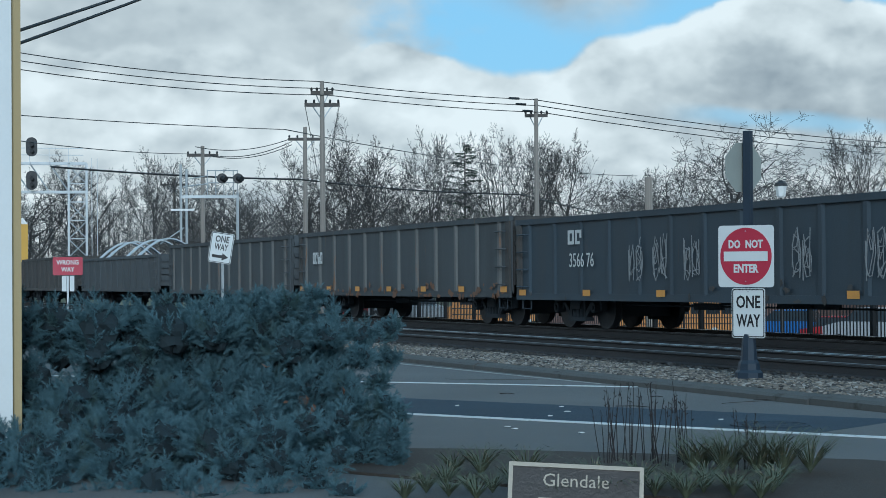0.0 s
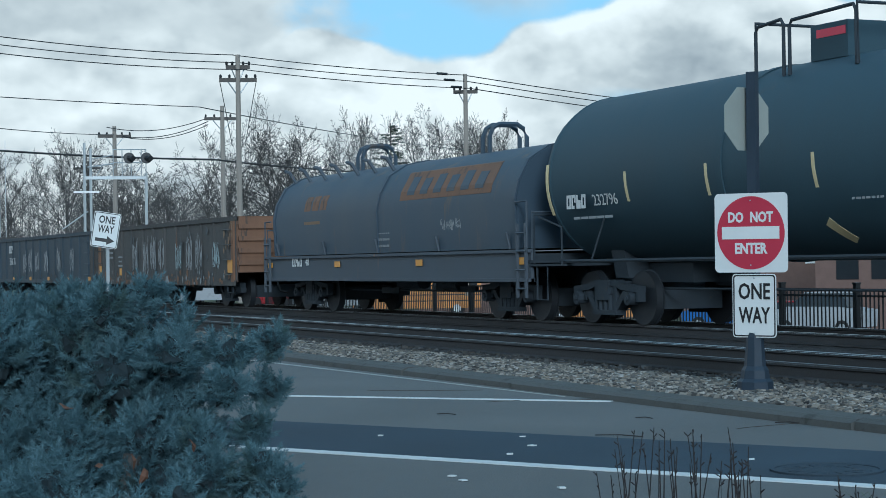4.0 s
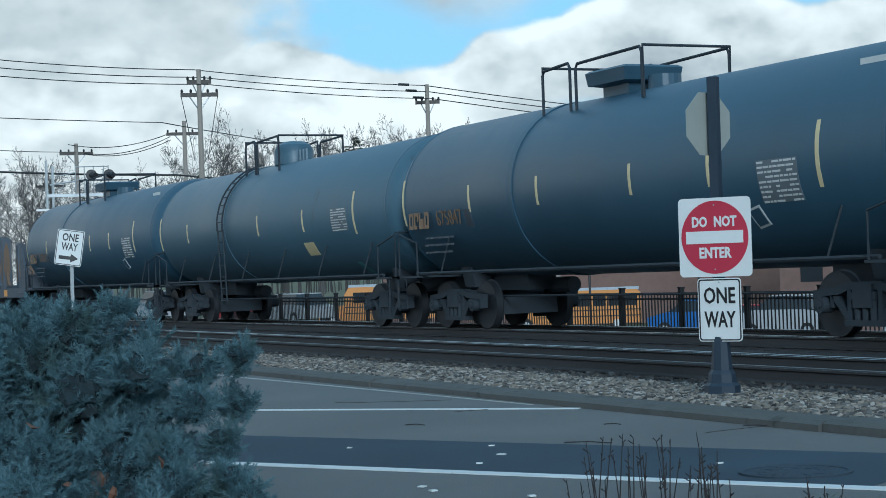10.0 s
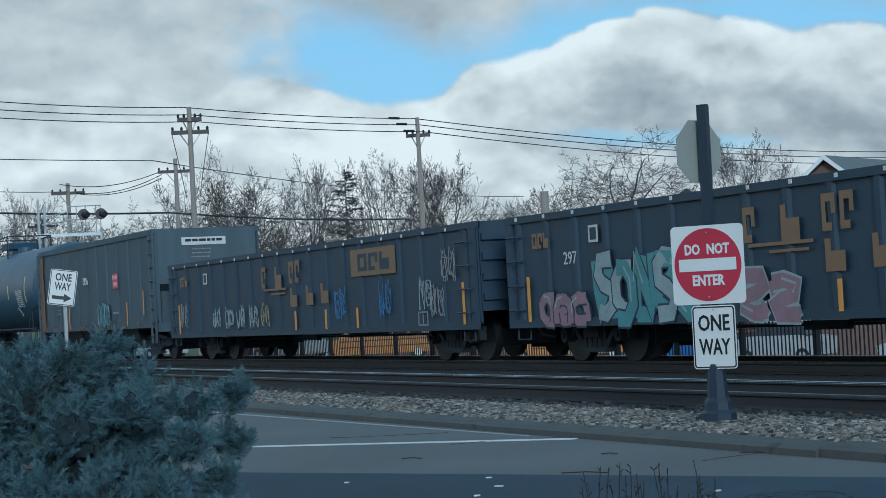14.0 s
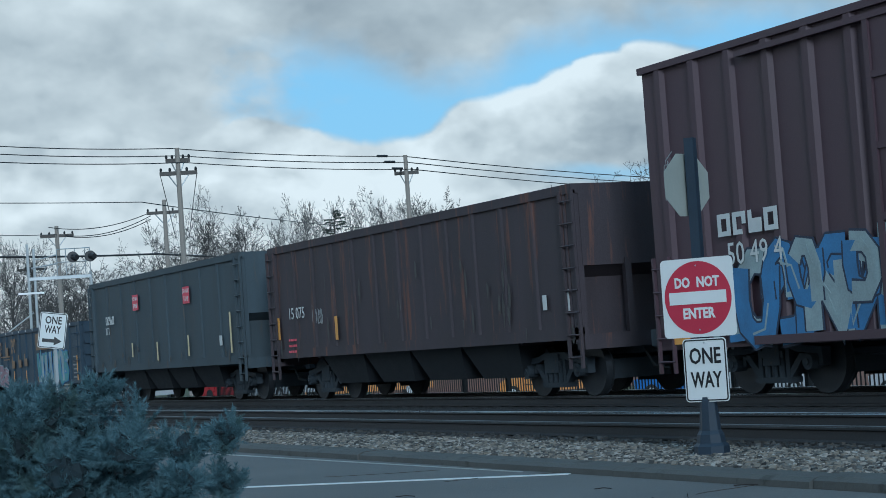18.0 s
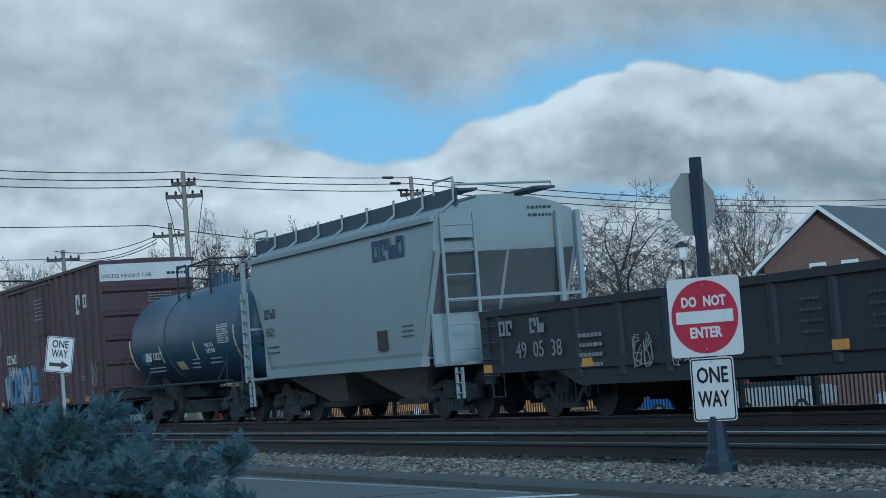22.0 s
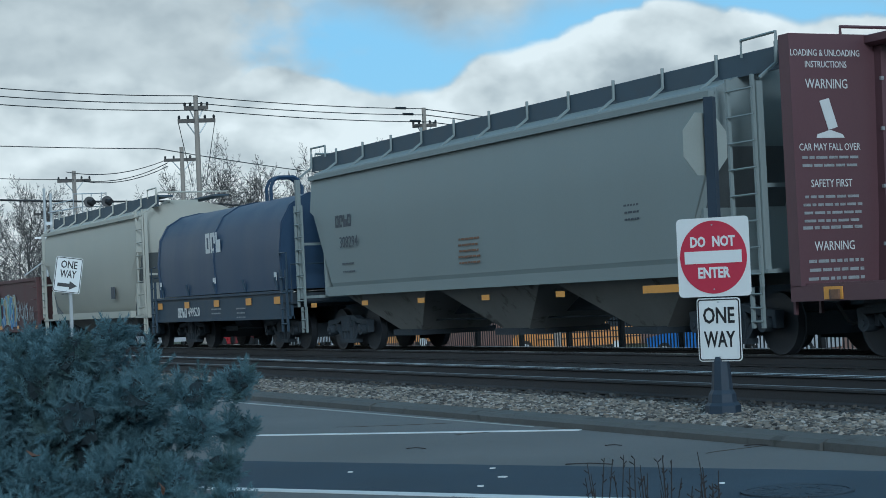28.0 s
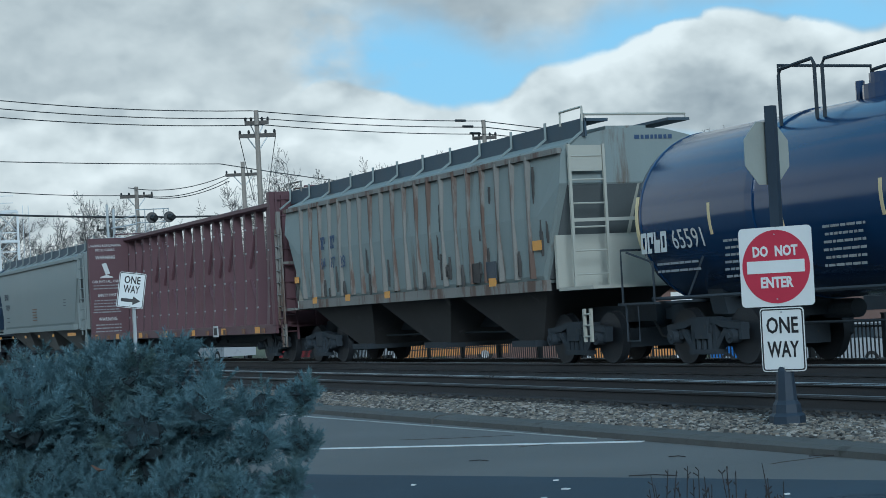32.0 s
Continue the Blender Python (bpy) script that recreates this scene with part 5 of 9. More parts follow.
def boxcar(label, L, top, bottom, paint):
    car = thing("box_car", label, "freight car", "train")
    h, m = L / 2, M_[paint]
    running_gear(car, L, inset=2.2)
    y = -HW + 0.06
    part("body", Mesh().box(-h, h, y, -y, bottom, top - 0.05), m, car)
    part("roof", Mesh().prism([(-HW - 0.02, top - 0.1), (-HW - 0.02, top), (0, top + 0.05), (HW + 0.02, top), (HW + 0.02, top - 0.1)], "x", -h - 0.02, h + 0.02), m, car)
    d0, d1 = -1.9, 1.2
    side = part("side_sheet", Mesh().box(-h, h, y - 0.01, y, bottom, bottom + 0.28), m, car)
    n = 16
    for i in range(n):
        x = -h + 0.5 + i * (L - 1.0) / (n - 1)
        if d0 - 0.1 < x < d1 + 0.1:
            continue
        part("side_post", Mesh().prism([(x - 0.12, y), (x + 0.12, y), (x + 0.07, y - 0.07), (x - 0.07, y - 0.07)], "z", bottom + 0.1, top - 0.1), m, side)
    door = part("door", Mesh().box(d0, d1, y - 0.09, y - 0.03, bottom + 0.2, top - 0.25), m, car, "plug door with panels")
    for z in (bottom + 0.75, bottom + 1.5, bottom + 2.4, bottom + 3.3):
        part("door_bar", Mesh().box(d0, d1, y - 0.12, y - 0.09, z, z + 0.09), m, door)
    for x in (d0 + 0.05, d1 - 0.05, -0.35):
        part("door_post", Mesh().box(x - 0.05, x + 0.05, y - 0.125, y - 0.09, bottom + 0.2, top - 0.25), m, door)
    part("door_rod", Mesh().tube([(0.55, y - 0.14, bottom + 0.3), (0.55, y - 0.14, top - 0.3)], 0.03, 6), m, door)
    part("door_track", Mesh().box(d0 - 2.8, d1 + 0.2, y - 0.15, y - 0.03, bottom + 0.02, bottom + 0.14), m, car)
    part("door_track", Mesh().box(d0 - 2.8, d1 + 0.2, y - 0.13, y - 0.03, top - 0.26, top - 0.18), m, car)
    for s in (-1, 1):
        x = s * h
        for i in range(5):
            z = bottom + 0.35 + i * (top - bottom - 1.2) / 4.2
            part("end_rib", Mesh().loft([[(x, yy, z) for yy in (-HW + 0.12, HW - 0.12)] + [(x, yy, z + 0.22) for yy in (HW - 0.12, -HW + 0.12)], [(x + s * 0.08, yy, z + 0.07) for yy in (-HW + 0.16, HW - 0.16)] + [(x + s * 0.08, yy, z + 0.15) for yy in (HW - 0.16, -HW + 0.16)]]), m, car)
        ladder(car, *sorted((x - s * 0.05, x - s * 0.5)), y - 0.07, bottom - 0.35, bottom + 1.4, 5, m)
        part("end_sill", Mesh().box(*sorted((x, x + s * 0.2)), -HW, HW, 0.8, 1.05), M_["truck"], car)
    part("crossover_board", Mesh().box(h, h + 0.35, -HW + 0.1, HW - 0.1, 1.06, 1.1), M_["truck"], car)
    # white panel high on the end
    part("height_panel", Mesh().box(h, h + 0.012, -HW + 0.08, HW - 0.08, top - 0.62, top - 0.08), M_["letter"], car, "white height warning panel")
    return car


def coil_car(label, L, paint, top=3.9, base_top=1.45, bottom=0.74, hooks=(0.12,), shelf="gon_navy"):
    """A coil wagon: low trough body under rounded covers with lifting hoops."""
    car = thing("coil_car", label, "freight car", "train")
    h = L / 2
    m = M_[paint]
    running_gear(car, L, inset=1.9)
    for s in (-1, 1):
        y = s * (HW - 0.08)
        a, b = sorted((y, y + s * 0.06))
        side = part("side_sill", Mesh().box(-h, h, a, b, bottom, base_top - 0.05), M_[shelf], car)
        a, b = sorted((y - s * 0.02, y + s * 0.12))
        part("sill_flange", Mesh().box(-h, h, a, b, base_top - 0.08, base_top - 0.02), M_[shelf], side)
        part("sill_flange", Mesh().box(-h, h, a, b, bottom, bottom + 0.06), M_[shelf], side)
    part("trough", Mesh().box(-h + 0.05, h - 0.05, -HW + 0.1, HW - 0.1, 1.0, base_top - 0.1), M_["truck"], car)
    prof = [(-HW + 0.06, base_top), (-HW + 0.02, base_top + 0.9), (-HW + 0.10, top - 0.75), (-HW + 0.33, top - 0.35), (-HW + 0.75, top - 0.1), (-0.3, top), (0.3, top), (HW - 0.75, top - 0.1), (HW - 0.33, top - 0.35), (HW - 0.10, top - 0.75), (HW - 0.02, base_top + 0.9), (HW - 0.06, base_top)]
    cover = part("cover", Mesh().prism(prof, "x", -h + 0.55, h - 0.55), m, car, smooth=True)
    for x in (-h + 0.63, 0, h - 0.63):
        rim = [(yy * 1.018, base_top + (zz - base_top) * 1.012) for yy, zz in prof]
        part("cover_band", Mesh().prism(rim, "x", x - 0.05, x + 0.05), m, cover)
    for hx in hooks:
        x = hx * L
        me = Mesh()
        arch = [(-0.42, 0.0), (-0.42, 0.42), (-0.34, 0.60), (-0.2, 0.68), (0.2, 0.68), (0.34, 0.60), (0.42, 0.42), (0.42, 0.0)]
        for xx in (x - 0.16, x + 0.16):
            me.tube([(xx, a, top - 0.12 + b) for a, b in arch], 0.05, 6)
        part("lifting_hoop", me, m, cover, "arched lifting hoops")
    for i in range(5):
        x = -h + 0.9 + i * (L - 1.8) / 4
        part("cover_stay", Mesh().tube([(x, -HW + 0.05, base_top), (x, -HW - 0.02, base_top + 0.3)], 0.03, 6), M_[shelf], car)
    for s in (-1, 1):
        part("end_walk", Mesh().box(*sorted((s * (h - 0.5), s * (h + 0.1))), -HW, HW, 1.08, 1.13), M_["truck"], car)
        part("end_railing", Mesh().tube([(s * h, -HW + 0.05, 1.1), (s * h, -HW + 0.05, 2.0), (s * h, HW - 0.05, 2.0), (s * h, HW - 0.05, 1.1)], 0.022, 6), M_[shelf], car)
        ladder(car, *sorted((s * (h - 0.05), s * (h - 0.45))), -HW - 0.02, 0.45, base_top + 0.45, 4, M_[shelf])
        part("corner_rail", Mesh().tube([(s * (h - 0.05), -HW - 0.03, base_top), (s * (h - 0.05), -HW - 0.03, base_top + 0.85), (s * (h - 0.5), -HW - 0.03, base_top + 0.85)], 0.022, 6), M_[shelf], car)
    return car


def stake_flat(label, L):
    """A flat wagon with rows of tall steel stakes and toothed chocks."""
    car = thing("flat_car", label, "freight car", "train")
    h, m = L / 2, M_["flat_grey"]
    running_gear(car, L, inset=1.9)
    part("deck", Mesh().box(-h, h, -HW + 0.05, HW - 0.05, 1.02, 1.12), m, car)
    for s in (-1, 1):
        a, b = sorted((s * (HW - 0.06), s * HW))
        part("side_sill", Mesh().box(-h, h, a, b, 0.78, 1.13), m, car)
    # belly between the trucks
    part("fish_belly", Mesh().prism([(-h + 3.2, 0.8), (-h + 4.4, 0.45), (h - 4.4, 0.45), (h - 3.2, 0.8)], "y", -HW + 0.35, -HW + 0.42), M_["truck"], car)
    for i, x in enumerate((-6.0, -4.07, -2.27, -0.33, 1.62, 3.32)):
        for s in (-1, 1):
            y = s * (HW - 0.22)
            a, b = y - 0.16, y + 0.16
            # the stake narrows upwards and has cut corners
            st = Mesh().loft([[(x - k, a + e, z), (x + k, a + e, z), (x + k, b - e, z), (x - k, b - e, z)] for z, k, e in ((1.12, 0.22, 0.0), (1.9, 0.18, 0.0), (2.98, 0.165, 0.0), (3.08, 0.155, 0.07))])
            stake = part("stake", st, m, car, "tall hollow steel stake, rust-streaked")
            foot = [(x + 0.2 + 0.85 - 0.85 * math.sin(radians(15 * j)), 1.12 + 0.85 - 0.85 * math.cos(radians(15 * j))) for j in range(7)]
            part("gusset", Mesh().prism([(x + 0.18, 1.12)] + foot + [(x + 0.18, 1.97)], "y", y - 0.05, y + 0.05), M_["stake_rust"] if i % 2 else m, stake)
            lo, hi = 1.35 + 0.2 * (i % 2), 2.5 + 0.18 * (i % 3)
            part("rust_streak", Mesh().loft([[(x + q0, a + 0.03 + w0, z), (x + q0 + 0.012, a + 0.03 + w0, z), (x + q0 + 0.012, b - 0.04 - w0, z), (x + q0, b - 0.04 - w0, z)] for z, q0, w0 in ((lo, 0.2035, 0.06), (1.9, 0.178, 0.0), (hi - 0.3, 0.172, 0.03), (hi, 0.169, 0.10))]), M_["stake_rust"], stake, "brown rust streak")
            part("rust_streak", Mesh().prism([(x - 0.10, 1.4), (x + 0.13, 1.35), (x + 0.12, 2.3 + 0.12 * (i % 3)), (x + 0.04, 2.6), (x - 0.08, 2.1)], "y", a - 0.005, a + 0.012), M_["stake_rust"], stake, "brown rust streak")
            for j in range(5):
                xx = x + 0.62 + 0.2 * j
                part("chock_tooth", Mesh().prism([(xx - 0.09, 1.12), (xx + 0.09, 1.12), (xx, 1.24)], "y", y - 0.14, y + 0.12), M_["truck"], car)
    # trailing bulkhead: posts and plates with small openings between them
    x = h - 0.95
    bulk = part("bulkhead", Mesh().box(x - 0.05, x + 0.05, -1.25, 1.25, 1.12, 1.62).box(x - 0.05, x + 0.05, -1.25, 1.25, 1.98, 2.22).box(x - 0.05, x + 0.05, -1.25, 1.25, 2.56, 2.70), m, car, "plated end bulkhead with openings")
    for y in (-1.32, -0.55, 0.55, 1.32):
        part("bulkhead_post", Mesh().box(x - 0.16, x + 0.16, y - 0.10, y + 0.10, 1.12, 2.74), m, bulk)
    for s in (-1, 1):
        y = s * (HW - 0.14)
        part("bulkhead_stay", Mesh().prism([(x + 0.12, 1.12), (x + 0.85, 1.12), (x + 0.85, 1.5), (x + 0.2, 2.6), (x + 0.12, 2.6)], "y", y - 0.04, y + 0.04), m, bulk)
    bars(car, M_["letter"], x + 0.055, -0.85, 2.15, 0.5, 1, 0.16, 0.05, 71, facing="x")
    bars(car, M_["letter"], x + 0.055, 0.0, 1.5, 0.7, 3, 0.06, 0.05, 72, facing="x")
    for s in (-1, 1):
        rungs(car, s * (h - 0.35), -HW, 0.55, 1.1, 2, m)
    return car


def centerbeam(label, L, top=4.45):
    """A lumber wagon: a long trussed wall down its middle between two bulkheads."""
    car = thing("centerbeam_car", label, "freight car", "train")
    h, m = L / 2, M_["beam_red"]
    running_gear(car, L, inset=1.9)
    part("deck", Mesh().box(-h, h, -HW + 0.08, HW - 0.08, 0.92, 1.02), m, car)
    for s in (-1, 1):
        a, b = sorted((s * (HW - 0.08), s * HW))
        part("side_sill", Mesh().box(-h, h, a, b, 0.78, 0.99), m, car)
    part("fish_belly", Mesh().prism([(-h + 3.0, 0.85), (-h + 5.0, 0.40), (h - 5.0, 0.40), (h - 3.0, 0.85)], "y", -0.5, 0.5), M_["truck"], car)
    for s in (-1, 1):
        x = s * (h - 0.12)
        bulk = part("bulkhead", Mesh().box(x - 0.12, x + 0.12, -HW, HW, 0.98, top), m, car, "red end bulkhead")
        for y in (-1.2, -0.4, 0.4, 1.2):
            part("bulkhead_rib", Mesh().box(*sorted((x, x + s * 0.2)), y - 0.06, y + 0.06, 0.95, top - 0.1), m, bulk)
        ladder(car, -HW + 0.12, -HW + 0.6, x + s * 0.18 if s > 0 else x - 0.24, 0.6, top, 9, m, facing="x")
        part("end_roof_step", Mesh().tube([(x - 0.1, -0.5, top), (x - 0.1, -0.5, top + 0.14), (x - 0.1, 0.5, top + 0.14), (x - 0.1, 0.5, top)], 0.025, 5), m, bulk)
    part("top_chord", Mesh().prism([(-0.27, top - 0.12), (-0.27, top - 0.02), (-0.20, top), (0.20, top), (0.27, top - 0.02), (0.27, top - 0.12), (0.19, top - 0.16), (-0.19, top - 0.16)], "x", -h + 0.1, h - 0.1), m, car)
    n = 19
    w = (L - 0.6) / n
    for i in range(n + 1):
        x = -h + 0.3 + i * w
        post = Mesh().loft([[(x + a * k, b * q, z) for a, b in ((-1, -1), (1, -1), (1, 1), (-1, 1))] for z, k, q in ((1.0, 0.12, 0.23), (1.9, 0.10, 0.17), (top - 0.16, 0.085, 0.10))])
        column = part("beam_post", post, m, car, "tapered upright of the open truss")
        for z in (1.5, 2.3, 3.1, 3.8):
            part("strap_slot", Mesh().box(x + 0.07, x + 0.11, -0.235 + 0.035 * (z - 1.0), -0.19 + 0.035 * (z - 1.0), z, z + 0.05), M_["letter_dim"], column)
        if i < n and i % 2:
            part("diagonal_brace", Mesh().tube([(x + w - 0.08, 0, top - 0.25), (x + 0.08, 0, top - 1.75)], 0.05, 6), m, car)
            part("diagonal_brace", Mesh().tube([(x + 0.08, 0, 2.35), (x + w - 0.08, 0, 1.15)], 0.05, 6), m, car)
        elif i < n and i % 6 == 4:
            part("diagonal_brace", Mesh().tube([(x + 0.08, 0, top - 0.4), (x + w - 0.08, 0, top - 1.9)], 0.05, 6), m, car)
            part("diagonal_brace", Mesh().tube([(x + w - 0.08, 0.02, top - 0.4), (x + 0.08, 0.02, top - 1.9)], 0.05, 6), m, car)
    for i in range(12):
        x = -h + 1.0 + i * (L - 2) / 11
        part("winch_bracket", Mesh().box(x - 0.1, x + 0.1, -HW - 0.04, -HW, 0.80, 0.93), M_["rustorange"], car)
    return car

# ---- the train, from its head to its tail: middle of each car along the track when the clock stands at 9 s ----
TRAIN = []


def couple(car, middle):
    car.matrix_basis = pose(middle, RAIL_FAR, 0)
    TRAIN.append((car, middle))
    return car


def build_train():
    # yellow rack car far ahead
    car = thing("auto_rack_car", "tall yellow rack car with a white upper edge", "freight car", "train")
    running_gear(car, 27, 2.5)
    part("body", Mesh().box(-13.5, 13.5, -HW, HW, 1.0, 4.9), M_["rack_yellow"], car)
    part("roof", Mesh().prism([(-HW, 4.9), (-HW + 0.3, 5.3), (HW - 0.3, 5.3), (HW, 4.9)], "x", -13.5, 13.5), M_["white"], car)
    for i in range(12):
        x = -13.2 + i * 2.4
        part("side_post", Mesh().box(x - 0.06, x + 0.06, -HW - 0.06, -HW, 1.0, 4.9), M_["rack_yellow"], car)
    for z in (2.2, 3.6):
        part("side_rail", Mesh().box(-13.5, 13.5, -HW - 0.03, -HW, z, z + 0.1), M_["truck"], car)
    couple(car, -233)
    couple(gondola("low rusty brown gondola with ribbed sides", 15.2, 2.3, 0.7, "gon_rust", 12), -211)
    couple(gondola("low rusty brown gondola with ribbed sides", 15.2, 2.4, 0.7, "gon_rust", 12), -195.4)
    car = couple(gondola("dark gondola carrying pale arched load covers", 15.4, 2.2, 0.7, "gon_grey", 13), -178.6)
    for x in (-5.0, -3.4, 0.6, 2.8):
        arch = [(-1.3 + 2.6 * j / 10, 2.2 + 0.75 * math.sin(math.pi * j / 10)) for j in range(11)]
        part("load_cover", Mesh().loft([[(x + dx, y, z + dz) for y, z in arch] + [(x + dx, y, z + dz - 0.05) for y, z in reversed(arch)] for dx, dz in ((0, 0), (0.55, 0))]), M_["hoop"], car, "pale curved load cover")
    couple(gondola("dull grey gondola with pale ribbed sides", 15.6, 2.5, 0.65, "gon_grey", 12, rib_paint="rib_pale"), -161.3)
    g2 = couple(gondola("rust-streaked grey gondola with orange lower edge", 15.7, 2.52, 0.66, "gon_grey", 12, "gon_rust", rib_paint="rib_pale"), -144.8)
    g3 = couple(gondola("sooty black gondola with scrawled sides", 16.6, 2.4, 0.62, "gon_black", 13, "gon_rust"), -128.3)
    g4 = couple(gondola("brown rust-patched gondola with spray tags", 14.7, 2.44, 0.6, "gon_rust", 12, "rustorange"), -111.75)
    c1 = couple(coil_car("slate grey coil car with faded covers and lifting hoops", 14.6, "coil_slate", 3.35, 1.35, 0.74, (-0.25, 0.22), "flat_grey"), -94.5)
    t1 = couple(tank_car("black tank car with a boxed valve housing on top", 15.2, 1.5, 2.55, "tank_matt", "drum", (2.5, 0.75), (-7.1, -4.35, -1.9, 0.85, 4.1, 7.15), rail_at=-0.2, stripe_z=2.31), -79.5)
    f1 = couple(stake_flat("blue-grey flat car with tall rust-streaked stakes", 14.4), -63.25)
    t2 = couple(tank_car("black tank car with yellow reflective stripes", 16.6, 1.55, 2.53, "tank_black", "box", (3.2, 0.75), (-7.75, -4.85, -2.17, 0.94, 3.2, 5.87), rail_at=-1.15, stripe_z=2.46), -47.65)
    t3 = couple(tank_car("slate blue tank car with a side ladder and dome", 16.9, 1.50, 2.51, "tank_slate", "dome", (2.4, 0.75), (-8.0, -5.46, -2.56, 0.08, 3.1, 6.1), True, rail_at=-1.15, stripe_z=2.4), -31.25)
    t4 = couple(tank_car("black tank car with yellow lettering", 16.1, 1.55, 2.53, "tank_black", "box", (3.4, 0.75), (-7.5, -4.56, -1.91, 1.18, 3.4, 6.04), rail_at=-1.1, stripe_z=2.46), -14.9)
    h1 = couple(open_hopper("faded black coal hopper with orange corner panel", 13.5, 3.68, 0.93, "hop_slate", 12), 0.35)
    g5 = couple(gondola("navy gondola with yellow company lettering and spray tags", 18.7, 2.60, 0.62, "gon_navy", 19), 17.65)
    g6 = couple(gondola("navy gondola with large pale and teal spray lettering", 18.6, 2.56, 0.62, "gon_navy", 19), 37.5)
    h2 = couple(open_hopper("sooty black coal hopper with two red placards", 13.6, 3.6, 0.92, "hop_black", 10, "hop_black"), 55.1)
    h3 = couple(open_hopper("oxide red coal hopper blackened with soot", 14.1, 3.52, 0.97, "hop_red", 13, "hop_red"), 70.85)
    bx = couple(boxcar("tall oxide red boxcar with blue spray lettering", 14.6, 5.03, 0.72, "box_red"), 87.45)
    t5 = couple(tank_car("short blue-slate tank car with stencilled sides", 10.4, 1.35, 2.37, "tank_navy", "cluster", (2.8, 0.8), (-4.9, -2.0, 1.02, 4.33), rail_at=0.0, stripe_z=1.97), 101.9)
    ch1 = couple(covered_hopper("pale grey two-bay covered hopper with dark initials", 12.0, "hop_pale", 2, sill=1.2, gap=0.9, cut=2.02, end_frame=True), 113.5)
    g7 = couple(gondola("black gondola with yellow initials and stencils", 17.8, 1.97, 0.56, "gon_soot", 13, sag=1.0), 129.1)
    g8 = couple(gondola("maroon gondola with teal and gold spray lettering", 14.9, 2.46, 0.53, "gon_maroon", 1), 146.7)
    ch2 = couple(covered_hopper("cream two-bay covered hopper with clean round sides", 12.6, "hop_cream", 2, sill=1.05, gap=0.7, tub=True), 161.3)
    c2 = couple(coil_car("dark blue coil car with white initials on its cover", 10.9, "coil_blue", 3.75, 1.43, 0.74, (0.12,)), 173.6)
    ch3 = couple(covered_hopper("long smooth grey covered hopper with sooty bays", 18.3, "hop_grey", 3, sill=1.35, eave=3.95, gap=1.15), 188.7)
    cb = couple(centerbeam("red lumber car with open truss and warning lettering", 21.1), 208.9)
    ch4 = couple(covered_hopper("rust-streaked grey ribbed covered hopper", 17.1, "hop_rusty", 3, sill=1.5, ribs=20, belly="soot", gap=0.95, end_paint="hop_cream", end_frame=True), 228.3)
    t6 = couple(tank_car("glossy blue-black tank car with white stencils", 15.6, 1.45, 2.42, "tank_gloss", "cluster", (3.2, 0.8), (-7.3, -5.05, -3.1, -0.7, 3.0, 7.2), rail_at=-2.2, stripe_z=2.3), 245.6)
    return dict(g2=g2, g3=g3, g4=g4, c1=c1, t1=t1, f1=f1, t2=t2, t3=t3, t4=t4, h1=h1, g5=g5, g6=g6, h2=h2, h3=h3, bx=bx, t5=t5, ch1=ch1, g7=g7, g8=g8, ch2=ch2, c2=c2, ch3=ch3, cb=cb, ch4=ch4, t6=t6)


CAR = build_train()

# ---- lettering, placards and spray paint on the cars ----
FACE = -HW - 0.004


def tags_line(car, z0, z1, spots, seed, fill="letter_dim"):
    for i, x in enumerate(spots):
        spray(car, x - 0.32, x + 0.32, FACE, z0, z1, [fill], fill, seed + i, 2, True)


def cover_paint(car, paint, x0, x1, z0, z1, label, name, lift=0.006):
    """Paint on the bent side of the slate coil covers."""
    prof = ((1.35, -HW + 0.06), (2.25, -HW + 0.02), (2.60, -HW + 0.10), (3.0, -HW + 0.33), (3.25, -HW + 0.75))
    rings = []
    for z in [z0] + [z for z, y in prof if z0 < z < z1] + [z1]:
        y = float(np.interp(z, [a for a, b in prof], [b for a, b in prof]))
        rings.append([(x0, y - lift, z + lift), (x1, y - lift, z + lift), (x1, y + 0.02, z), (x0, y + 0.02, z)])
    part(name, Mesh().loft(rings), M_[paint], car, label)


def frame_mark(car, x0, x1, z0, z1):
    """A white stencilled frame, halved by a bar."""
    me = Mesh()
    for a, b, p, q in ((x0, x1, z0, z0 + 0.03), (x0, x1, z1 - 0.03, z1), (x0, x0 + 0.04, z0 + 0.03, z1 - 0.03), (x1 - 0.04, x1, z0 + 0.03, z1 - 0.03), ((x0 + x1) / 2 - 0.015, (x0 + x1) / 2 + 0.015, z0 + 0.03, z1 - 0.03)):
        me.box(a, b, FACE - 0.004, FACE, p, q)
    part("framed_mark", me, M_["letter_dim"], car)


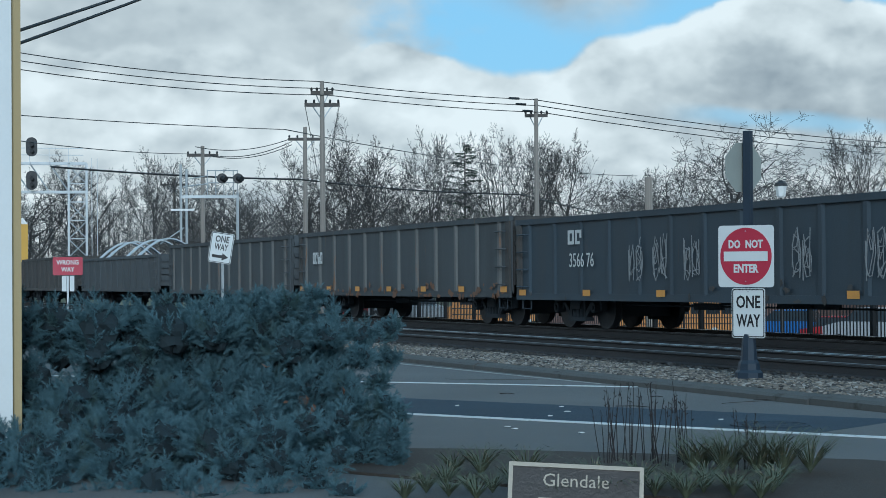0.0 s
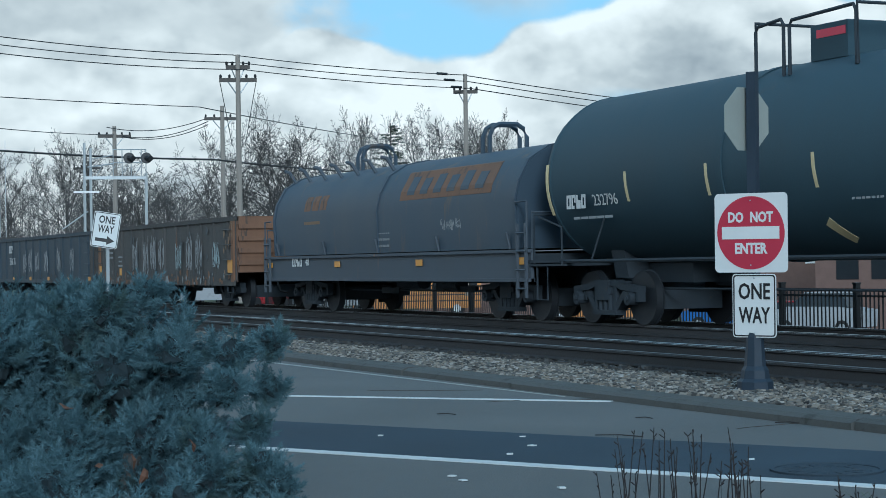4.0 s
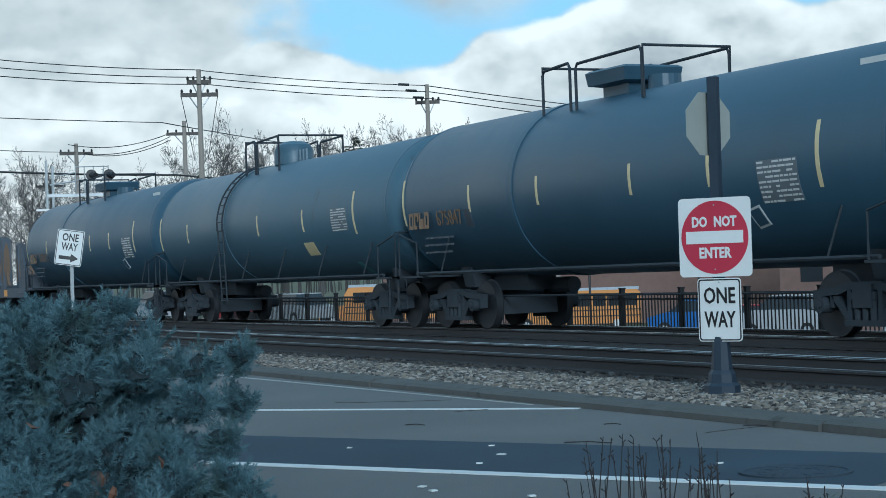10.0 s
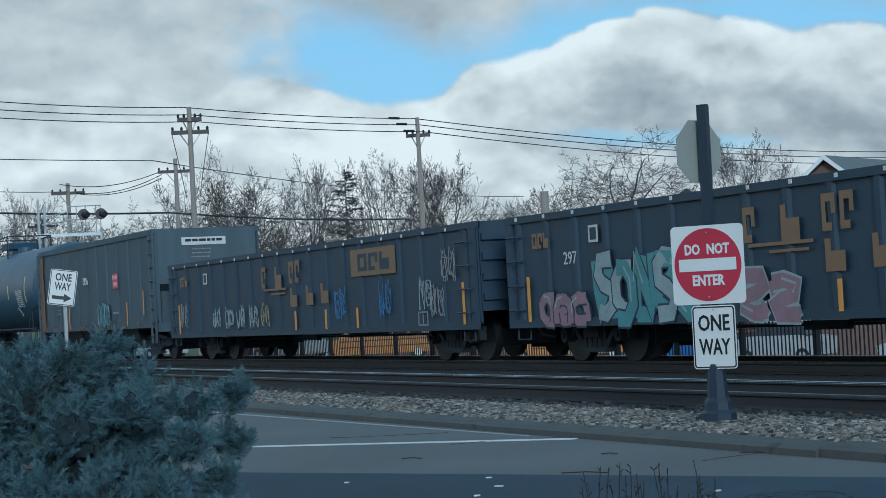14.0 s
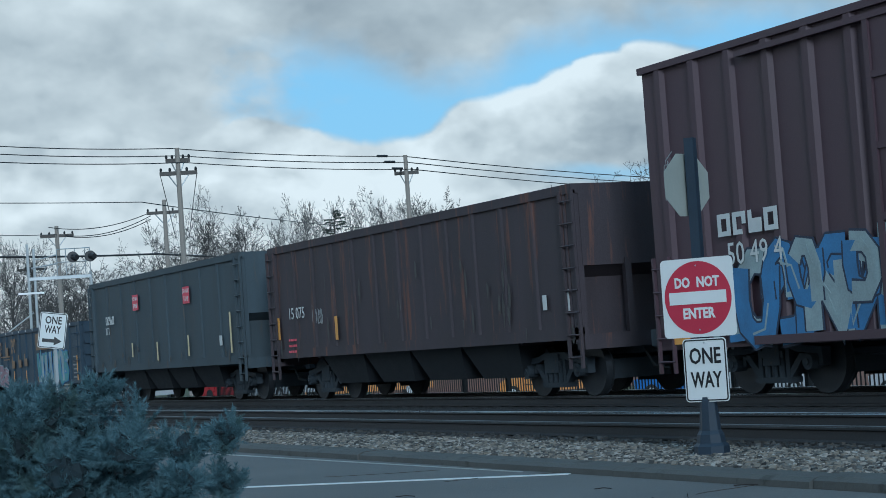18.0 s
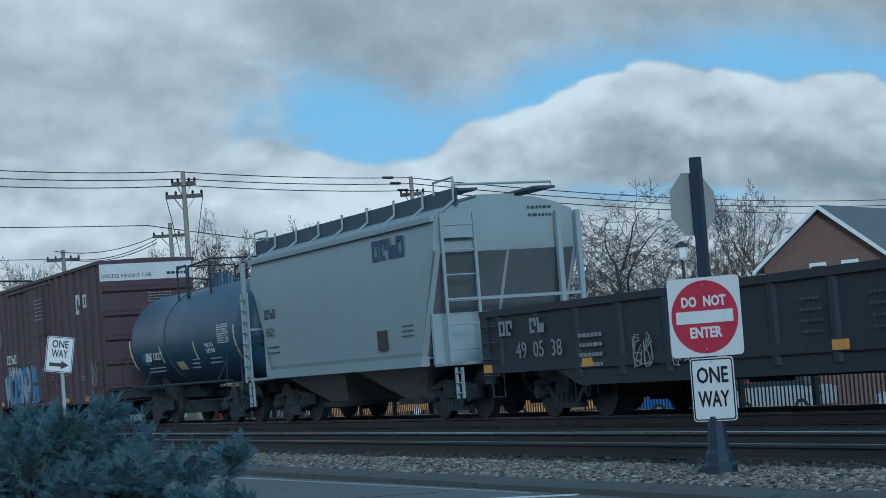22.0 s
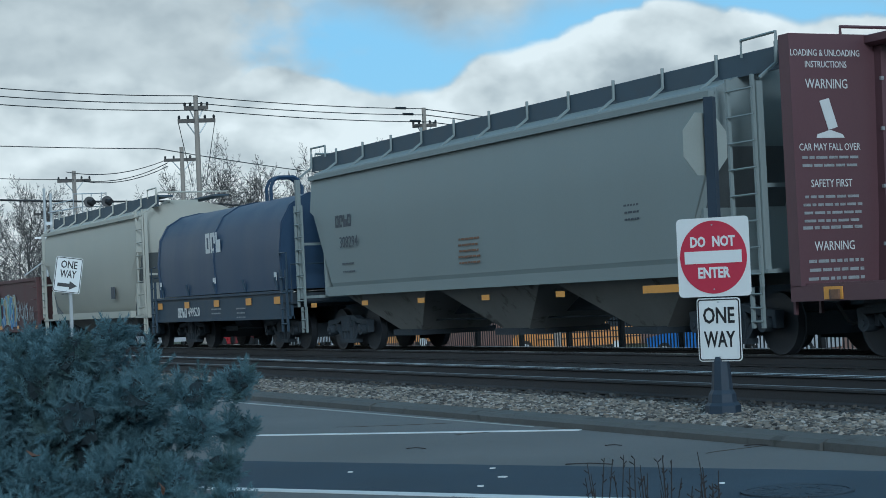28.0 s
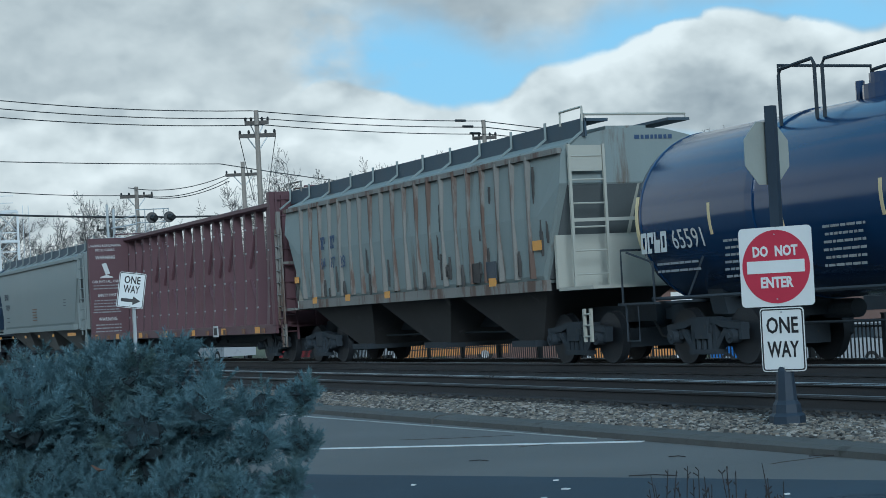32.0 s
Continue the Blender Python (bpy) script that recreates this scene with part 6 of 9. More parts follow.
def decorate():
    c = CAR
    w, yl, dk = M_["letter"], M_["letter_y"], M_["letter_k"]
    blocks(c["g2"], w, -6.0, FACE, 1.75, 0.9, 0.34, 4)
    reflectors(c["g2"], 15.7, 0.85, 7)
    patches(c["g2"], 80, -7.0, 7.6, FACE, 0.68, 0.98, "rustorange", 7, 0.22, 0.09, "orange rust along the lower edge")
    letters("3566 76", 0.42, w, c["g3"], -5.0, FACE, 1.45, 0.85)
    blocks(c["g3"], w, -5.3, FACE, 1.95, 0.7, 0.3, 2)
    tags_line(c["g3"], 1.0, 2.0, [-2.6, -1.6, -0.4, 1.2, 3.3, 5.4], 11)
    reflectors(c["g3"], 16.6, 0.78, 6)
    bars(c["g4"], w, -5.65, FACE, 1.95, 0.7, 4, 0.1, 0.05, 3)
    bars(c["g4"], w, -4.4, FACE, 1.5, 0.5, 3, 0.09, 0.05, 4)
    tags_line(c["g4"], 1.0, 2.1, [-2.6, -1.35, -0.5, 0.41, 3.28, 4.2], 31)
    tags_line(c["g4"], 1.0, 1.9, [2.2, 5.8], 37, "spray_pale")
    for x, z, k in ((7.02, 1.12, 0.28), (-7.0, 1.08, 0.2), (-4.38, 1.0, 0.18)):
        part("reflector", Mesh().box(x - k / 1.4, x + k / 1.4, FACE - 0.006, FACE, z - k / 1.6, z + k / 1.6), M_["amber"], c["g4"], "amber reflective patch")
    patches(c["g4"], 70, -7.2, 7.2, FACE, 0.66, 1.0, "rustorange", 3)
    patches(c["g4"], 40, -7.2, 7.2, FACE - 0.004, 0.66, 1.0, "letter_dim", 33, 0.10, 0.10, "flaked pale paint", "worn_patch")
    patches(c["g4"], 24, -7.2, 7.2, FACE, 0.8, 2.2, "gon_grey", 4, 0.14, 0.3, "worn grey patch", "worn_patch")
    patches(c["g4"], 10, 6.4, 7.2, FACE, 0.9, 2.4, "letter_y", 5, 0.12, 0.2, "flaking yellow paint", "worn_patch")
    patches(c["g3"], 16, -8.0, 8.0, FACE, 0.66, 1.0, "gon_rust", 6, 0.2, 0.1)
    # first coil car
    for i in range(3):
        cover_paint(c["c1"], "rustorange", -4.6 + 0.52 * i, -4.2 + 0.52 * i, 2.38, 2.72, "faded orange initial", "painted_mark")
    cover_paint(c["c1"], "letter_y", -4.55, -3.5, 2.06, 2.13, "", "logo_bar")
    cover_paint(c["c1"], "rustorange", 1.2, 5.6, 2.42, 3.02, "faded orange company panel", "faded_panel")
    for i in range(6):
        cover_paint(c["c1"], "coil_slate", 1.55 + 0.66 * i, 1.92 + 0.66 * i, 2.52, 2.90 - 0.05 * (i % 2), "", "painted_mark", 0.012)
    bars(c["c1"], w, 0.3, -HW + 0.045, 1.80, 0.7, 3, 0.08, 0.06, 73)
    for x in (3.6, 4.0):
        spray(c["c1"], x - 0.3, x + 0.3, -HW + 0.04, 1.75, 2.25, ["letter_dim"], "letter_dim", 5 + int(x), 2, True)
    for i in range(7):
        x = -6.6 + i * 1.05
        part("cover_hook", Mesh().tube([(x, -HW + 0.62, 3.1), (x - 0.1, -HW + 0.45, 3.42), (x - 0.32, -HW + 0.42, 3.46)], 0.045, 6), M_["flat_grey"], c["c1"])
    blocks(c["c1"], w, -5.0, FACE, 1.18, 0.7, 0.2, 4)
    letters("48", 0.26, w, c["c1"], -4.3, FACE, 1.18)
    reflectors(c["c1"], 14.6, 1.12, 4)
    # first tank
    R, zc = 1.5, 2.55
    blocks(c["t1"], w, -6.0, -R - 0.012, 2.12, 0.7, 0.24, 4)
    barrel_text(c["t1"], "232796", 0.28, w, -5.1, R, zc, 2.12)
    bars(c["t1"], w, -5.5, -R + 0.03, 1.86, 1.4, 1, 0.07, 0.05, 5)
    barrel_patch(c["t1"], M_["stripe"], 0.86, R, zc, 1.45, 0.22, 0.5, 0.6, "tilted yellow placard")
    barrel_patch(c["t1"], M_["letter"], 3.69, R, zc, 1.75, 0.3, 0.36, 0.35, "tilted white placard")
    data_panel(c["t1"], 6.2, R, zc, 2.3, 0.8, 0.62, 5)
    barrel_patch(c["t1"], M_["placard"], 6.1, R, zc, 1.35, 0.22, 0.22, 0.785, "small diamond hazard placard")
    bars(c["t1"], w, 4.8, -R + 0.06, 1.85, 0.8, 3, 0.06, 0.05, 6)
    bars(c["t1"], w, 2.0, -R + 0.05, 1.9, 0.7, 1, 0.05, 0.05, 7)
    letters("232796", 0.2, w, c["t1"], 15.2 / 2 - 0.005, 0.42, 3.02, facing=FACE_X)
    blocks_x = Mesh()
    for i in range(4):
        blocks_x.box(15.2 / 2 - 0.01, 15.2 / 2, -0.42 + 0.115 * i, -0.335 + 0.115 * i, 2.955, 3.085)
    part("painted_mark", blocks_x, w, c["t1"])
    bars(c["t1"], w, 15.2 / 2 - 0.012, 0.05, 2.82, 0.9, 2, 0.08, 0.07, 8, facing="x")
    # stake flat
    blocks(c["f1"], yl, -4.95, -HW - 0.004, 0.94, 0.85, 0.27, 4)
    letters("604537", 0.38, yl, c["f1"], -3.6, -HW - 0.005, 0.94)
    for x, ww in ((-2.3, 0.2), (0.97, 0.2), (4.12, 0.27), (-6.3, 0.2)):
        part("reflector", Mesh().box(x - ww, x + ww, -HW - 0.008, -HW, 0.83, 1.03 if ww < 0.25 else 1.08), M_["amber"], c["f1"], "amber reflective patch")
    part("data_frame", Mesh().box(0.35, 0.77, -HW - 0.006, -HW, 0.8, 1.1), w, c["f1"])
    part("data_frame_inner", Mesh().box(0.41, 0.71, -HW - 0.01, -HW - 0.006, 0.84, 1.06), M_["flat_grey"], c["f1"])
    bars(c["f1"], w, 2.6, -HW - 0.002, 1.02, 0.7, 2, 0.07, 0.05, 9)
    # second tank
    R, zc = 1.55, 2.53
    for car, num in (("t2", "675815"), ("t4", "675847")):
        blocks(c[car], yl, -6.75, -R - 0.012, 2.13, 0.95, 0.32, 4)
        barrel_text(c[car], num, 0.42, yl, -5.5, R, zc, 2.13, 0.9)
        bars(c[car], M_["letter_k"], -6.0, -R + 0.06, 1.8, 1.3, 3, 0.06, 0.08, 10)
        data_panel(c[car], 5.1, R, zc, 2.2, 0.95, 0.62, 5)
        barrel_patch(c[car], M_["letter"], 4.35, R, zc, 1.72, 0.34, 0.34, 0.2, "small framed placard")
        barrel_patch(c[car], M_["tank_black"], 4.35, R + 0.004, zc, 1.72, 0.27, 0.27, 0.2, "", "placard_face")
        barrel_patch(c[car], M_["letter_k"], -4.7, R, zc, 2.1, 0.26, 0.34)
        part("edge_stencil", Mesh().box(6.4, 7.1, -1.05, -1.04, 3.55, 3.75), w, c[car])
    R, zc = 1.50, 2.51
    barrel_patch(c["t3"], M_["stripe"], 3.16, R, zc, 1.75, 0.62, 0.34, 0, "yellow placard")
    data_panel(c["t3"], 5.27, R, zc, 2.34, 0.9, 0.5, 5)
    barrel_patch(c["t3"], M_["spray_teal"], 5.24, R, zc, 1.25, 0.22, 0.5, 0, "pale teal streak")
    # coal hopper
    y = -HW - 0.04
    for x, z, s in ((-5.03, 2.46, None), (-4.1, 2.47, None), (-5.02, 2.12, "882"), (-4.1, 2.12, "049")):
        part("number_panel", Mesh().box(x - 0.26, x + 0.26, y - 0.004, y, z - 0.15, z + 0.15), w, c["h1"])
        if s:
            letters(s, 0.27, M_["signblack"], c["h1"], x, y - 0.008, z, 0.9)
        else:
            blocks(c["h1"], M_["signblack"], x, y - 0.006, z, 0.36, 0.2, 2)
    for car, x, z in (("h1", -2.86, 2.41), ("h1", 2.78, 2.37), ("h2", -2.02, 2.82), ("h2", 2.56, 2.79)):
        p = part("tamper_notice", Mesh().box(x - 0.27, x + 0.27, y - 0.005, y, z - 0.22, z + 0.22), M_["placard"], c[car], "red notice with white words")
        letters("DO NOT", 0.16, w, p, x, y - 0.008, z + 0.1, 0.85)
        letters("TAMP", 0.19, w, p, x, y - 0.008, z - 0.1, 0.85)
    blocks(c["h1"], w, -0.64, y, 2.48, 0.6, 0.22, 3)
    spray(c["h1"], 0.7, 2.0, y, 1.0, 1.75, ["spray_teal"], "spray_ink", 5, 5)
    patches(c["h1"], 14, 0.7, 2.0, y - 0.012, 1.0, 1.7, "hop_slate", 21, 0.08, 0.1, "worn spray paint", "worn_patch")
    part("primer_panel", Mesh().prism([(-6.56, 0.98), (-6.06, 0.98), (-6.02, 2.1), (-6.12, 3.0), (-6.06, 3.46), (-6.56, 3.46)], "y", y - 0.008, y - 0.002), M_["primer"], c["h1"], "panel of bare orange primer")
    patches(c["h1"], 46, -6.4, 6.2, y - 0.002, 0.96, 1.22, "primer", 44, 0.16, 0.05, "orange rust along the lower edge")
    bars(c["h1"], w, 2.71, y, 1.45, 0.7, 1, 0.1, 0.05, 12)
    bars(c["h1"], w, -4.1, y, 1.8, 0.4, 3, 0.07, 0.06, 13)
    for x, z in ((-2.8, 1.4), (3.9, 1.4), (5.6, 1.7)):
        part("reflector", Mesh().box(x - 0.04, x + 0.04, y - 0.004, y, z - 0.4, z + 0.3), M_["amber"], c["h1"], "upright amber strip")
    part("number_panel", Mesh().box(6.76, 6.77, -0.75, 0.55, 3.2, 3.42), w, c["h1"], "white number panel on the end")
    bars(c["h1"], M_["signblack"], 6.77, -0.1, 3.37, 1.1, 1, 0.12, 0.05, 14, facing="x")
    bars(c["h1"], w, 6.76, -0.2, 3.1, 0.6, 3, 0.05, 0.06, 15, facing="x")
    # navy gondolas
    for car, s in (("g5", 0), ("g6", 1)):
        for x, z, k in ((-1.85, 1.98, 1), (-0.88, 1.96, 2), (-0.03, 2.04, 1), (0.36, 2.05, 1), (0.07, 1.47, 2), (1.06, 1.49, 2), (1.95, 1.51, 2)):
            blocks(c[car], M_["letter_y"], x, FACE, z, 0.5 if k == 2 else 0.34, 0.44 if z < 1.9 else 0.5, 1, k)
        part("logo_bar", Mesh().box(-1.9, -0.4, FACE - 0.004, FACE, 1.66, 1.71).box(-1.4, -0.5, FACE - 0.004, FACE, 1.56, 1.60), yl, c[car])
        part("company_panel", Mesh().box(3.5, 5.8, FACE - 0.004, FACE, 1.80, 2.36), M_["letter_y"], c[car], "dull orange panel with block initials")
        blocks(c[car], M_["gon_navy"], 4.7, FACE - 0.005, 2.08, 1.7, 0.36, 3)
        for x in (-8.5, 0.12, 1.96, 3.72, 8.79):
            part("reflector", Mesh().box(x - 0.05, x + 0.05, FACE - 0.006, FACE, 0.72, 1.15 if abs(x) < 8 else 1.5), M_["amber"], c[car], "upright amber strip")
        part("framed_mark", Mesh().box(-6.35, -6.05, FACE - 0.004, FACE, 1.98, 2.26), w, c[car])
        part("framed_mark_inner", Mesh().box(-6.30, -6.10, FACE - 0.007, FACE - 0.004, 2.02, 2.22), M_["gon_navy"], c[car])
        blocks(c[car], yl, -8.0, FACE, 2.1, 0.6, 0.26, 3)
        for i in range(18):
            x = -8.8 + i
            part("rivet_patch", Mesh().box(x - 0.04, x + 0.03, -HW - 0.03, -HW - 0.02, 2.48, 2.54), w, c[car])
    tags_line(c["g5"], 0.85, 1.6, [-8.07, 8.26 - 0.6], 51, "letter_dim")
    tags_line(c["g5"], 0.8, 1.45, [-5.41, -4.43, -3.59, -2.65], 55, "spray_pale")
    tags_line(c["g5"], 0.8, 1.5, [-1.86], 61, "spray_gold")
    tags_line(c["g5"], 0.9, 1.7, [2.81, 5.2], 63, "spray_blue")
    tags_line(c["g5"], 1.0, 1.7, [7.12], 66, "spray_pale")
    tags_line(c["g5"], 1.5, 2.3, [8.2], 67, "letter_dim")
    frame_mark(c["g5"], 6.75, 7.2, 0.72, 1.0)
    letters("297", 0.30, w, c["g6"], -7.0, FACE, 1.75)
    spray(c["g6"], -6.2, -3.2, FACE, 0.66, 1.78, ["spray_teal", "spray_pale", "spray_teal"], "spray_ink", 71, 5)
    spray(c["g6"], -8.1, -6.5, FACE, 0.66, 1.2, ["spray_pink"], "spray_ink", 73, 3)
    spray(c["g6"], -2.2, -0.7, FACE, 0.66, 1.3, ["spray_pink"], "spray_pale", 75, 2)
    spray(c["g6"], 3.7, 7.7, FACE, 0.66, 1.75, ["spray_pale", "spray_teal"], "spray_blue", 77, 7)
    bars(c["g6"], w, 8.5, FACE, 1.5, 0.4, 6, 0.08, 0.05, 16)
    patches(c["h3"], 26, -6.8, 6.8, -HW - 0.035, 1.05, 2.6, "gon_rust", 8, 0.07, 0.3)
    patches(c["h1"], 14, -6.4, 6.4, -HW - 0.035, 1.05, 1.5, "gon_rust", 9, 0.2, 0.14)
    patches(c["h2"], 14, -6.4, 6.4, -HW - 0.035, 1.05, 1.6, "gon_rust", 10, 0.15, 0.18)
    patches(c["g8"], 18, -7.0, 7.0, FACE + 0.012, 0.62, 2.2, "gon_rust", 13, 0.1, 0.25)
    # second and third hopper
    blocks(c["h2"], w, -4.7, y, 2.42, 0.9, 0.24, 4)
    letters("373", 0.3, w, c["h2"], -5.0, y - 0.004, 2.1)
    for x, z0, z1 in ((-2.56, 1.3, 1.7), (-0.19, 1.15, 1.65), (2.53, 1.2, 1.75), (5.86, 1.2, 2.2)):
        part("reflector", Mesh().box(x - 0.05, x + 0.05, y - 0.004, y, z0, z1), M_["stripe"], c["h2"], "upright yellow strip")
    part("small_panel", Mesh().box(5.0, 5.2, y - 0.004, y, 1.4, 1.65), w, c["h2"])
    letters("15 075", 0.36, w, c["h3"], -5.45, y - 0.004, 1.95)
    tags_line(c["h3"], 1.65, 2.1, [-4.3], 81)
    bars(c["h3"], M_["placard"], -5.8, y, 1.4, 0.5, 3, 0.08, 0.05, 17)
    for x, z0, z1 in ((-6.6, 1.4, 1.9), (-3.2, 1.3, 1.8), (5.92, 1.5, 1.75), (6.69, 1.45, 1.8)):
        part("small_panel", Mesh().box(x - 0.07, x + 0.07, y - 0.004, y, z0, z1), w if x > 0 else M_["amber"], c["h3"])
    # boxcar
    y = -HW - 0.02
    blocks(c["bx"], w, -4.75, y, 2.46, 1.5, 0.32, 4)
    letters("50 49 4", 0.46, w, c["bx"], -4.6, y - 0.026, 2.02, 0.95)
    spray(c["bx"], -5.9, -1.0, y, 0.78, 2.0, ["spray_blue", "spray_pale", "spray_blue"], "spray_ink", 91, 6)
    spray(c["bx"], -4.4, -1.4, y - 0.004, 1.25, 2.1, ["spray_pale", "spray_blue"], "spray_ink", 93, 5)
    tags_line(c["bx"], 2.9, 3.7, [-6.5], 95)
    tags_line(c["bx"], 1.2, 2.1, [6.3], 97)
    blocks(c["bx"], w, 4.94, y, 3.86, 0.6, 0.62, 1, 1)
    blocks(c["bx"], w, 5.75, y, 3.92, 0.5, 0.42, 1, 0)
    bars(c["bx"], w, 0.0, -HW - 0.07, 4.35, 1.3, 6, 0.07, 0.06, 18)
    for x, z, ww in ((-0.95, 2.75, 0.3), (0.8, 2.7, 0.6), (0.0, 2.0, 0.4), (-0.9, 2.2, 0.4), (3.2, 1.9, 0.5), (5.2, 1.7, 0.4), (1.4, 1.8, 0.3)):
        bars(c["bx"], w, x, -HW - 0.075, z, ww, 3, 0.05, 0.05, 19)
    for x in (2.91, 5.4, -6.6):
        part("reflector", Mesh().box(x - 0.2, x + 0.2, y - 0.02, y, 0.80, 0.94), M_["amber"], c["bx"], "amber reflective patch")
    letters("EXCESS HEIGHT CAR", 0.17, M_["signblack"], c["bx"], 7.3 + 0.016, -0.62, 4.55, facing=FACE_X)
    bars(c["bx"], M_["signblack"], 7.3 + 0.014, 0.95, 4.62, 0.7, 1, 0.13, 0.05, 20, facing="x")
    bars(c["bx"], w, 7.3 + 0.09, 0.35, 4.0, 0.75, 5, 0.045, 0.035, 21, facing="x")
    bars(c["bx"], w, 7.3 + 0.09, 0.3, 3.2, 0.9, 4, 0.045, 0.04, 22, facing="x")
    # short tank
    R, zc = 1.35, 2.37
    blocks(c["t5"], w, -2.95, -R - 0.012, 1.92, 0.55, 0.24, 4)
    letters("135227", 0.29, w, c["t5"], -2.15, -R + 0.0, 1.92)
    bars(c["t5"], w, -2.4, -R + 0.07, 1.62, 1.6, 2, 0.05, 0.05, 23)
    barrel_patch(c["t5"], M_["spray_blue"], -3.6, R, zc, 1.85, 0.45, 0.35)
    barrel_patch(c["t5"], M_["stripe"], -0.67, R, zc, 1.6, 0.6, 0.26, 0, "yellow placard")
    bars(c["t5"], w, 1.0, -R + 0.1, 1.75, 0.7, 3, 0.06, 0.05, 24)
    barrel_text(c["t5"], "MOLTEN\nSULPHUR", 0.17, w, 2.3, R, zc, 1.98)
    bars(c["t5"], w, 2.6, -R + 0.12, 1.72, 0.9, 2, 0.06, 0.05, 25)
    data_panel(c["t5"], 3.48, R, zc, 2.3, 0.9, 0.5, 5)
    # two-bay hopper
    y = -HW - 0.064
    blocks(c["ch1"], M_["letter_b"], 2.99, y + 0.02, 3.46, 1.6, 0.42, 4)
    blocks(c["ch1"], dk, -3.90, y, 2.55, 0.75, 0.22, 4)
    letters("8621", 0.3, dk, c["ch1"], -3.90, y - 0.004, 2.12)
    part("data_square", Mesh().box(2.20, 2.65, y, y + 0.02, 1.45, 1.85), M_["signblack"], c["ch1"])
    bars(c["ch1"], dk, -3.85, y + 0.02, 1.8, 0.8, 2, 0.05, 0.08, 26)
    bars(c["ch1"], dk, 3.65, y + 0.02, 1.9, 0.6, 3, 0.04, 0.06, 27)
    bars(c["ch1"], dk, 5.11, 0.75, 4.02, 0.55, 2, 0.09, 0.06, 28, facing="x")
    # black gondola
    for x in (4.24, 5.34, 6.21):
        blocks(c["g7"], M_["letter_y"], x, FACE, 1.53, 0.66, 0.58, 1, int(x))
    for x in (4.3, 5.35, 6.3):
        part("logo_bar", Mesh().box(x - 0.4, x + 0.4, FACE - 0.004, FACE, 1.02, 1.10), yl, c["g7"])
    blocks(c["g7"], M_["letter_dim"], -7.9, FACE, 1.62, 0.55, 0.26, 2)
    blocks(c["g7"], M_["letter_dim"], -6.75, FACE, 1.62, 0.55, 0.26, 2, 1)
    letters("49  05  38", 0.40, M_["letter_dim"], c["g7"], -6.75, FACE, 1.2)
    bars(c["g7"], w, -5.0, FACE, 1.4, 0.8, 4, 0.1, 0.06, 29)
    tags_line(c["g7"], 0.75, 1.4, [-3.4, -2.3], 101)
    for x in (0.9, 2.4, 3.2):
        bars(c["g7"], M_["gon_grey"], x, FACE, 1.6, 0.5, 4, 0.06, 0.09, 30 + int(x))
    part("data_frame", Mesh().box(7.1, 7.6, FACE - 0.004, FACE, 1.12, 1.45), w, c["g7"])
    part("data_frame_inner", Mesh().box(7.16, 7.54, FACE - 0.008, FACE - 0.004, 1.17, 1.40), M_["gon_black"], c["g7"])
    for x, k in ((-8.69, 0.16), (-5.13, 0.16), (-1.33, 0.18), (1.49, 0.18), (5.0, 0.18), (8.5, 0.28)):
        part("reflector", Mesh().box(x - k, x + k, FACE - 0.007, FACE, 0.86, 1.0 if k < 0.2 else 1.14), M_["amber"], c["g7"], "amber reflective patch")
    # maroon gondola
    letters("58 8202", 0.46, w, c["g8"], -5.85, FACE, 1.74, 0.85)
    spray(c["g8"], -5.4, 1.4, FACE + 0.01, 0.62, 2.05, ["spray_teal", "spray_green", "spray_gold", "spray_teal"], "spray_ink", 111, 9)
    spray(c["g8"], -5.2, -1.5, FACE + 0.004, 0.7, 1.5, ["spray_pale", "spray_teal"], "spray_pale", 113, 5)
    spray(c["g8"], 1.5, 4.0, FACE + 0.01, 0.7, 1.95, ["spray_teal", "spray_blue", "spray_gold"], "spray_pale", 115, 5)
    spray(c["g8"], 4.1, 6.0, FACE, 0.9, 1.75, ["spray_pale"], "letter", 117, 3, True)
    tags_line(c["g8"], 0.9, 1.5, [6.5], 119)
    reflectors(c["g8"], 14.9, 0.70, 6)
    patches(c["g8"], 40, -5.4, 3.8, FACE - 0.006, 0.65, 1.9, "gon_maroon", 22, 0.07, 0.12, "worn spray paint", "worn_patch")
    # cream hopper
    y = -HW - 0.064
    blocks(c["ch2"], dk, -3.30, y, 2.78, 1.0, 0.27, 4)
    letters("320342", 0.36, dk, c["ch2"], -3.20, y - 0.004, 2.32)
    part("data_frame", Mesh().box(-2.30, -2.02, y - 0.002, y + 0.02, 2.55, 2.78), dk, c["ch2"])
    bars(c["ch2"], dk, -2.90, y + 0.02, 1.9, 1.2, 2, 0.05, 0.06, 33)
    part("data_square", Mesh().box(2.70, 3.10, y, y + 0.02, 1.5, 1.85), dk, c["ch2"])
    # blue coil car
    blocks(c["c2"], w, 0.0, -HW + 0.02, 2.75, 1.25, 0.52, 3)
    blocks(c["c2"], w, -2.75, FACE + 0.0, 0.98, 0.8, 0.26, 4)
    letters("499520", 0.34, w, c["c2"], -1.75, FACE, 0.98)
    for x in (-4.75, -2.32, 0.15, 2.61, 4.6):
        part("reflector", Mesh().box(x - 0.2, x + 0.2, FACE - 0.006, FACE, 1.10, 1.27), M_["amber"], c["c2"], "amber reflective patch")
    bars(c["c2"], w, 2.0, FACE, 1.05, 0.7, 3, 0.06, 0.05, 34)
    bars(c["c2"], w, 0.1, FACE, 1.06, 0.8, 2, 0.06, 0.05, 35)
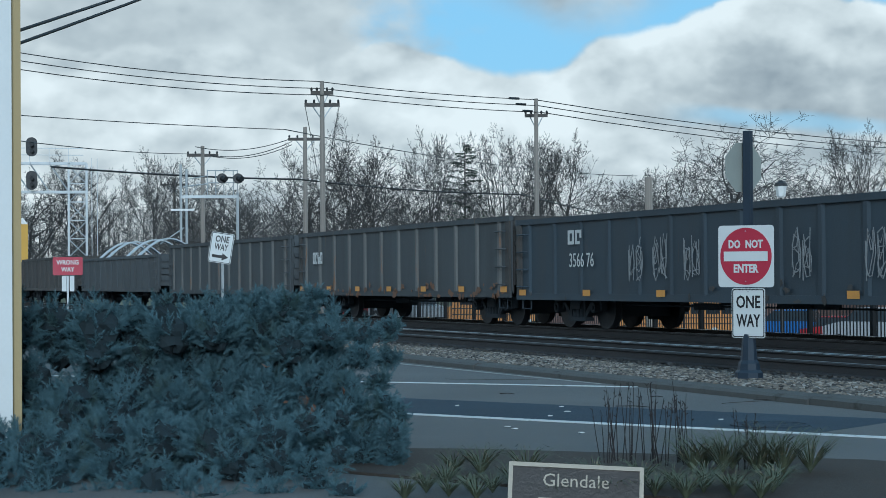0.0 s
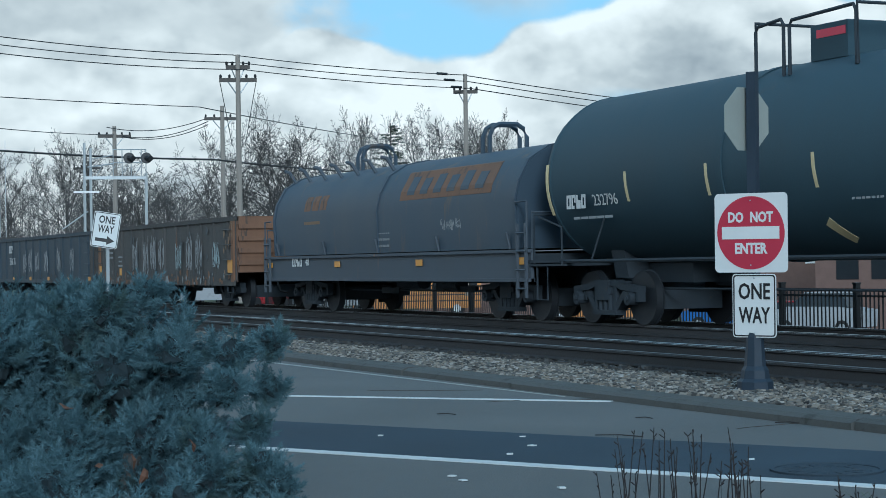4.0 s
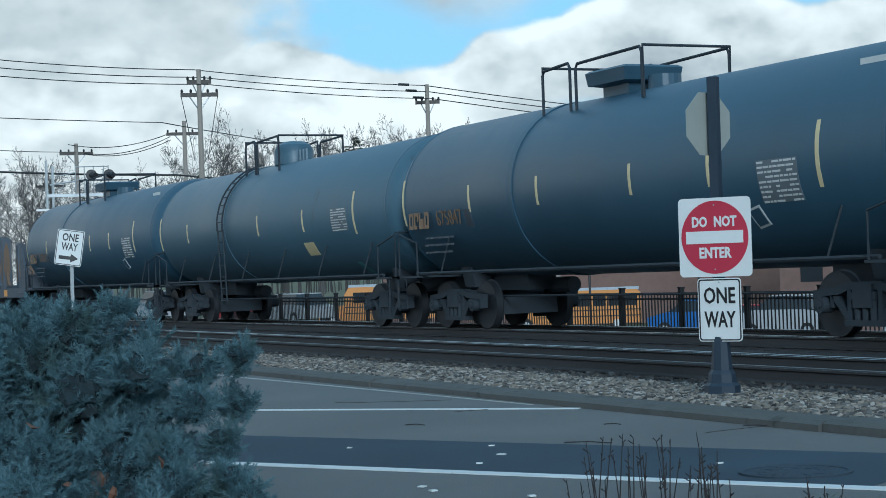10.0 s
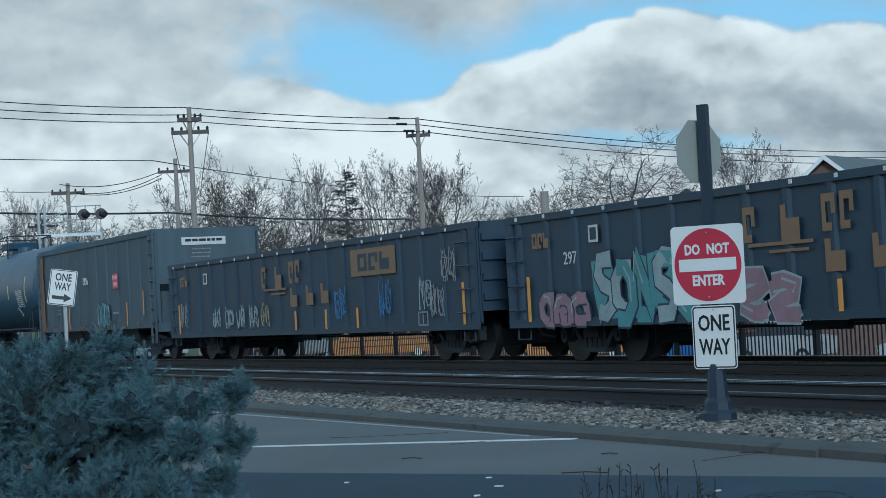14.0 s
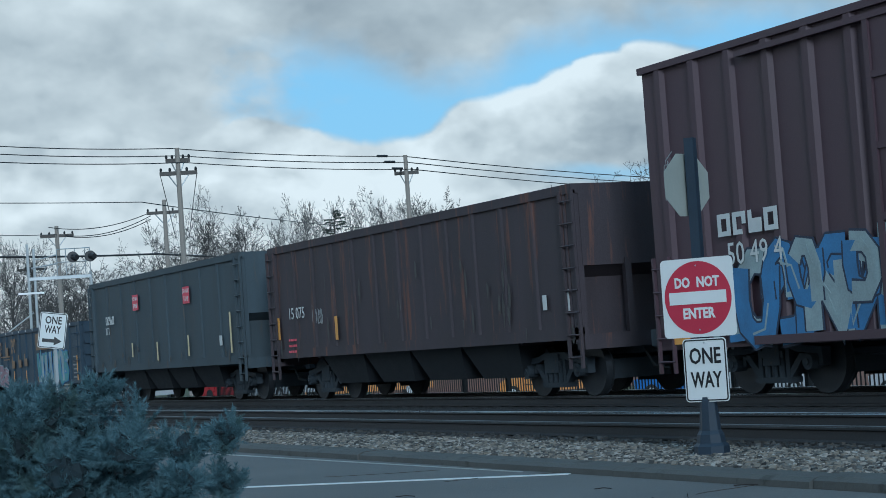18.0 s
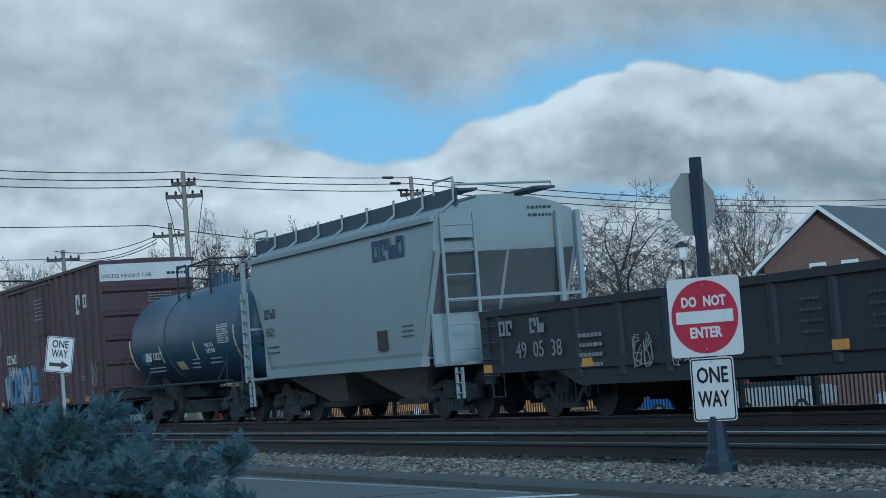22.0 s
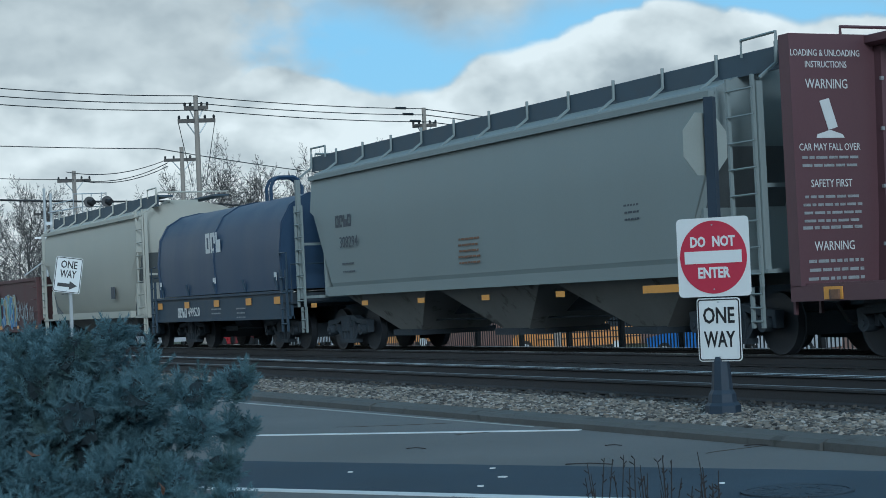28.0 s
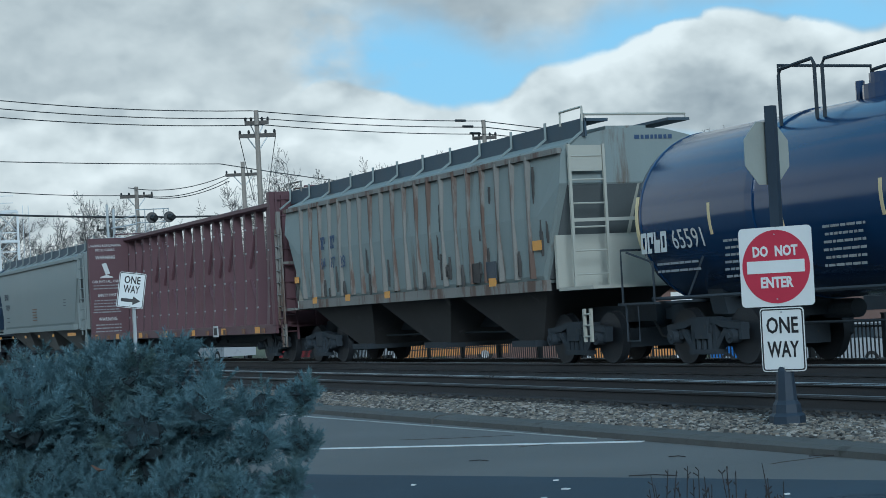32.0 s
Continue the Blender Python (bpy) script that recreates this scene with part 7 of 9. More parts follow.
    for x in (-4.7, 4.5):
        part("small_panel", Mesh().box(x - 0.08, x + 0.08, -HW + 0.01, -HW + 0.02, 1.65, 1.85), w, c["c2"])
    part("small_panel", Mesh().box(-0.1, 0.1, -HW + 0.01, -HW + 0.02, 1.7, 1.85), w, c["c2"])
    # long hopper
    y = -HW - 0.064
    blocks(c["ch3"], dk, -6.10, y, 2.80, 0.9, 0.26, 4)
    letters("308294", 0.34, dk, c["ch3"], -5.80, y - 0.022, 2.33)
    bars(c["ch3"], dk, -5.95, y + 0.02, 1.9, 0.7, 2, 0.05, 0.12, 36)
    bars(c["ch3"], M_["rustorange"], -0.15, y + 0.02, 2.15, 0.9, 5, 0.06, 0.05, 37)
    bars(c["ch3"], dk, 5.65, y + 0.02, 2.5, 0.5, 4, 0.05, 0.06, 38)
    for x in (-8.1, -5.2, -2.4, 0.4, 3.2):
        part("reflector", Mesh().box(x - 0.15, x + 0.15, -HW - 0.03, -HW - 0.02, 0.98, 1.08), M_["amber"], c["ch3"], "amber reflective patch")
    part("reflector", Mesh().box(5.85, 7.25, -HW - 0.03, -HW - 0.02, 0.98, 1.1), M_["amber"], c["ch3"], "long amber reflective band")
    # lumber car: the inner face of its leading bulkhead carries the instructions
    x = -21.1 / 2 + 0.246
    for yy in (-0.95, 0.95):
        for words, size, z in (("LOADING & UNLOADING", 0.13, 4.18), ("INSTRUCTIONS", 0.13, 4.02), ("WARNING", 0.19, 3.75), ("CAR MAY FALL OVER", 0.14, 2.88), ("SAFETY FIRST", 0.15, 2.38), ("WARNING", 0.18, 1.52)):
            letters(words, size, w, c["cb"], x, yy, z, 0.78, facing=FACE_X)
        bars(c["cb"], w, x, yy, 2.76, 1.0, 2, 0.06, 0.05, 41, facing="x")
        bars(c["cb"], w, x, yy, 2.22, 1.0, 4, 0.06, 0.05, 42, facing="x")
        bars(c["cb"], w, x, yy, 1.80, 1.05, 1, 0.07, 0.05, 43, facing="x")
        bars(c["cb"], w, x, yy, 1.34, 0.95, 4, 0.07, 0.05, 44, facing="x")
        mark = Mesh().prism([(yy - 0.01, 3.12), (yy + 0.15, 3.16), (yy + 0.02, 3.56), (yy - 0.14, 3.52)], "x", x, x + 0.004).prism([(yy - 0.22, 3.01), (yy + 0.26, 3.01), (yy + 0.22, 3.06), (yy + 0.02, 3.12), (yy - 0.2, 3.06)], "x", x, x + 0.004)
        part("warning_picture", mark, w, c["cb"])
    blocks(c["cb"], w, -7.05, FACE + 0.01, 0.88, 0.6, 0.18, 3)
    letters("6034", 0.24, w, c["cb"], -6.0, FACE + 0.01, 0.88)
    for i in range(7):
        xx = -9.6 + i * 3.1
        part("reflector", Mesh().box(xx - 0.2, xx + 0.2, -HW - 0.012, -HW, 0.80, 0.97), M_["amber"], c["cb"], "amber reflective patch")
    part("data_frame", Mesh().box(4.95, 5.4, -HW - 0.02, -HW, 0.74, 1.05), w, c["cb"])
    part("data_frame_inner", Mesh().box(5.0, 5.35, -HW - 0.024, -HW - 0.02, 0.79, 1.0), M_["signblack"], c["cb"])
    letters("CAUTION", 0.2, w, c["cb"], 21.1 / 2 + 0.22, -0.6, 4.36, facing=FACE_X)
    # ribbed hopper
    y = -HW - 0.07
    for i in (3, 4, 5):
        x = -6.65 + 0.665 * i
        if i < 5:
            blocks(c["ch4"], M_["letter_b"], x - 0.2, y, 2.88, 0.4, 0.3, 2)
        letters(("34", "97", "28")[i - 3], 0.4, M_["letter_b"], c["ch4"], x - 0.2, y - 0.004, 2.38, 0.9)
    for xx, zz, k in ((-6.82, 2.08, 0.15), (-5.57, 1.54, 0.15), (-3.31, 1.54, 0.15), (-0.86, 1.53, 0.15), (4.6, 1.6, 0.16), (6.6, 2.2, 0.18)):
        part("reflector", Mesh().box(xx - k, xx + k, y - 0.004, y + 0.01, zz - k * 0.5, zz + k * 0.5), M_["amber"], c["ch4"], "amber reflective patch")
    part("data_square", Mesh().box(3.55, 4.05, y - 0.002, y + 0.01, 1.62, 2.0), M_["signblack"], c["ch4"])
    part("data_square", Mesh().box(4.25, 4.80, y - 0.002, y + 0.01, 1.64, 2.0), M_["letter_k"], c["ch4"])
    bars(c["ch4"], M_["letter_b"], 7.61, 0.35, 4.1, 0.8, 1, 0.12, 0.05, 45, facing="x")
    rnd = random.Random(6)
    for i in range(30):
        x, z, ww, hh = rnd.uniform(-7.0, 7.0), rnd.choice((rnd.uniform(1.65, 2.1), rnd.uniform(1.65, 3.5))), rnd.uniform(0.02, 0.06), rnd.uniform(0.08, 0.34)
        k = 15
        ring = [(x + ww * math.cos(6.283 * j / k) * rnd.uniform(0.3, 1.25), z + hh * math.sin(6.283 * j / k) * rnd.uniform(0.55, 1.15)) for j in range(k)]
        part("rust_patch", Mesh().prism(ring, "y", -HW - 0.066, -HW - 0.02), M_["gon_rust"], c["ch4"], "dark rust patch")
    # glossy tank
    R, zc = 1.45, 2.42
    blocks(c["t6"], w, -6.75, -R - 0.012, 2.02, 0.85, 0.34, 4)
    barrel_text(c["t6"], "65591", 0.46, w, -5.75, R, zc, 2.02, 0.9)
    bars(c["t6"], w, -6.2, -R + 0.09, 1.68, 1.4, 2, 0.06, 0.06, 46)
    for xx, zz, n in ((-4.2, 1.95, 6), (-1.6, 2.0, 6), (0.6, 1.9, 5)):
        bars(c["t6"], w, xx, -R + 0.02, zz, 1.0, n, 0.06, 0.05, 47 + int(zz * 10))


decorate()

# ---- signs and posts beside the road ----
def rounded(w, h, r, k=5):
    pts = []
    for cx, cz, a0 in ((w / 2 - r, h / 2 - r, 0), (-w / 2 + r, h / 2 - r, 90), (-w / 2 + r, -h / 2 + r, 180), (w / 2 - r, -h / 2 + r, 270)):
        for j in range(k + 1):
            a = radians(a0 + 90 * j / k)
            pts.append((cx + r * math.cos(a), cz + r * math.sin(a)))
    return pts


def plate(w, h, r, y0, y1):
    return Mesh().prism(rounded(w, h, r), "y", y0, y1)


def sign_one_way(name, label, m, arrow=False, parent=None):
    board = part(name, plate(0.457, 0.61, 0.035, -0.004, 0.0), M_["signwhite"], parent, "" if not parent else label, m=m) if parent else solid(name, plate(0.457, 0.61, 0.035, -0.004, 0.0), M_["signwhite"], label, "road sign", m=m)
    edge = Mesh()
    out, inn = rounded(0.437, 0.59, 0.03), rounded(0.413, 0.566, 0.022)
    for i in range(len(out)):
        j = (i + 1) % len(out)
        edge.prism([out[i], out[j], inn[j], inn[i]], "y", -0.008, -0.004)
    part("border", edge, M_["signblack"], board)
    zs = (0.13, -0.10) if not arrow else (0.17, 0.01)
    size = 0.215 if not arrow else 0.18
    letters("ONE", size, M_["signblack"], board, 0, -0.007, zs[0], 0.74, 0.004)
    letters("WAY", size, M_["signblack"], board, 0, -0.007, zs[1], 0.64, 0.004)
    if arrow:
        part("arrow", Mesh().prism([(-0.16, -0.205), (0.04, -0.205), (0.04, -0.25), (0.17, -0.175), (0.04, -0.10), (0.04, -0.145), (-0.16, -0.145)], "y", -0.008, -0.004), M_["signblack"], board)
    for z in (0.265, -0.265):
        part("bolt", Mesh().disc((0, -0.009, z), 0.008, "y", 0.006, 8), M_["galv"], board)
    return board


SIGN = Vector((-15.12, 10.13))


def build_sign_post():
    post = thing("sign_post", "dark square post on a flared base with back-to-back signs", "sign post", m=pose(SIGN.x, SIGN.y, -0.19, 0, 0.35, 31))
    part("footing", Mesh().box(-0.2, 0.2, -0.2, 0.2, -0.3, 0.015), M_["concrete"], post, "square concrete footing")
    part("shaft", Mesh().prism([(-0.048, -0.04), (0.048, -0.04), (0.048, 0.04), (-0.048, 0.04)], "z", 0.0, 3.07), M_["postblue"], post)
    rings = []
    for z, r in ((0.015, 0.165), (0.09, 0.165), (0.12, 0.135), (0.20, 0.125), (0.24, 0.10), (0.52, 0.078), (0.56, 0.068)):
        rings.append([(r * math.cos(radians(45 * j + 22.5)) * 1.05, r * math.sin(radians(45 * j + 22.5)) * 1.05, z) for j in range(8)])
    part("flared_base", Mesh().loft(rings), M_["postblue"], post, "flared cast base")
    dne = part("do_not_enter_sign", plate(0.762, 0.762, 0.045, -0.066, -0.06), M_["signwhite"], post, "white square sign with a red disc", m=pose(0, 0, 1.52))
    part("red_disc", Mesh().disc((0, -0.068, 0), 0.352, "y", 0.005, 56), M_["signred"], dne)
    part("white_bar", Mesh().box(-0.30, 0.30, -0.076, -0.070, -0.06, 0.06), M_["signwhite"], dne)
    letters("DO", 0.135, M_["signwhite"], dne, -0.155, -0.073, 0.145, 0.78, 0.005)
    letters("NOT", 0.135, M_["signwhite"], dne, 0.115, -0.073, 0.145, 0.80, 0.005)
    letters("ENTER", 0.14, M_["signwhite"], dne, 0, -0.073, -0.155, 0.80, 0.005)
    for z in (0.31, -0.31):
        part("bolt", Mesh().disc((0, -0.074, z), 0.008, "y", 0.006, 8), M_["galv"], dne)
    sign_one_way("one_way_sign", "white sign with black letters and border", Matrix.Translation((0.03, -0.062, 0.82)), False, post)
    stop = Mesh().prism([(0.33 * math.cos(radians(22.5 + 45 * j)), 0.33 * math.sin(radians(22.5 + 45 * j))) for j in range(8)], "y", -0.003, 0.003)
    part("stop_sign_back", stop, M_["signgrey"], post, "bare metal back of an octagonal sign", m=pose(-0.075, 0.025, 2.62, 0, 0, 72))


def far_one_way():
    x, y = -31.62, 7.96
    p = thing("one_way_post", "leaning galvanised post with a tilted arrow sign", "sign post", m=pose(x, y, -0.3))
    part("post", Mesh().box(-0.03, 0.03, 0.0, 0.05, 0, 2.0), M_["galv"], p)
    sign_one_way("one_way_sign", "white arrow sign with black letters, tilted", pose(0.075, -0.02, 2.05, 0, 9, 72), True, p)


def wrong_way():
    x, y = -53.25, 8.98
    p = thing("wrong_way_post", "red sign on a post far down the road", "sign post", m=pose(x, y, -0.3, 0, 0, 78))
    part("post", Mesh().box(-0.03, 0.03, 0.0, 0.05, 0, 1.6), M_["galv"], p)
    b = part("wrong_way_sign", plate(0.91, 0.56, 0.04, -0.006, 0), M_["signred"], p, "red sign with white letters", m=pose(0, 0, 1.9))
    letters("WRONG", 0.20, M_["signwhite"], b, 0, -0.009, 0.11, 0.85, 0.004)
    letters("WAY", 0.20, M_["signwhite"], b, 0, -0.009, -0.11, 0.85, 0.004)
    part("white_slats", Mesh().box(-0.18, -0.04, -0.005, 0, 1.12, 1.6).box(0.06, 0.2, -0.005, 0, 1.12, 1.6), M_["signwhite"], p)


build_sign_post()
far_one_way()
wrong_way()

# ---- beyond the railway: fence, lot, buses, houses, poles, trees ----
def build_fence():
    fence = thing("iron_fence", "black iron picket fence along the parking lot", "fence", m=pose(0, 21.3, -0.42))
    picket = Mesh().box(-0.011, 0.011, -0.011, 0.011, 0.06, 0.93).data("picket")
    picket.materials.append(M_["iron"])
    post = Mesh().box(-0.05, 0.05, -0.05, 0.05, 0, 1.02).box(-0.06, 0.06, -0.06, 0.06, 1.02, 1.05).data("fence_post")
    post.materials.append(M_["iron"])
    for z in (0.10, 0.80, 0.92):
        part("fence_rail", Mesh().box(-62, -18, -0.018, 0.018, z - 0.018, z + 0.018), M_["iron"], fence)
    x, i = -62.0, 0
    while x < -18:
        part("fence_post", post, None, fence, m=pose(x, 0, 0))
        x += 2.4
    x = -52.0
    while x < -18.5:
        part("picket", picket, None, fence, m=pose(x, 0, 0))
        x += 0.125
    far = Mesh()
    x = -62.0
    while x < -52.0:
        far.box(x - 0.011, x + 0.011, -0.011, 0.011, 0.06, 0.93)
        x += 0.125
    tagged(part("picket_run", far, M_["iron"], fence), kind="stuff")


def wheel_on(parent, x, y, r, wide=0.24):
    t = part("wheel", Mesh().disc((x, y, r), r, "y", wide, 22), M_["rubber"], parent)
    part("rim", Mesh().disc((x, y - wide / 2 - 0.008, r), r * 0.55, "y", 0.02, 16), M_["galv"], t)


def school_bus(m, label):
    """A bus that points to -x, body behind a low bonnet."""
    bus = thing("school_bus", label, "bus", "school buses", m)
    prof = [(-2.6, 0.5), (4.2, 0.5), (4.2, 2.45), (4.0, 2.7), (-2.3, 2.7), (-2.6, 2.2)]
    part("body", Mesh().prism(prof, "y", -1.15, 1.15), M_["yellow"], bus)
    part("roof", Mesh().prism([(-1.1, 2.68), (-0.9, 2.86), (0.9, 2.86), (1.1, 2.68)], "x", -2.3, 4.1), M_["carwhite"], bus, "white roof")
    part("bonnet", Mesh().prism([(-4.3, 0.5), (-2.6, 0.5), (-2.6, 1.55), (-4.0, 1.35), (-4.3, 1.1)], "y", -1.0, 1.0), M_["yellow"], bus)
    part("windscreen", Mesh().prism([(-2.63, 1.6), (-2.6, 1.6), (-2.34, 2.5), (-2.38, 2.5)], "y", -1.0, 1.0), M_["glass"], bus)
    for i in range(6):
        x = -2.0 + i * 1.02
        part("window", Mesh().box(x, x + 0.85, -1.165, -1.15, 1.65, 2.35), M_["glass"], bus)
    for z in (0.95, 1.35):
        part("rub_rail", Mesh().box(-2.6, 4.2, -1.175, -1.15, z, z + 0.07), M_["signblack"], bus)
    part("bumper", Mesh().box(-4.42, -4.3, -1.05, 1.05, 0.45, 0.7), M_["signblack"], bus)
    part("headlight", Mesh().disc((-4.31, -0.75, 0.95), 0.11, "x", 0.04, 12), M_["carwhite"], bus)
    for x in (-3.4, 2.6):
        wheel_on(bus, x, -1.02, 0.48)
        wheel_on(bus, x, 1.02, 0.48)


def car_body(m, paint, label, tall=0.0):
    car = thing("parked_car", label, "car", "parked cars", m)
    h = 0.05 + tall
    part("body", Mesh().loft([[(x, y, z) for x, z in ((-2.2, 0.35), (2.2, 0.35), (2.25, 0.8 + h), (1.2, 0.95 + h), (-1.3, 0.95 + h), (-2.25, 0.72 + h))] for y in (-0.88, 0.88)]), M_[paint], car)
    part("cabin", Mesh().loft([[(-1.25, -0.82, 0.93 + h), (1.6, -0.82, 0.93 + h), (1.6, 0.82, 0.93 + h), (-1.25, 0.82, 0.93 + h)], [(-0.55, -0.66, 1.45 + tall * 1.6), (1.25, -0.66, 1.45 + tall * 1.6), (1.25, 0.66, 1.45 + tall * 1.6), (-0.55, 0.66, 1.45 + tall * 1.6)]]), M_["glass"], car, "dark glazed cabin")
    part("roof", Mesh().box(-0.55, 1.25, -0.68, 0.68, 1.44 + tall * 1.6, 1.49 + tall * 1.6), M_[paint], car)
    for x in (-1.4, 1.35):
        for y in (-0.8, 0.8):
            wheel_on(car, x, y, 0.33, 0.2)
    part("headlight", Mesh().box(-2.27, -2.2, -0.8, -0.45, 0.62, 0.76), M_["carwhite"], car)


def brick_house():
    """Gabled brick house; its gable looks at the railway."""
    h = thing("brick_house", "two-storey red brick house with white gable trim", "house", m=pose(-87.3, 67.0, -3.1, 0, 0, 28))
    W, E, T = 3.95, 8.6, 11.6
    part("wall", Mesh().prism([(-W, 0), (W, 0), (W, E), (0, T - 0.15), (-W, E)], "y", 0.0, 24.0), M_["brick"], h, "red brick walls")
    for s in (-1, 1):
        roof = Mesh().prism([(s * (W + 0.45), E - 0.5), (s * (W + 0.45), E - 0.38), (0, T + 0.12), (0, T - 0.02)], "y", -0.5, 24.4)
        part("roof", roof, M_["roof"], h, "grey shingle roof slope")
        part("verge_board", Mesh().prism([(s * (W + 0.5), E - 0.62), (s * (W + 0.5), E - 0.36), (0, T + 0.14), (0, T - 0.14)], "y", -0.56, -0.48), M_["white"], h, "white verge board")
    for x in (-0.5, 1.5):
        wdw = part("window", Mesh().box(x - 0.45, x + 0.45, -0.03, 0.02, 6.5, 8.2), M_["glass"], h)
        part("window_frame", Mesh().box(x - 0.52, x + 0.52, -0.06, -0.02, 8.2, 8.4).box(x - 0.52, x + 0.52, -0.08, -0.02, 6.38, 6.5).box(x - 0.52, x - 0.45, -0.05, -0.02, 6.5, 8.2).box(x + 0.45, x + 0.52, -0.05, -0.02, 6.5, 8.2).box(x - 0.45, x + 0.45, -0.045, -0.03, 7.3, 7.38), M_["white"], wdw)
    part("string_course", Mesh().box(-W - 0.05, W + 0.05, -0.12, 0.0, 5.35, 5.6), M_["white"], h, "pale stone band")
    for x in (-1.9, 0.3, 2.4):
        part("arched_opening", Mesh().prism([(x - 0.7, 3.0), (x + 0.7, 3.0), (x + 0.7, 4.3), (x + 0.45, 4.7), (x, 4.85), (x - 0.45, 4.7), (x - 0.7, 4.3)], "y", -0.03, 0.01), M_["glass"], h)


def low_shed():
    b = thing("low_building", "long brick building with dark roof and white panels", "building", m=pose(-122.5, 70.9, -3.1, 0, 0, 62))
    part("wall", Mesh().box(-16, 16, 0, 10, 0, 5.3), M_["brick"], b)
    part("roof", Mesh().prism([(-0.8, 5.1), (-0.8, 5.35), (5, 6.4), (10.8, 5.35), (10.8, 5.1)], "x", -16.5, 16.5), M_["roof"], b, "dark shingle roof")
    for i in range(8):
        x = -13.6 + i * 4.0
        part("panel", Mesh().box(x - 1.2, x + 1.2, -0.08, 0.0, 3.9, 4.8), M_["white"], b, "white wall panel")


def street_lamp(m, tall, label):
    s = thing("street_lamp", label, "street lamp", m=m)
    part("pole", Mesh().tube([(0, 0, 0), (0, 0, tall)], 0.05, 8), M_["iron"], s)
    part("lantern", Mesh().loft([[(r * math.cos(radians(60 * j)), r * math.sin(radians(60 * j)), tall + z) for j in range(6)] for z, r in ((0, 0.08), (0.06, 0.15), (0.4, 0.2))]), M_["white"], s)
    part("cap", Mesh().loft([[(r * math.cos(radians(60 * j)), r * math.sin(radians(60 * j)), tall + z) for j in range(6)] for z, r in ((0.4, 0.24), (0.5, 0.2), (0.6, 0.05))]), M_["iron"], s)


def hang(name, a, b, sag, r, label, n=14):
    a, b = Vector(a), Vector(b)
    pts = []
    for i in range(n + 1):
        t = i / n
        p = a.lerp(b, t)
        p.z -= sag * 4 * t * (1 - t)
        pts.append(p)
    solid(name, Mesh().tube(pts, r, 5), M_["wire"], label, "wire", "overhead wires")


def utility_pole(label, x, y, top, arms, turn, lean=0.0, r=0.15):
    p = thing("utility_pole", label, "utility pole", "utility poles", pose(x, y, -0.5, 0, lean, turn))
    H = top + 0.5
    part("pole", Mesh().tube([(0, 0, 0), (0, 0, H)], r, 10, r * 0.7), M_["pole"], p)
    for z, half, dy in arms:
        arm = part("crossarm", Mesh().box(-half, half, -0.06 + dy, 0.06 + dy, H - z - 0.09, H - z + 0.09), M_["crossarm"], p)
        for s in (-1, 1):
            part("brace", Mesh().tube([(s * half * 0.55, dy, H - z - 0.05), (0, dy, H - z - 0.75)], 0.03, 5), M_["galv"], arm)
            for k in (0.92, 0.45):
                part("insulator", Mesh().loft([[(s * half * k + rr * math.cos(radians(45 * j)), dy + rr * math.sin(radians(45 * j)), H - z + zz) for j in range(8)] for zz, rr in ((0.07, 0.03), (0.13, 0.06), (0.20, 0.06), (0.26, 0.03))]), M_["iron"], arm)
    return p


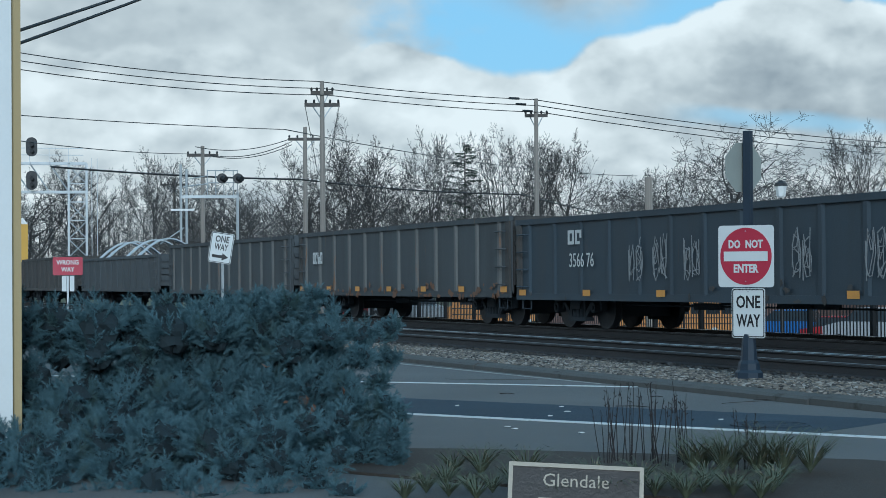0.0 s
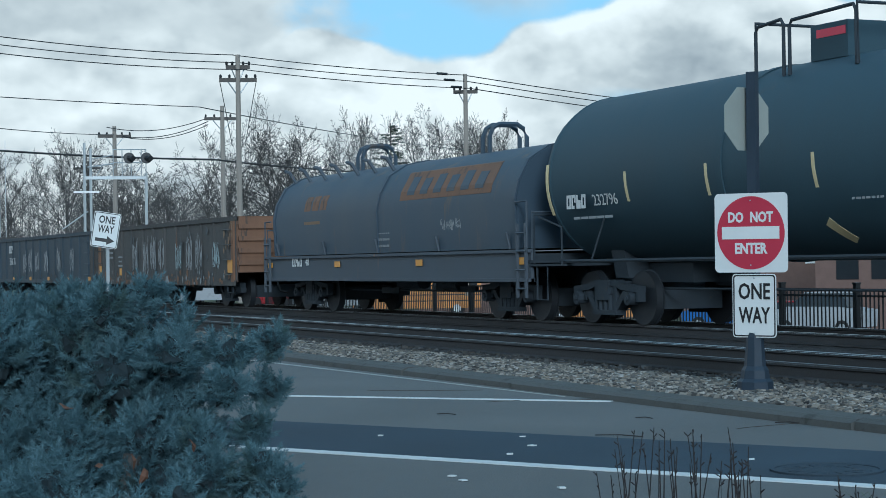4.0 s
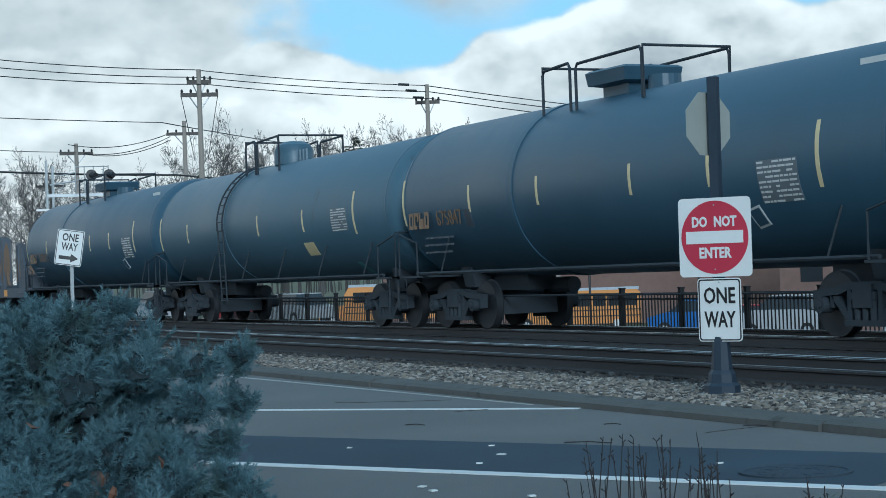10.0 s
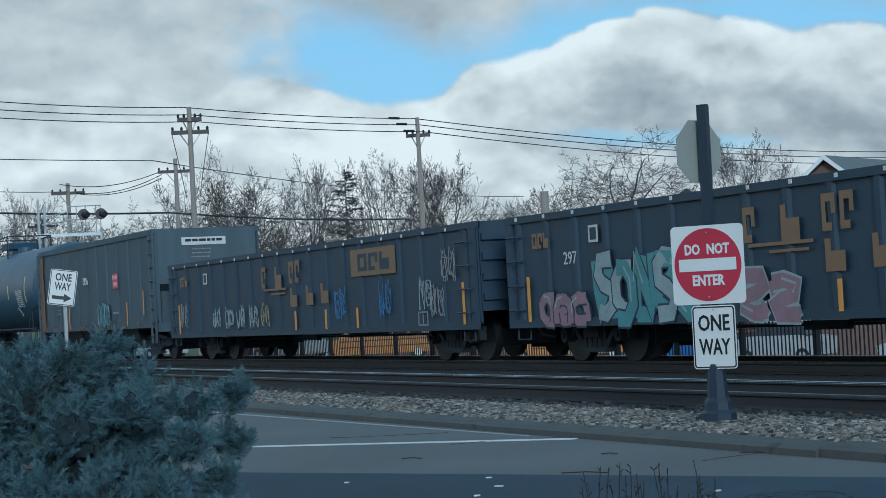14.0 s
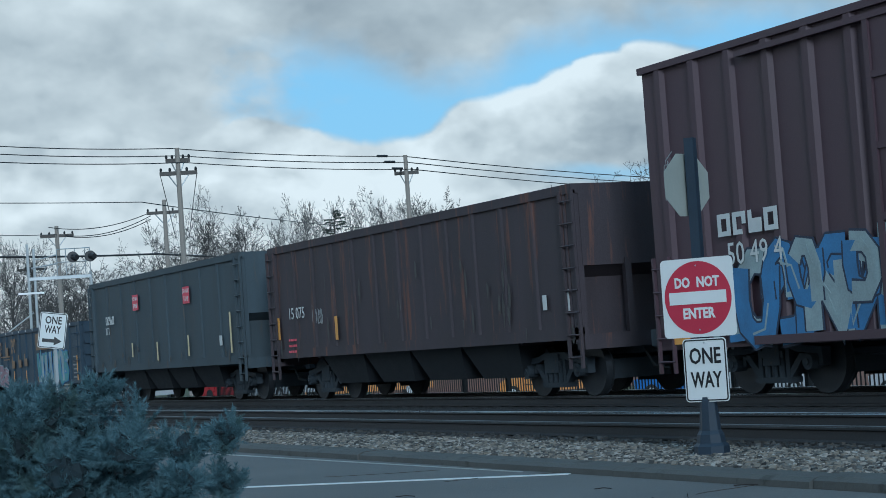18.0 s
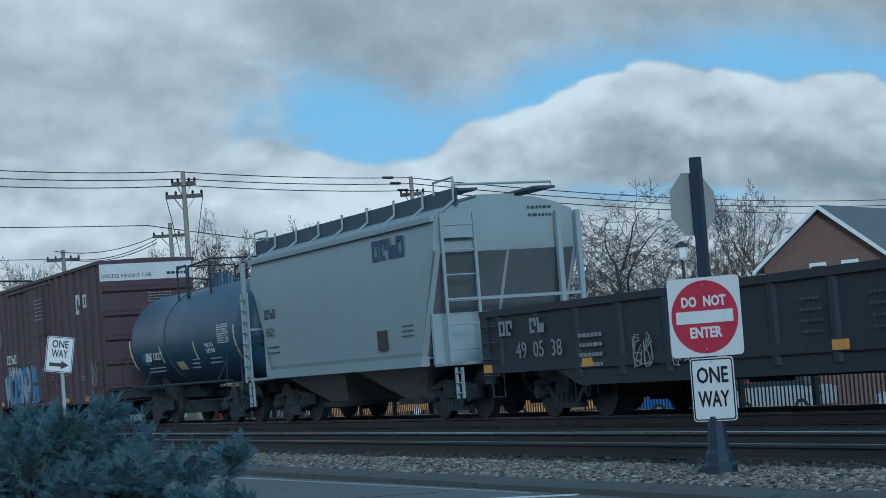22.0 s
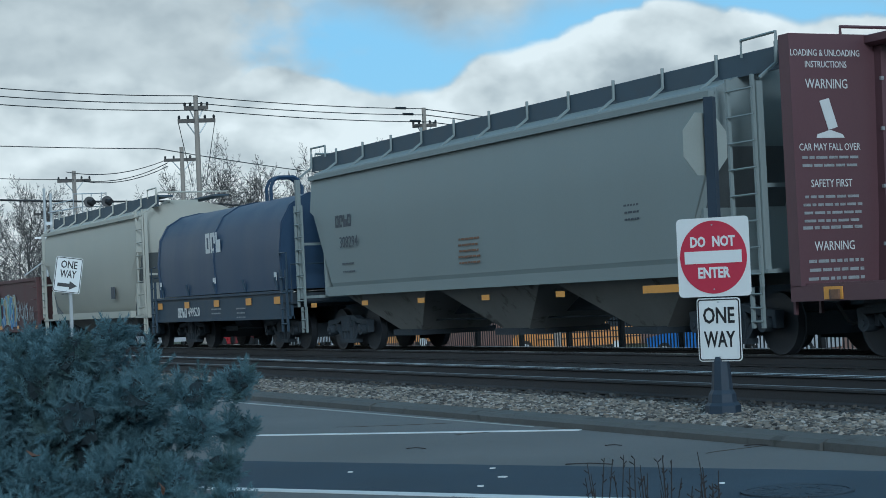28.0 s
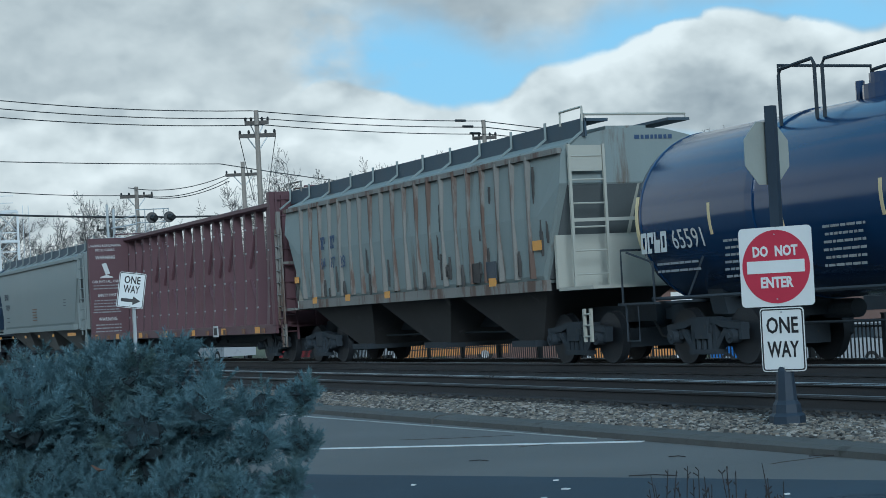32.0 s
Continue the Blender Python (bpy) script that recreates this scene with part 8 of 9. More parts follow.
def build_poles():
    utility_pole("weathered pole with two crossarms and drop wires", -80.75, 26.5, 10.75, [(0.55, 0.55, 0.15), (1.15, 0.85, 0.0)], 72)
    utility_pole("grey pole with a single angled crossarm", -86.0, 40.35, 10.8, [(0.9, 0.62, 0.1)], 62)
    utility_pole("distant pole with one crossarm", -111.4, 28.65, 9.8, [(0.6, 1.0, 0.0)], 74, r=0.17)
    utility_pole("paler pole behind the first with one crossarm", -104.8, 33.4, 10.6, [(0.75, 1.05, 0.0)], 72, r=0.17)
    utility_pole("short distant pole with crossarm", -150.5, 36.5, 10.0, [(0.6, 1.2, 0.0)], 75, r=0.17)
    for dz, k in ((0.0, 0), (-0.35, 1), (-0.75, 2)):
        a = (-80.9 + 0.1 * k, 26.3 + 0.25 * k, 10.75 + dz * (1.0 if k < 2 else 0.9))
        hang("power_line", (-76.5, 6.0, 11.85 + dz * 1.05), a, 0.45, 0.022, "thin black power line between poles")
        b = (-86.0, 40.2 + 0.2 * k, 10.75 + dz * 0.9)
        hang("power_line", a, b, 0.12, 0.022, "thin black power line between poles")
        hang("power_line", b, (-118.0, 112.0, 11.9 + dz * 1.3), 1.1, 0.026, "thin black power line between poles")
        for q in (-0.9,):
            solid("strain_insulator", Mesh().tube([(-85.6 + 0.1 * k, 38.6 + 0.35 * k, 10.74 + dz * 0.9), (-85.7 + 0.1 * k, 39.2 + 0.35 * k, 10.74 + dz * 0.9)], 0.07, 6), M_["iron"], "dark strain insulator on a power line", "insulator", "insulators")
    hang("phone_line", (-70.5, 1.7, 8.28), (-86.1, 26.3, 8.82), 0.15, 0.02, "thin lower line across the road")
    hang("phone_line", (-86.1, 26.3, 8.82), (-132.0, 71.0, 9.6), 0.5, 0.024, "thin lower line across the road")
    hang("phone_line", (-64.9, 8.1, 6.5), (-111.4, 28.65, 9.3), 0.2, 0.02, "thin lower line across the road")
    hang("signal_cable", (-78.3, 13.0, 6.25), (-81.1, 25.4, 6.0), 0.1, 0.045, "thick black cable spanning the crossing")
    hang("signal_cable", (-81.1, 25.4, 6.0), (-86.4, 39.6, 5.66), 0.15, 0.04, "thick black cable spanning the crossing")
    hang("signal_cable", (-86.4, 39.6, 5.66), (-120.0, 74.0, 5.2), 0.6, 0.04, "thick black cable spanning the crossing")
    for z, e in ((9.75, 9.9), (9.25, 9.7), (9.2, 9.5)):
        hang("power_line", (-111.5, 28.2 + (9.75 - z) * 1.5, z), (-105.0, 32.6, e), 0.45, 0.025, "thin black power line between poles")
    for s in (-0.8, 0.8):
        hang("drop_wire", (-80.75 + s * 0.3, 26.5 + s, 9.6), (-80.75 + s * 0.1, 26.5 + s * 0.35, 6.6), -0.05, 0.018, "drop wire down the pole")
    for k in (0.0, -0.1):
        hang("service_cable", (-9.45, 0.24, 2.95 + k), (-20.0, 6.65, 6.2 + k * 0.3), 0.02, 0.014, "dark service cable rising from the building")
    solid("short_post", Mesh().tube([(-52.5, 29.0, -1.0), (-52.5, 29.0, 4.6)], 0.14, 10), M_["pole"], "short grey wooden post in the lot", "post")


def crossing_signal():
    g = thing("crossing_signal", "silver cantilever crossing signal with dark lamps", "crossing signal", m=pose(-72.9, 17.65, -0.5, 0, 0, 76))
    part("mast", Mesh().tube([(-0.12, 0, 0), (-0.12, 0, 6.6)], 0.055, 10), M_["galv"], g)
    part("mast", Mesh().tube([(0.12, 0, 0), (0.12, 0, 6.4)], 0.055, 10), M_["galv"], g)
    part("support_post", Mesh().tube([(2.28, 0, 0), (2.28, 0, 5.4)], 0.06, 10), M_["galv"], g)
    arm = part("cantilever_arm", Mesh().box(-0.1, 2.3, -0.06, 0.06, 5.16, 5.28), M_["galv"], g)
    part("arm_chord", Mesh().tube([(0, -0.4, 5.62), (1.0, -0.4, 5.75)], 0.03, 5), M_["galv"], arm)
    for x in (0.3, 0.8, 1.3, 1.8):
        part("arm_web", Mesh().tube([(x, 0, 5.25), (x + 0.3, -0.2, 5.7)], 0.02, 5), M_["galv"], arm)
    for x in (1.0, 1.35, 1.7, 2.1, 2.28):
        part("railing", Mesh().tube([(x, -0.3, 5.28), (x, -0.3, 6.35)], 0.02, 5), M_["galv"], arm)
    for z in (5.8, 6.32):
        part("railing", Mesh().tube([(1.0, -0.3, z), (2.28, -0.3, z)], 0.02, 5), M_["galv"], arm)
    part("railing", Mesh().tube([(0.1, 0, 5.95), (1.0, -0.3, 6.1)], 0.02, 5), M_["galv"], arm)
    for x in (1.62, 2.3):
        lamp = part("lamp_disc", Mesh().disc((x, -0.36, 5.98), 0.22, "y", 0.05, 20), M_["iron"], g, "round black lamp backing")
        part("lamp_hood", Mesh().tube([(x, -0.38, 5.98), (x + 0.16, -0.66, 5.95)], 0.11, 10), M_["iron"], lamp)
    part("crossbuck", Mesh().box(-0.55, 0.45, -0.10, -0.08, 4.62, 4.70), M_["white"], g)
    part("gate_arm_mount", Mesh().tube([(-1.0, 0, 3.2), (0, 0, 3.9)], 0.03, 6), M_["galv"], g)


def signal_bridge():
    """Steel lattice gantry with signal heads, far to the left of the crossing."""
    g = thing("signal_bridge", "silver steel lattice signal gantry over the tracks", "signal gantry", m=pose(-132.7, 24.8, -0.5, 0, 0, 80))
    for x in (-0.65, 0.65):
        for y in (-0.5, 0.5):
            part("tower_leg", Mesh().box(x - 0.07, x + 0.07, y - 0.07, y + 0.07, 0, 10.4), M_["galv"], g)
    for i in range(7):
        z = 0.8 + i * 1.35
        part("lattice_bar", Mesh().tube([(-0.65, -0.5, z), (0.65, -0.5, z + 1.3)], 0.04, 4).tube([(0.65, -0.5, z), (-0.65, -0.5, z + 1.3)], 0.04, 4).box(-0.65, 0.65, -0.54, -0.46, z - 0.04, z + 0.04), M_["galv"], g)
    part("tower_ladder", Mesh().box(1.0, 1.04, -0.3, -0.26, 2, 10.8).box(1.4, 1.44, -0.3, -0.26, 2, 10.8), M_["galv"], g)
    for z in (8.3, 10.4):
        for y in (-0.5, 0.5):
            part("bridge_chord", Mesh().box(-9.0, 0.65, y - 0.07, y + 0.07, z - 0.08, z + 0.08), M_["galv"], g)
    for i in range(6):
        x = -0.65 - i * 1.4
        part("bridge_brace", Mesh().tube([(x, -0.5, 8.3), (x - 1.4, -0.5, 10.4)], 0.05, 4), M_["galv"], g)
        part("walkway_post", Mesh().tube([(x, -0.8, 10.4), (x, -0.8, 11.5)], 0.03, 4), M_["galv"], g)
    part("walkway_rail", Mesh().box(-9, 0.4, -0.83, -0.77, 11.45, 11.5).box(-9, 0.4, -0.83, -0.77, 10.95, 11.0), M_["galv"], g)
    for x, z in ((-3.3, 11.55), (-3.3, 9.1), (-4.6, 11.2)):
        head = [(x + 0.42 * math.cos(radians(20 * j)), z + (0.28 if math.sin(radians(20 * j)) > 0 else -0.28) + 0.42 * math.sin(radians(20 * j))) for j in range(18)]
        hd = part("signal_head", Mesh().prism(head, "y", -1.1, -1.05), M_["iron"], g, "oval black signal head")
        part("signal_hood", Mesh().tube([(x, -1.05, z + 0.2), (x, -1.5, z + 0.15)], 0.16, 8).tube([(x, -1.05, z - 0.25), (x, -1.5, z - 0.3)], 0.16, 8), M_["iron"], hd)


def grow(seed, height, spread, lift=0.3, gnarl=0.2, first=0.25):
    """Limbs and twigs of a bare tree, as two meshes: boughs that fork, wander and bend upwards."""
    rnd = random.Random(seed)
    limbs, twigs = Mesh(), Mesh()

    def bough(p, d, length, r, level):
        pts, n = [p.copy()], (6, 5, 4, 3, 2, 2)[level]
        for i in range(n):
            bend = Vector((rnd.uniform(-1, 1), rnd.uniform(-1, 1), rnd.uniform(-0.8, 0.8))) * gnarl * (0.5 if level == 0 else 1.0)
            d = (d + bend + Vector((0, 0, lift * 0.30))).normalized()
            p = p + d * length / n
            pts.append(p.copy())
        thin = max(r * 0.45, 0.010)
        (limbs if level < 2 else twigs).tube(pts, r, (7, 5, 4, 3, 3, 3)[level], thin)
        if level == 5:
            return
        kids = (9, 6, 5, 4, 3)[level]
        for k in range(kids):
            t = 1.0 if k == 0 else first + (1 - first) * (k + rnd.uniform(-0.4, 0.4)) / kids if level == 0 else rnd.uniform(0.22, 0.95)
            j = min(int(t * n), n - 1)
            q = pts[j].lerp(pts[j + 1], t * n - j)
            way = (pts[j + 1] - pts[j]).normalized()
            out = way.cross(Vector((rnd.uniform(-1, 1), rnd.uniform(-1, 1), rnd.uniform(-1, 1)))).normalized()
            a = spread * (rnd.uniform(0.7, 1.25) if k else 0.3)
            ratio = rnd.uniform(0.70, 0.95) if level == 0 else rnd.uniform(0.42, 0.66)
            bough(q, way * math.cos(a) + out * math.sin(a), length * ratio * (1.12 - 0.42 * t), max((r + (thin - r) * t) * rnd.uniform(0.5, 0.72), 0.0135), level + 1)

    bough(Vector((0, 0, 0)), Vector((0, 0, 1)), height * 0.55, height * 0.0135, 0)
    top = max(v[2] for v in limbs.v + twigs.v)
    k = height / top
    limbs.v = [tuple(c * k for c in v) for v in limbs.v]
    twigs.v = [tuple(c * k for c in v) for v in twigs.v]
    return limbs, twigs


def raw(mesh, name, material):
    me = bpy.data.meshes.new(name)
    me.from_pydata(mesh.v, [], mesh.f)
    me.materials.append(material)
    return me


def build_trees():
    kinds = []
    for seed, spread, lift, gnarl, first in ((3, 1.10, 0.12, 0.24, 0.30), (8, 0.86, 0.30, 0.16, 0.26), (15, 0.95, 0.22, 0.20, 0.22), (21, 1.20, 0.06, 0.30, 0.30)):
        limbs, twigs = grow(seed, 14, spread, lift, gnarl, first)
        kinds.append((raw(limbs, "trunk", M_["bark"]), raw(twigs, "crown", M_["bark"])))
    base = []
    for limbs, twigs in kinds:
        t = thing("bare_tree", "leafless tree with fine grey-brown twigs", "tree", "bare trees")
        part("trunk", limbs, None, t)
        part("crown", twigs, None, t, "fine bare twigs")
        base.append(t)
    k = 1.25
    spots = [  # kind, x, y, height, turn, width
        (2, -114.2, 36.6, 12.6, 20, 0.55), (2, -113.6, 38.6, 10.6, 75, 0.8), (1, -112.9, 40.8, 11.0, 130, 0.75), (2, -111.9, 43.0, 9.8, 200, 0.7),
        (1, -111.6, 44.4, 11.8, 10, 0.5), (1, -109.5, 48.8, 11.8, 80, 0.6), (1, -108.8, 50.6, 10.8, 310, 0.55), (1, -107.8, 52.7, 11.4, 160, 0.6),
        (3, -104.6, 58.3, 11.2, 240, 0.8), (0, -102.3, 62.6, 12.0, 33, 0.95), (3, -101.2, 64.8, 10.8, 300, 0.9), (1, -97.9, 69.4, 11.6, 120, 0.62), (2, -96.6, 71.4, 9.6, 20, 0.7),
        (2, -106.4, 55.5, 9.0, 70, 0.75), (1, -116.9, 26.9, 10.4, 45, 0.5), (2, -116.3, 29.6, 9.4, 190, 0.8), (2, -115.7, 31.8, 9.2, 260, 0.75), (0, -115.0, 34.0, 9.0, 140, 0.8),
        (1, -118.0, 22.5, 9.6, 99, 0.7), (2, -118.3, 19.0, 10.0, 15, 0.8), (0, -118.8, 15.5, 9.4, 210, 0.9), (2, -110.3, 46.2, 9.3, 280, 0.7), (0, -105.6, 57.0, 8.6, 31, 0.8), (2, -99.6, 67.0, 9.4, 55, 0.8), (2, -93.0, 76.0, 9.5, 85, 0.9)]
    used = set()
    for kind, x, y, h, turn, w in spots:
        s = h * k / 14
        ob = base[kind] if kind not in used else copy_thing(base[kind], Matrix())
        used.add(kind)
        ob.matrix_basis = pose(x * k, y * k, -0.6, 0, 0, turn) @ Matrix.Diagonal((s * w * 1.45, s * w * 1.45, s, 1))
    # spruce among them
    sp = thing("spruce_tree", "small ragged dark green spruce", "tree", m=pose(-110.6 * k, 46.5 * k, -0.6))
    part("trunk", Mesh().tube([(0, 0, 0), (0.1, 0, 13.2)], 0.16, 7, 0.03), M_["bark"], sp)
    rnd = random.Random(5)
    needles = Mesh()
    for i in range(46):
        z = 5.0 + 8.0 * (i / 46) ** 0.9
        r = (13.4 - z) * 0.27 + 0.55
        a = rnd.uniform(0, 6.28)
        d = Vector((math.cos(a), math.sin(a), rnd.uniform(-0.1, 0.25)))
        for j in range(7):
            q = Vector((0.05, 0, z)) + d * r * (j + 1) / 7
            for s in range(10):
                e = q + Vector((rnd.uniform(-1, 1), rnd.uniform(-1, 1), rnd.uniform(-0.6, 0.15))) * 0.46
                f = q + Vector((rnd.uniform(-1, 1), rnd.uniform(-1, 1), rnd.uniform(-0.3, 0.3))) * 0.12
                b = len(needles.v)
                needles.v += [tuple(q), tuple(e), tuple(f)]
                needles.f.append((b, b + 1, b + 2))
    part("crown", raw(needles, "crown", M_["pine"]), None, sp, "ragged layered needles")
    # far woods as one mass of thin stems
    woods = Mesh()
    rnd = random.Random(9)
    for i in range(800):
        t = rnd.uniform(0, 1)
        a = radians(-90 + 46 * t)
        d = rnd.uniform(190, 250)
        x, y = d * math.sin(a), d * math.cos(a)
        h = rnd.uniform(5, 11.5) * (1.0 if t < 0.75 else 0.8)
        p = Vector((x, y, -0.5))
        woods.tube([p, p + Vector((rnd.uniform(-0.5, 0.5), rnd.uniform(-0.5, 0.5), h))], 0.09, 3, 0.02)
        for j in range(13):
            z = h * rnd.uniform(0.25, 0.95)
            q = p + Vector((0, 0, z))
            e = q + Vector((rnd.uniform(-2.4, 2.4), rnd.uniform(-2.4, 2.4), rnd.uniform(0.6, 2.6)))
            woods.tube([q, e], 0.035, 3, 0.012)
            for s in range(5):
                g = q.lerp(e, rnd.uniform(0.4, 1))
                woods.tube([g, g + Vector((rnd.uniform(-1, 1), rnd.uniform(-1, 1), rnd.uniform(0.3, 1.3)))], 0.02, 3, 0.008)
    tagged(new("far_woods", raw(woods, "far_woods", M_["bark"])), "grey leafless woods along the horizon", "woods", kind="stuff")


def corner_house():
    """Clapboard building beside the road, white corner trim."""
    h = thing("clapboard_building", "tan clapboard building with white corner board", "building", m=pose(-9.05, 0.19, ROAD))
    part("wall", Mesh().box(-8, -0.06, -9, -0.04, 0, 5.2), M_["siding"], h)
    for i in range(34):
        z = 0.05 + i * 0.15
        part("clapboard", Mesh().loft([[(-0.05, -9, z), (0.0, -9, z), (-0.035, -9, z + 0.148), (-0.05, -9, z + 0.148)], [(-0.05, -0.13, z), (0.0, -0.13, z), (-0.035, -0.13, z + 0.148), (-0.05, -0.13, z + 0.148)]]), M_["siding"], h)
    part("corner_board", Mesh().box(-0.12, 0.02, -0.13, 0.0, 0, 5.2), M_["white"], h, "white corner board")
    part("downspout", Mesh().box(-0.12, -0.03, 0.0, 0.075, 0, 5.2), M_["siding"], h, "tan painted downspout")
    part("roof", Mesh().box(-8.3, 0.3, -9.3, 0.3, 5.2, 5.4), M_["roof"], h)


build_fence()
def parked(make, x, y, turn, *rest):
    make(pose(x, y, lot_z(y), 0, 0, turn), *rest)


parked(school_bus, -108.6, 61.5, 58, "yellow school bus parked in the low lot")
parked(school_bus, -114.0, 49.8, 64, "yellow school bus parked in the low lot")
parked(car_body, -68.9, 49.8, 28, "carwhite", "white tall car parked in the low lot", 0.25)
parked(car_body, -74.8, 48.9, 40, "carblue", "blue car parked in the low lot", 0.12)
parked(car_body, -72.0, 50.6, 215, "carred", "red car parked in the low lot")
parked(car_body, -62.5, 53.0, 30, "carwhite", "white car parked in the low lot", 0.1)
parked(car_body, -80.6, 30.7, 10, "carwhite", "white car parked near the railway")
parked(car_body, -86.0, 30.6, 190, "carred", "red car parked near the railway")
parked(car_body, -94.0, 28.4, 5, "carwhite", "white car parked near the railway", 0.1)
brick_house()
low_shed()
street_lamp(pose(-65.0, 37.4, lot_z(37.4)), 4.1, "black post lamp with a white lantern")
street_lamp(pose(-50.2, 32.9, lot_z(32.9)), 5.0, "tall black post lamp with a white lantern")
build_poles()
crossing_signal()
signal_bridge()
build_trees()
corner_house()

# ---- foreground: stones, evergreen shrub, dry plants, plaque ----
def stone_field(name, label, x0, x1, y0, y1, z, count, size, material, seed, slope=None):
    rng = np.random.default_rng(seed)
    cube = np.array([(-1, -1, -1), (1, -1, -1), (1, 1, -1), (-1, 1, -1), (-1, -1, 1), (1, -1, 1), (1, 1, 1), (-1, 1, 1)], float)
    quads = np.array([(3, 2, 1, 0), (4, 5, 6, 7), (0, 1, 5, 4), (1, 2, 6, 5), (2, 3, 7, 6), (3, 0, 4, 7)])
    t = rng.random(count)
    xs = x0 + (x1 - x0) * t ** 0.8 if x1 > x0 else x0
    ys = rng.uniform(y0, y1, count)
    s = rng.uniform(size[0], size[1], count)
    v = cube[None] * rng.uniform(0.55, 1.0, (count, 8, 3)) * (s[:, None] * rng.uniform(0.6, 1.0, (count, 3)))[:, None, :]
    a, b = rng.uniform(0, 6.28, count), rng.uniform(-0.7, 0.7, count)
    ca, sa, cb, sb = np.cos(a), np.sin(a), np.cos(b), np.sin(b)
    x, y, w = v[..., 0], v[..., 1], v[..., 2]
    y, w = y * cb[:, None] - w * sb[:, None], y * sb[:, None] + w * cb[:, None]
    x, y = x * ca[:, None] - y * sa[:, None], x * sa[:, None] + y * ca[:, None]
    zz = z + (slope(ys) if slope else 0) + s * 0.25
    pts = np.stack([x + xs[:, None], y + ys[:, None], w + np.broadcast_to(zz, (count,))[:, None]], -1).reshape(-1, 3)
    faces = (quads[None] + (np.arange(count) * 8)[:, None, None]).reshape(-1, 4)
    me = bpy.data.meshes.new(name)
    me.from_pydata(pts.tolist(), [], faces.tolist())
    me.materials.append(material)
    tagged(new(name, me), label, "gravel", kind="stuff")


def needle_material():
    """Bluish needles, each a little paler or greener than the next, duller in patches."""
    m = bpy.data.materials.new("spruce_shrub_needles")
    m.use_nodes = True
    n = Nodes(m.node_tree)
    chance = n.add("ShaderNodeNewGeometry").outputs["Random Per Island"]
    at = n.add("ShaderNodeTexCoord").outputs["Object"]
    patch = n.add("ShaderNodeTexNoise", Vector=at, Scale=4.5, Detail=4.0).outputs[0]
    col = n.ramp(chance, [(0.0, (0.040, 0.084, 0.098)), (0.5, (0.064, 0.122, 0.146)), (1.0, (0.115, 0.198, 0.232))])
    col = n.mix(n.step(patch, 0.52, 0.70), col, (0.048, 0.086, 0.084))
    body = n.add("ShaderNodeBsdfPrincipled", Base_Color=col, Roughness=0.6)
    end = n.tree.nodes.new("ShaderNodeOutputMaterial")
    n.tree.links.new(body.outputs[0], end.inputs[0])
    return m


def stone_material(name, dark, pale):
    m = bpy.data.materials.new(name)
    m.use_nodes = True
    n = Nodes(m.node_tree)
    chance = n.add("ShaderNodeNewGeometry").outputs["Random Per Island"]
    at = n.add("ShaderNodeTexCoord").outputs["Object"]
    grain = n.add("ShaderNodeTexNoise", Vector=at, Scale=70.0, Detail=3.0).outputs[0]
    mid = tuple((a + b) / 2 for a, b in zip(dark, pale))
    col = n.ramp(chance, [(0.0, dark), (0.40, tuple(c * 0.62 for c in mid)), (0.75, (mid[0] * 1.1, mid[1] * 1.0, mid[2] * 0.86)), (1.0, pale)])
    k = n.math("ADD", n.math("MULTIPLY", grain, 0.6), 0.7)
    col = n.mix(1.0, col, n.add("ShaderNodeCombineColor", Red=k, Green=k, Blue=k).outputs[0], "MULTIPLY")
    body = n.add("ShaderNodeBsdfPrincipled", Base_Color=col, Roughness=0.9)
    end = n.tree.nodes.new("ShaderNodeOutputMaterial")
    n.tree.links.new(body.outputs[0], end.inputs[0])
    return m


ALONG, AWAY = Vector((0.426, 0.905)), Vector((-0.905, 0.426))  # the bed's own axes: along its edge, and away from the bay


def in_bed(along, away, z=ROAD):
    p = ALONG * along + AWAY * away
    return Vector((p.x, p.y, z))


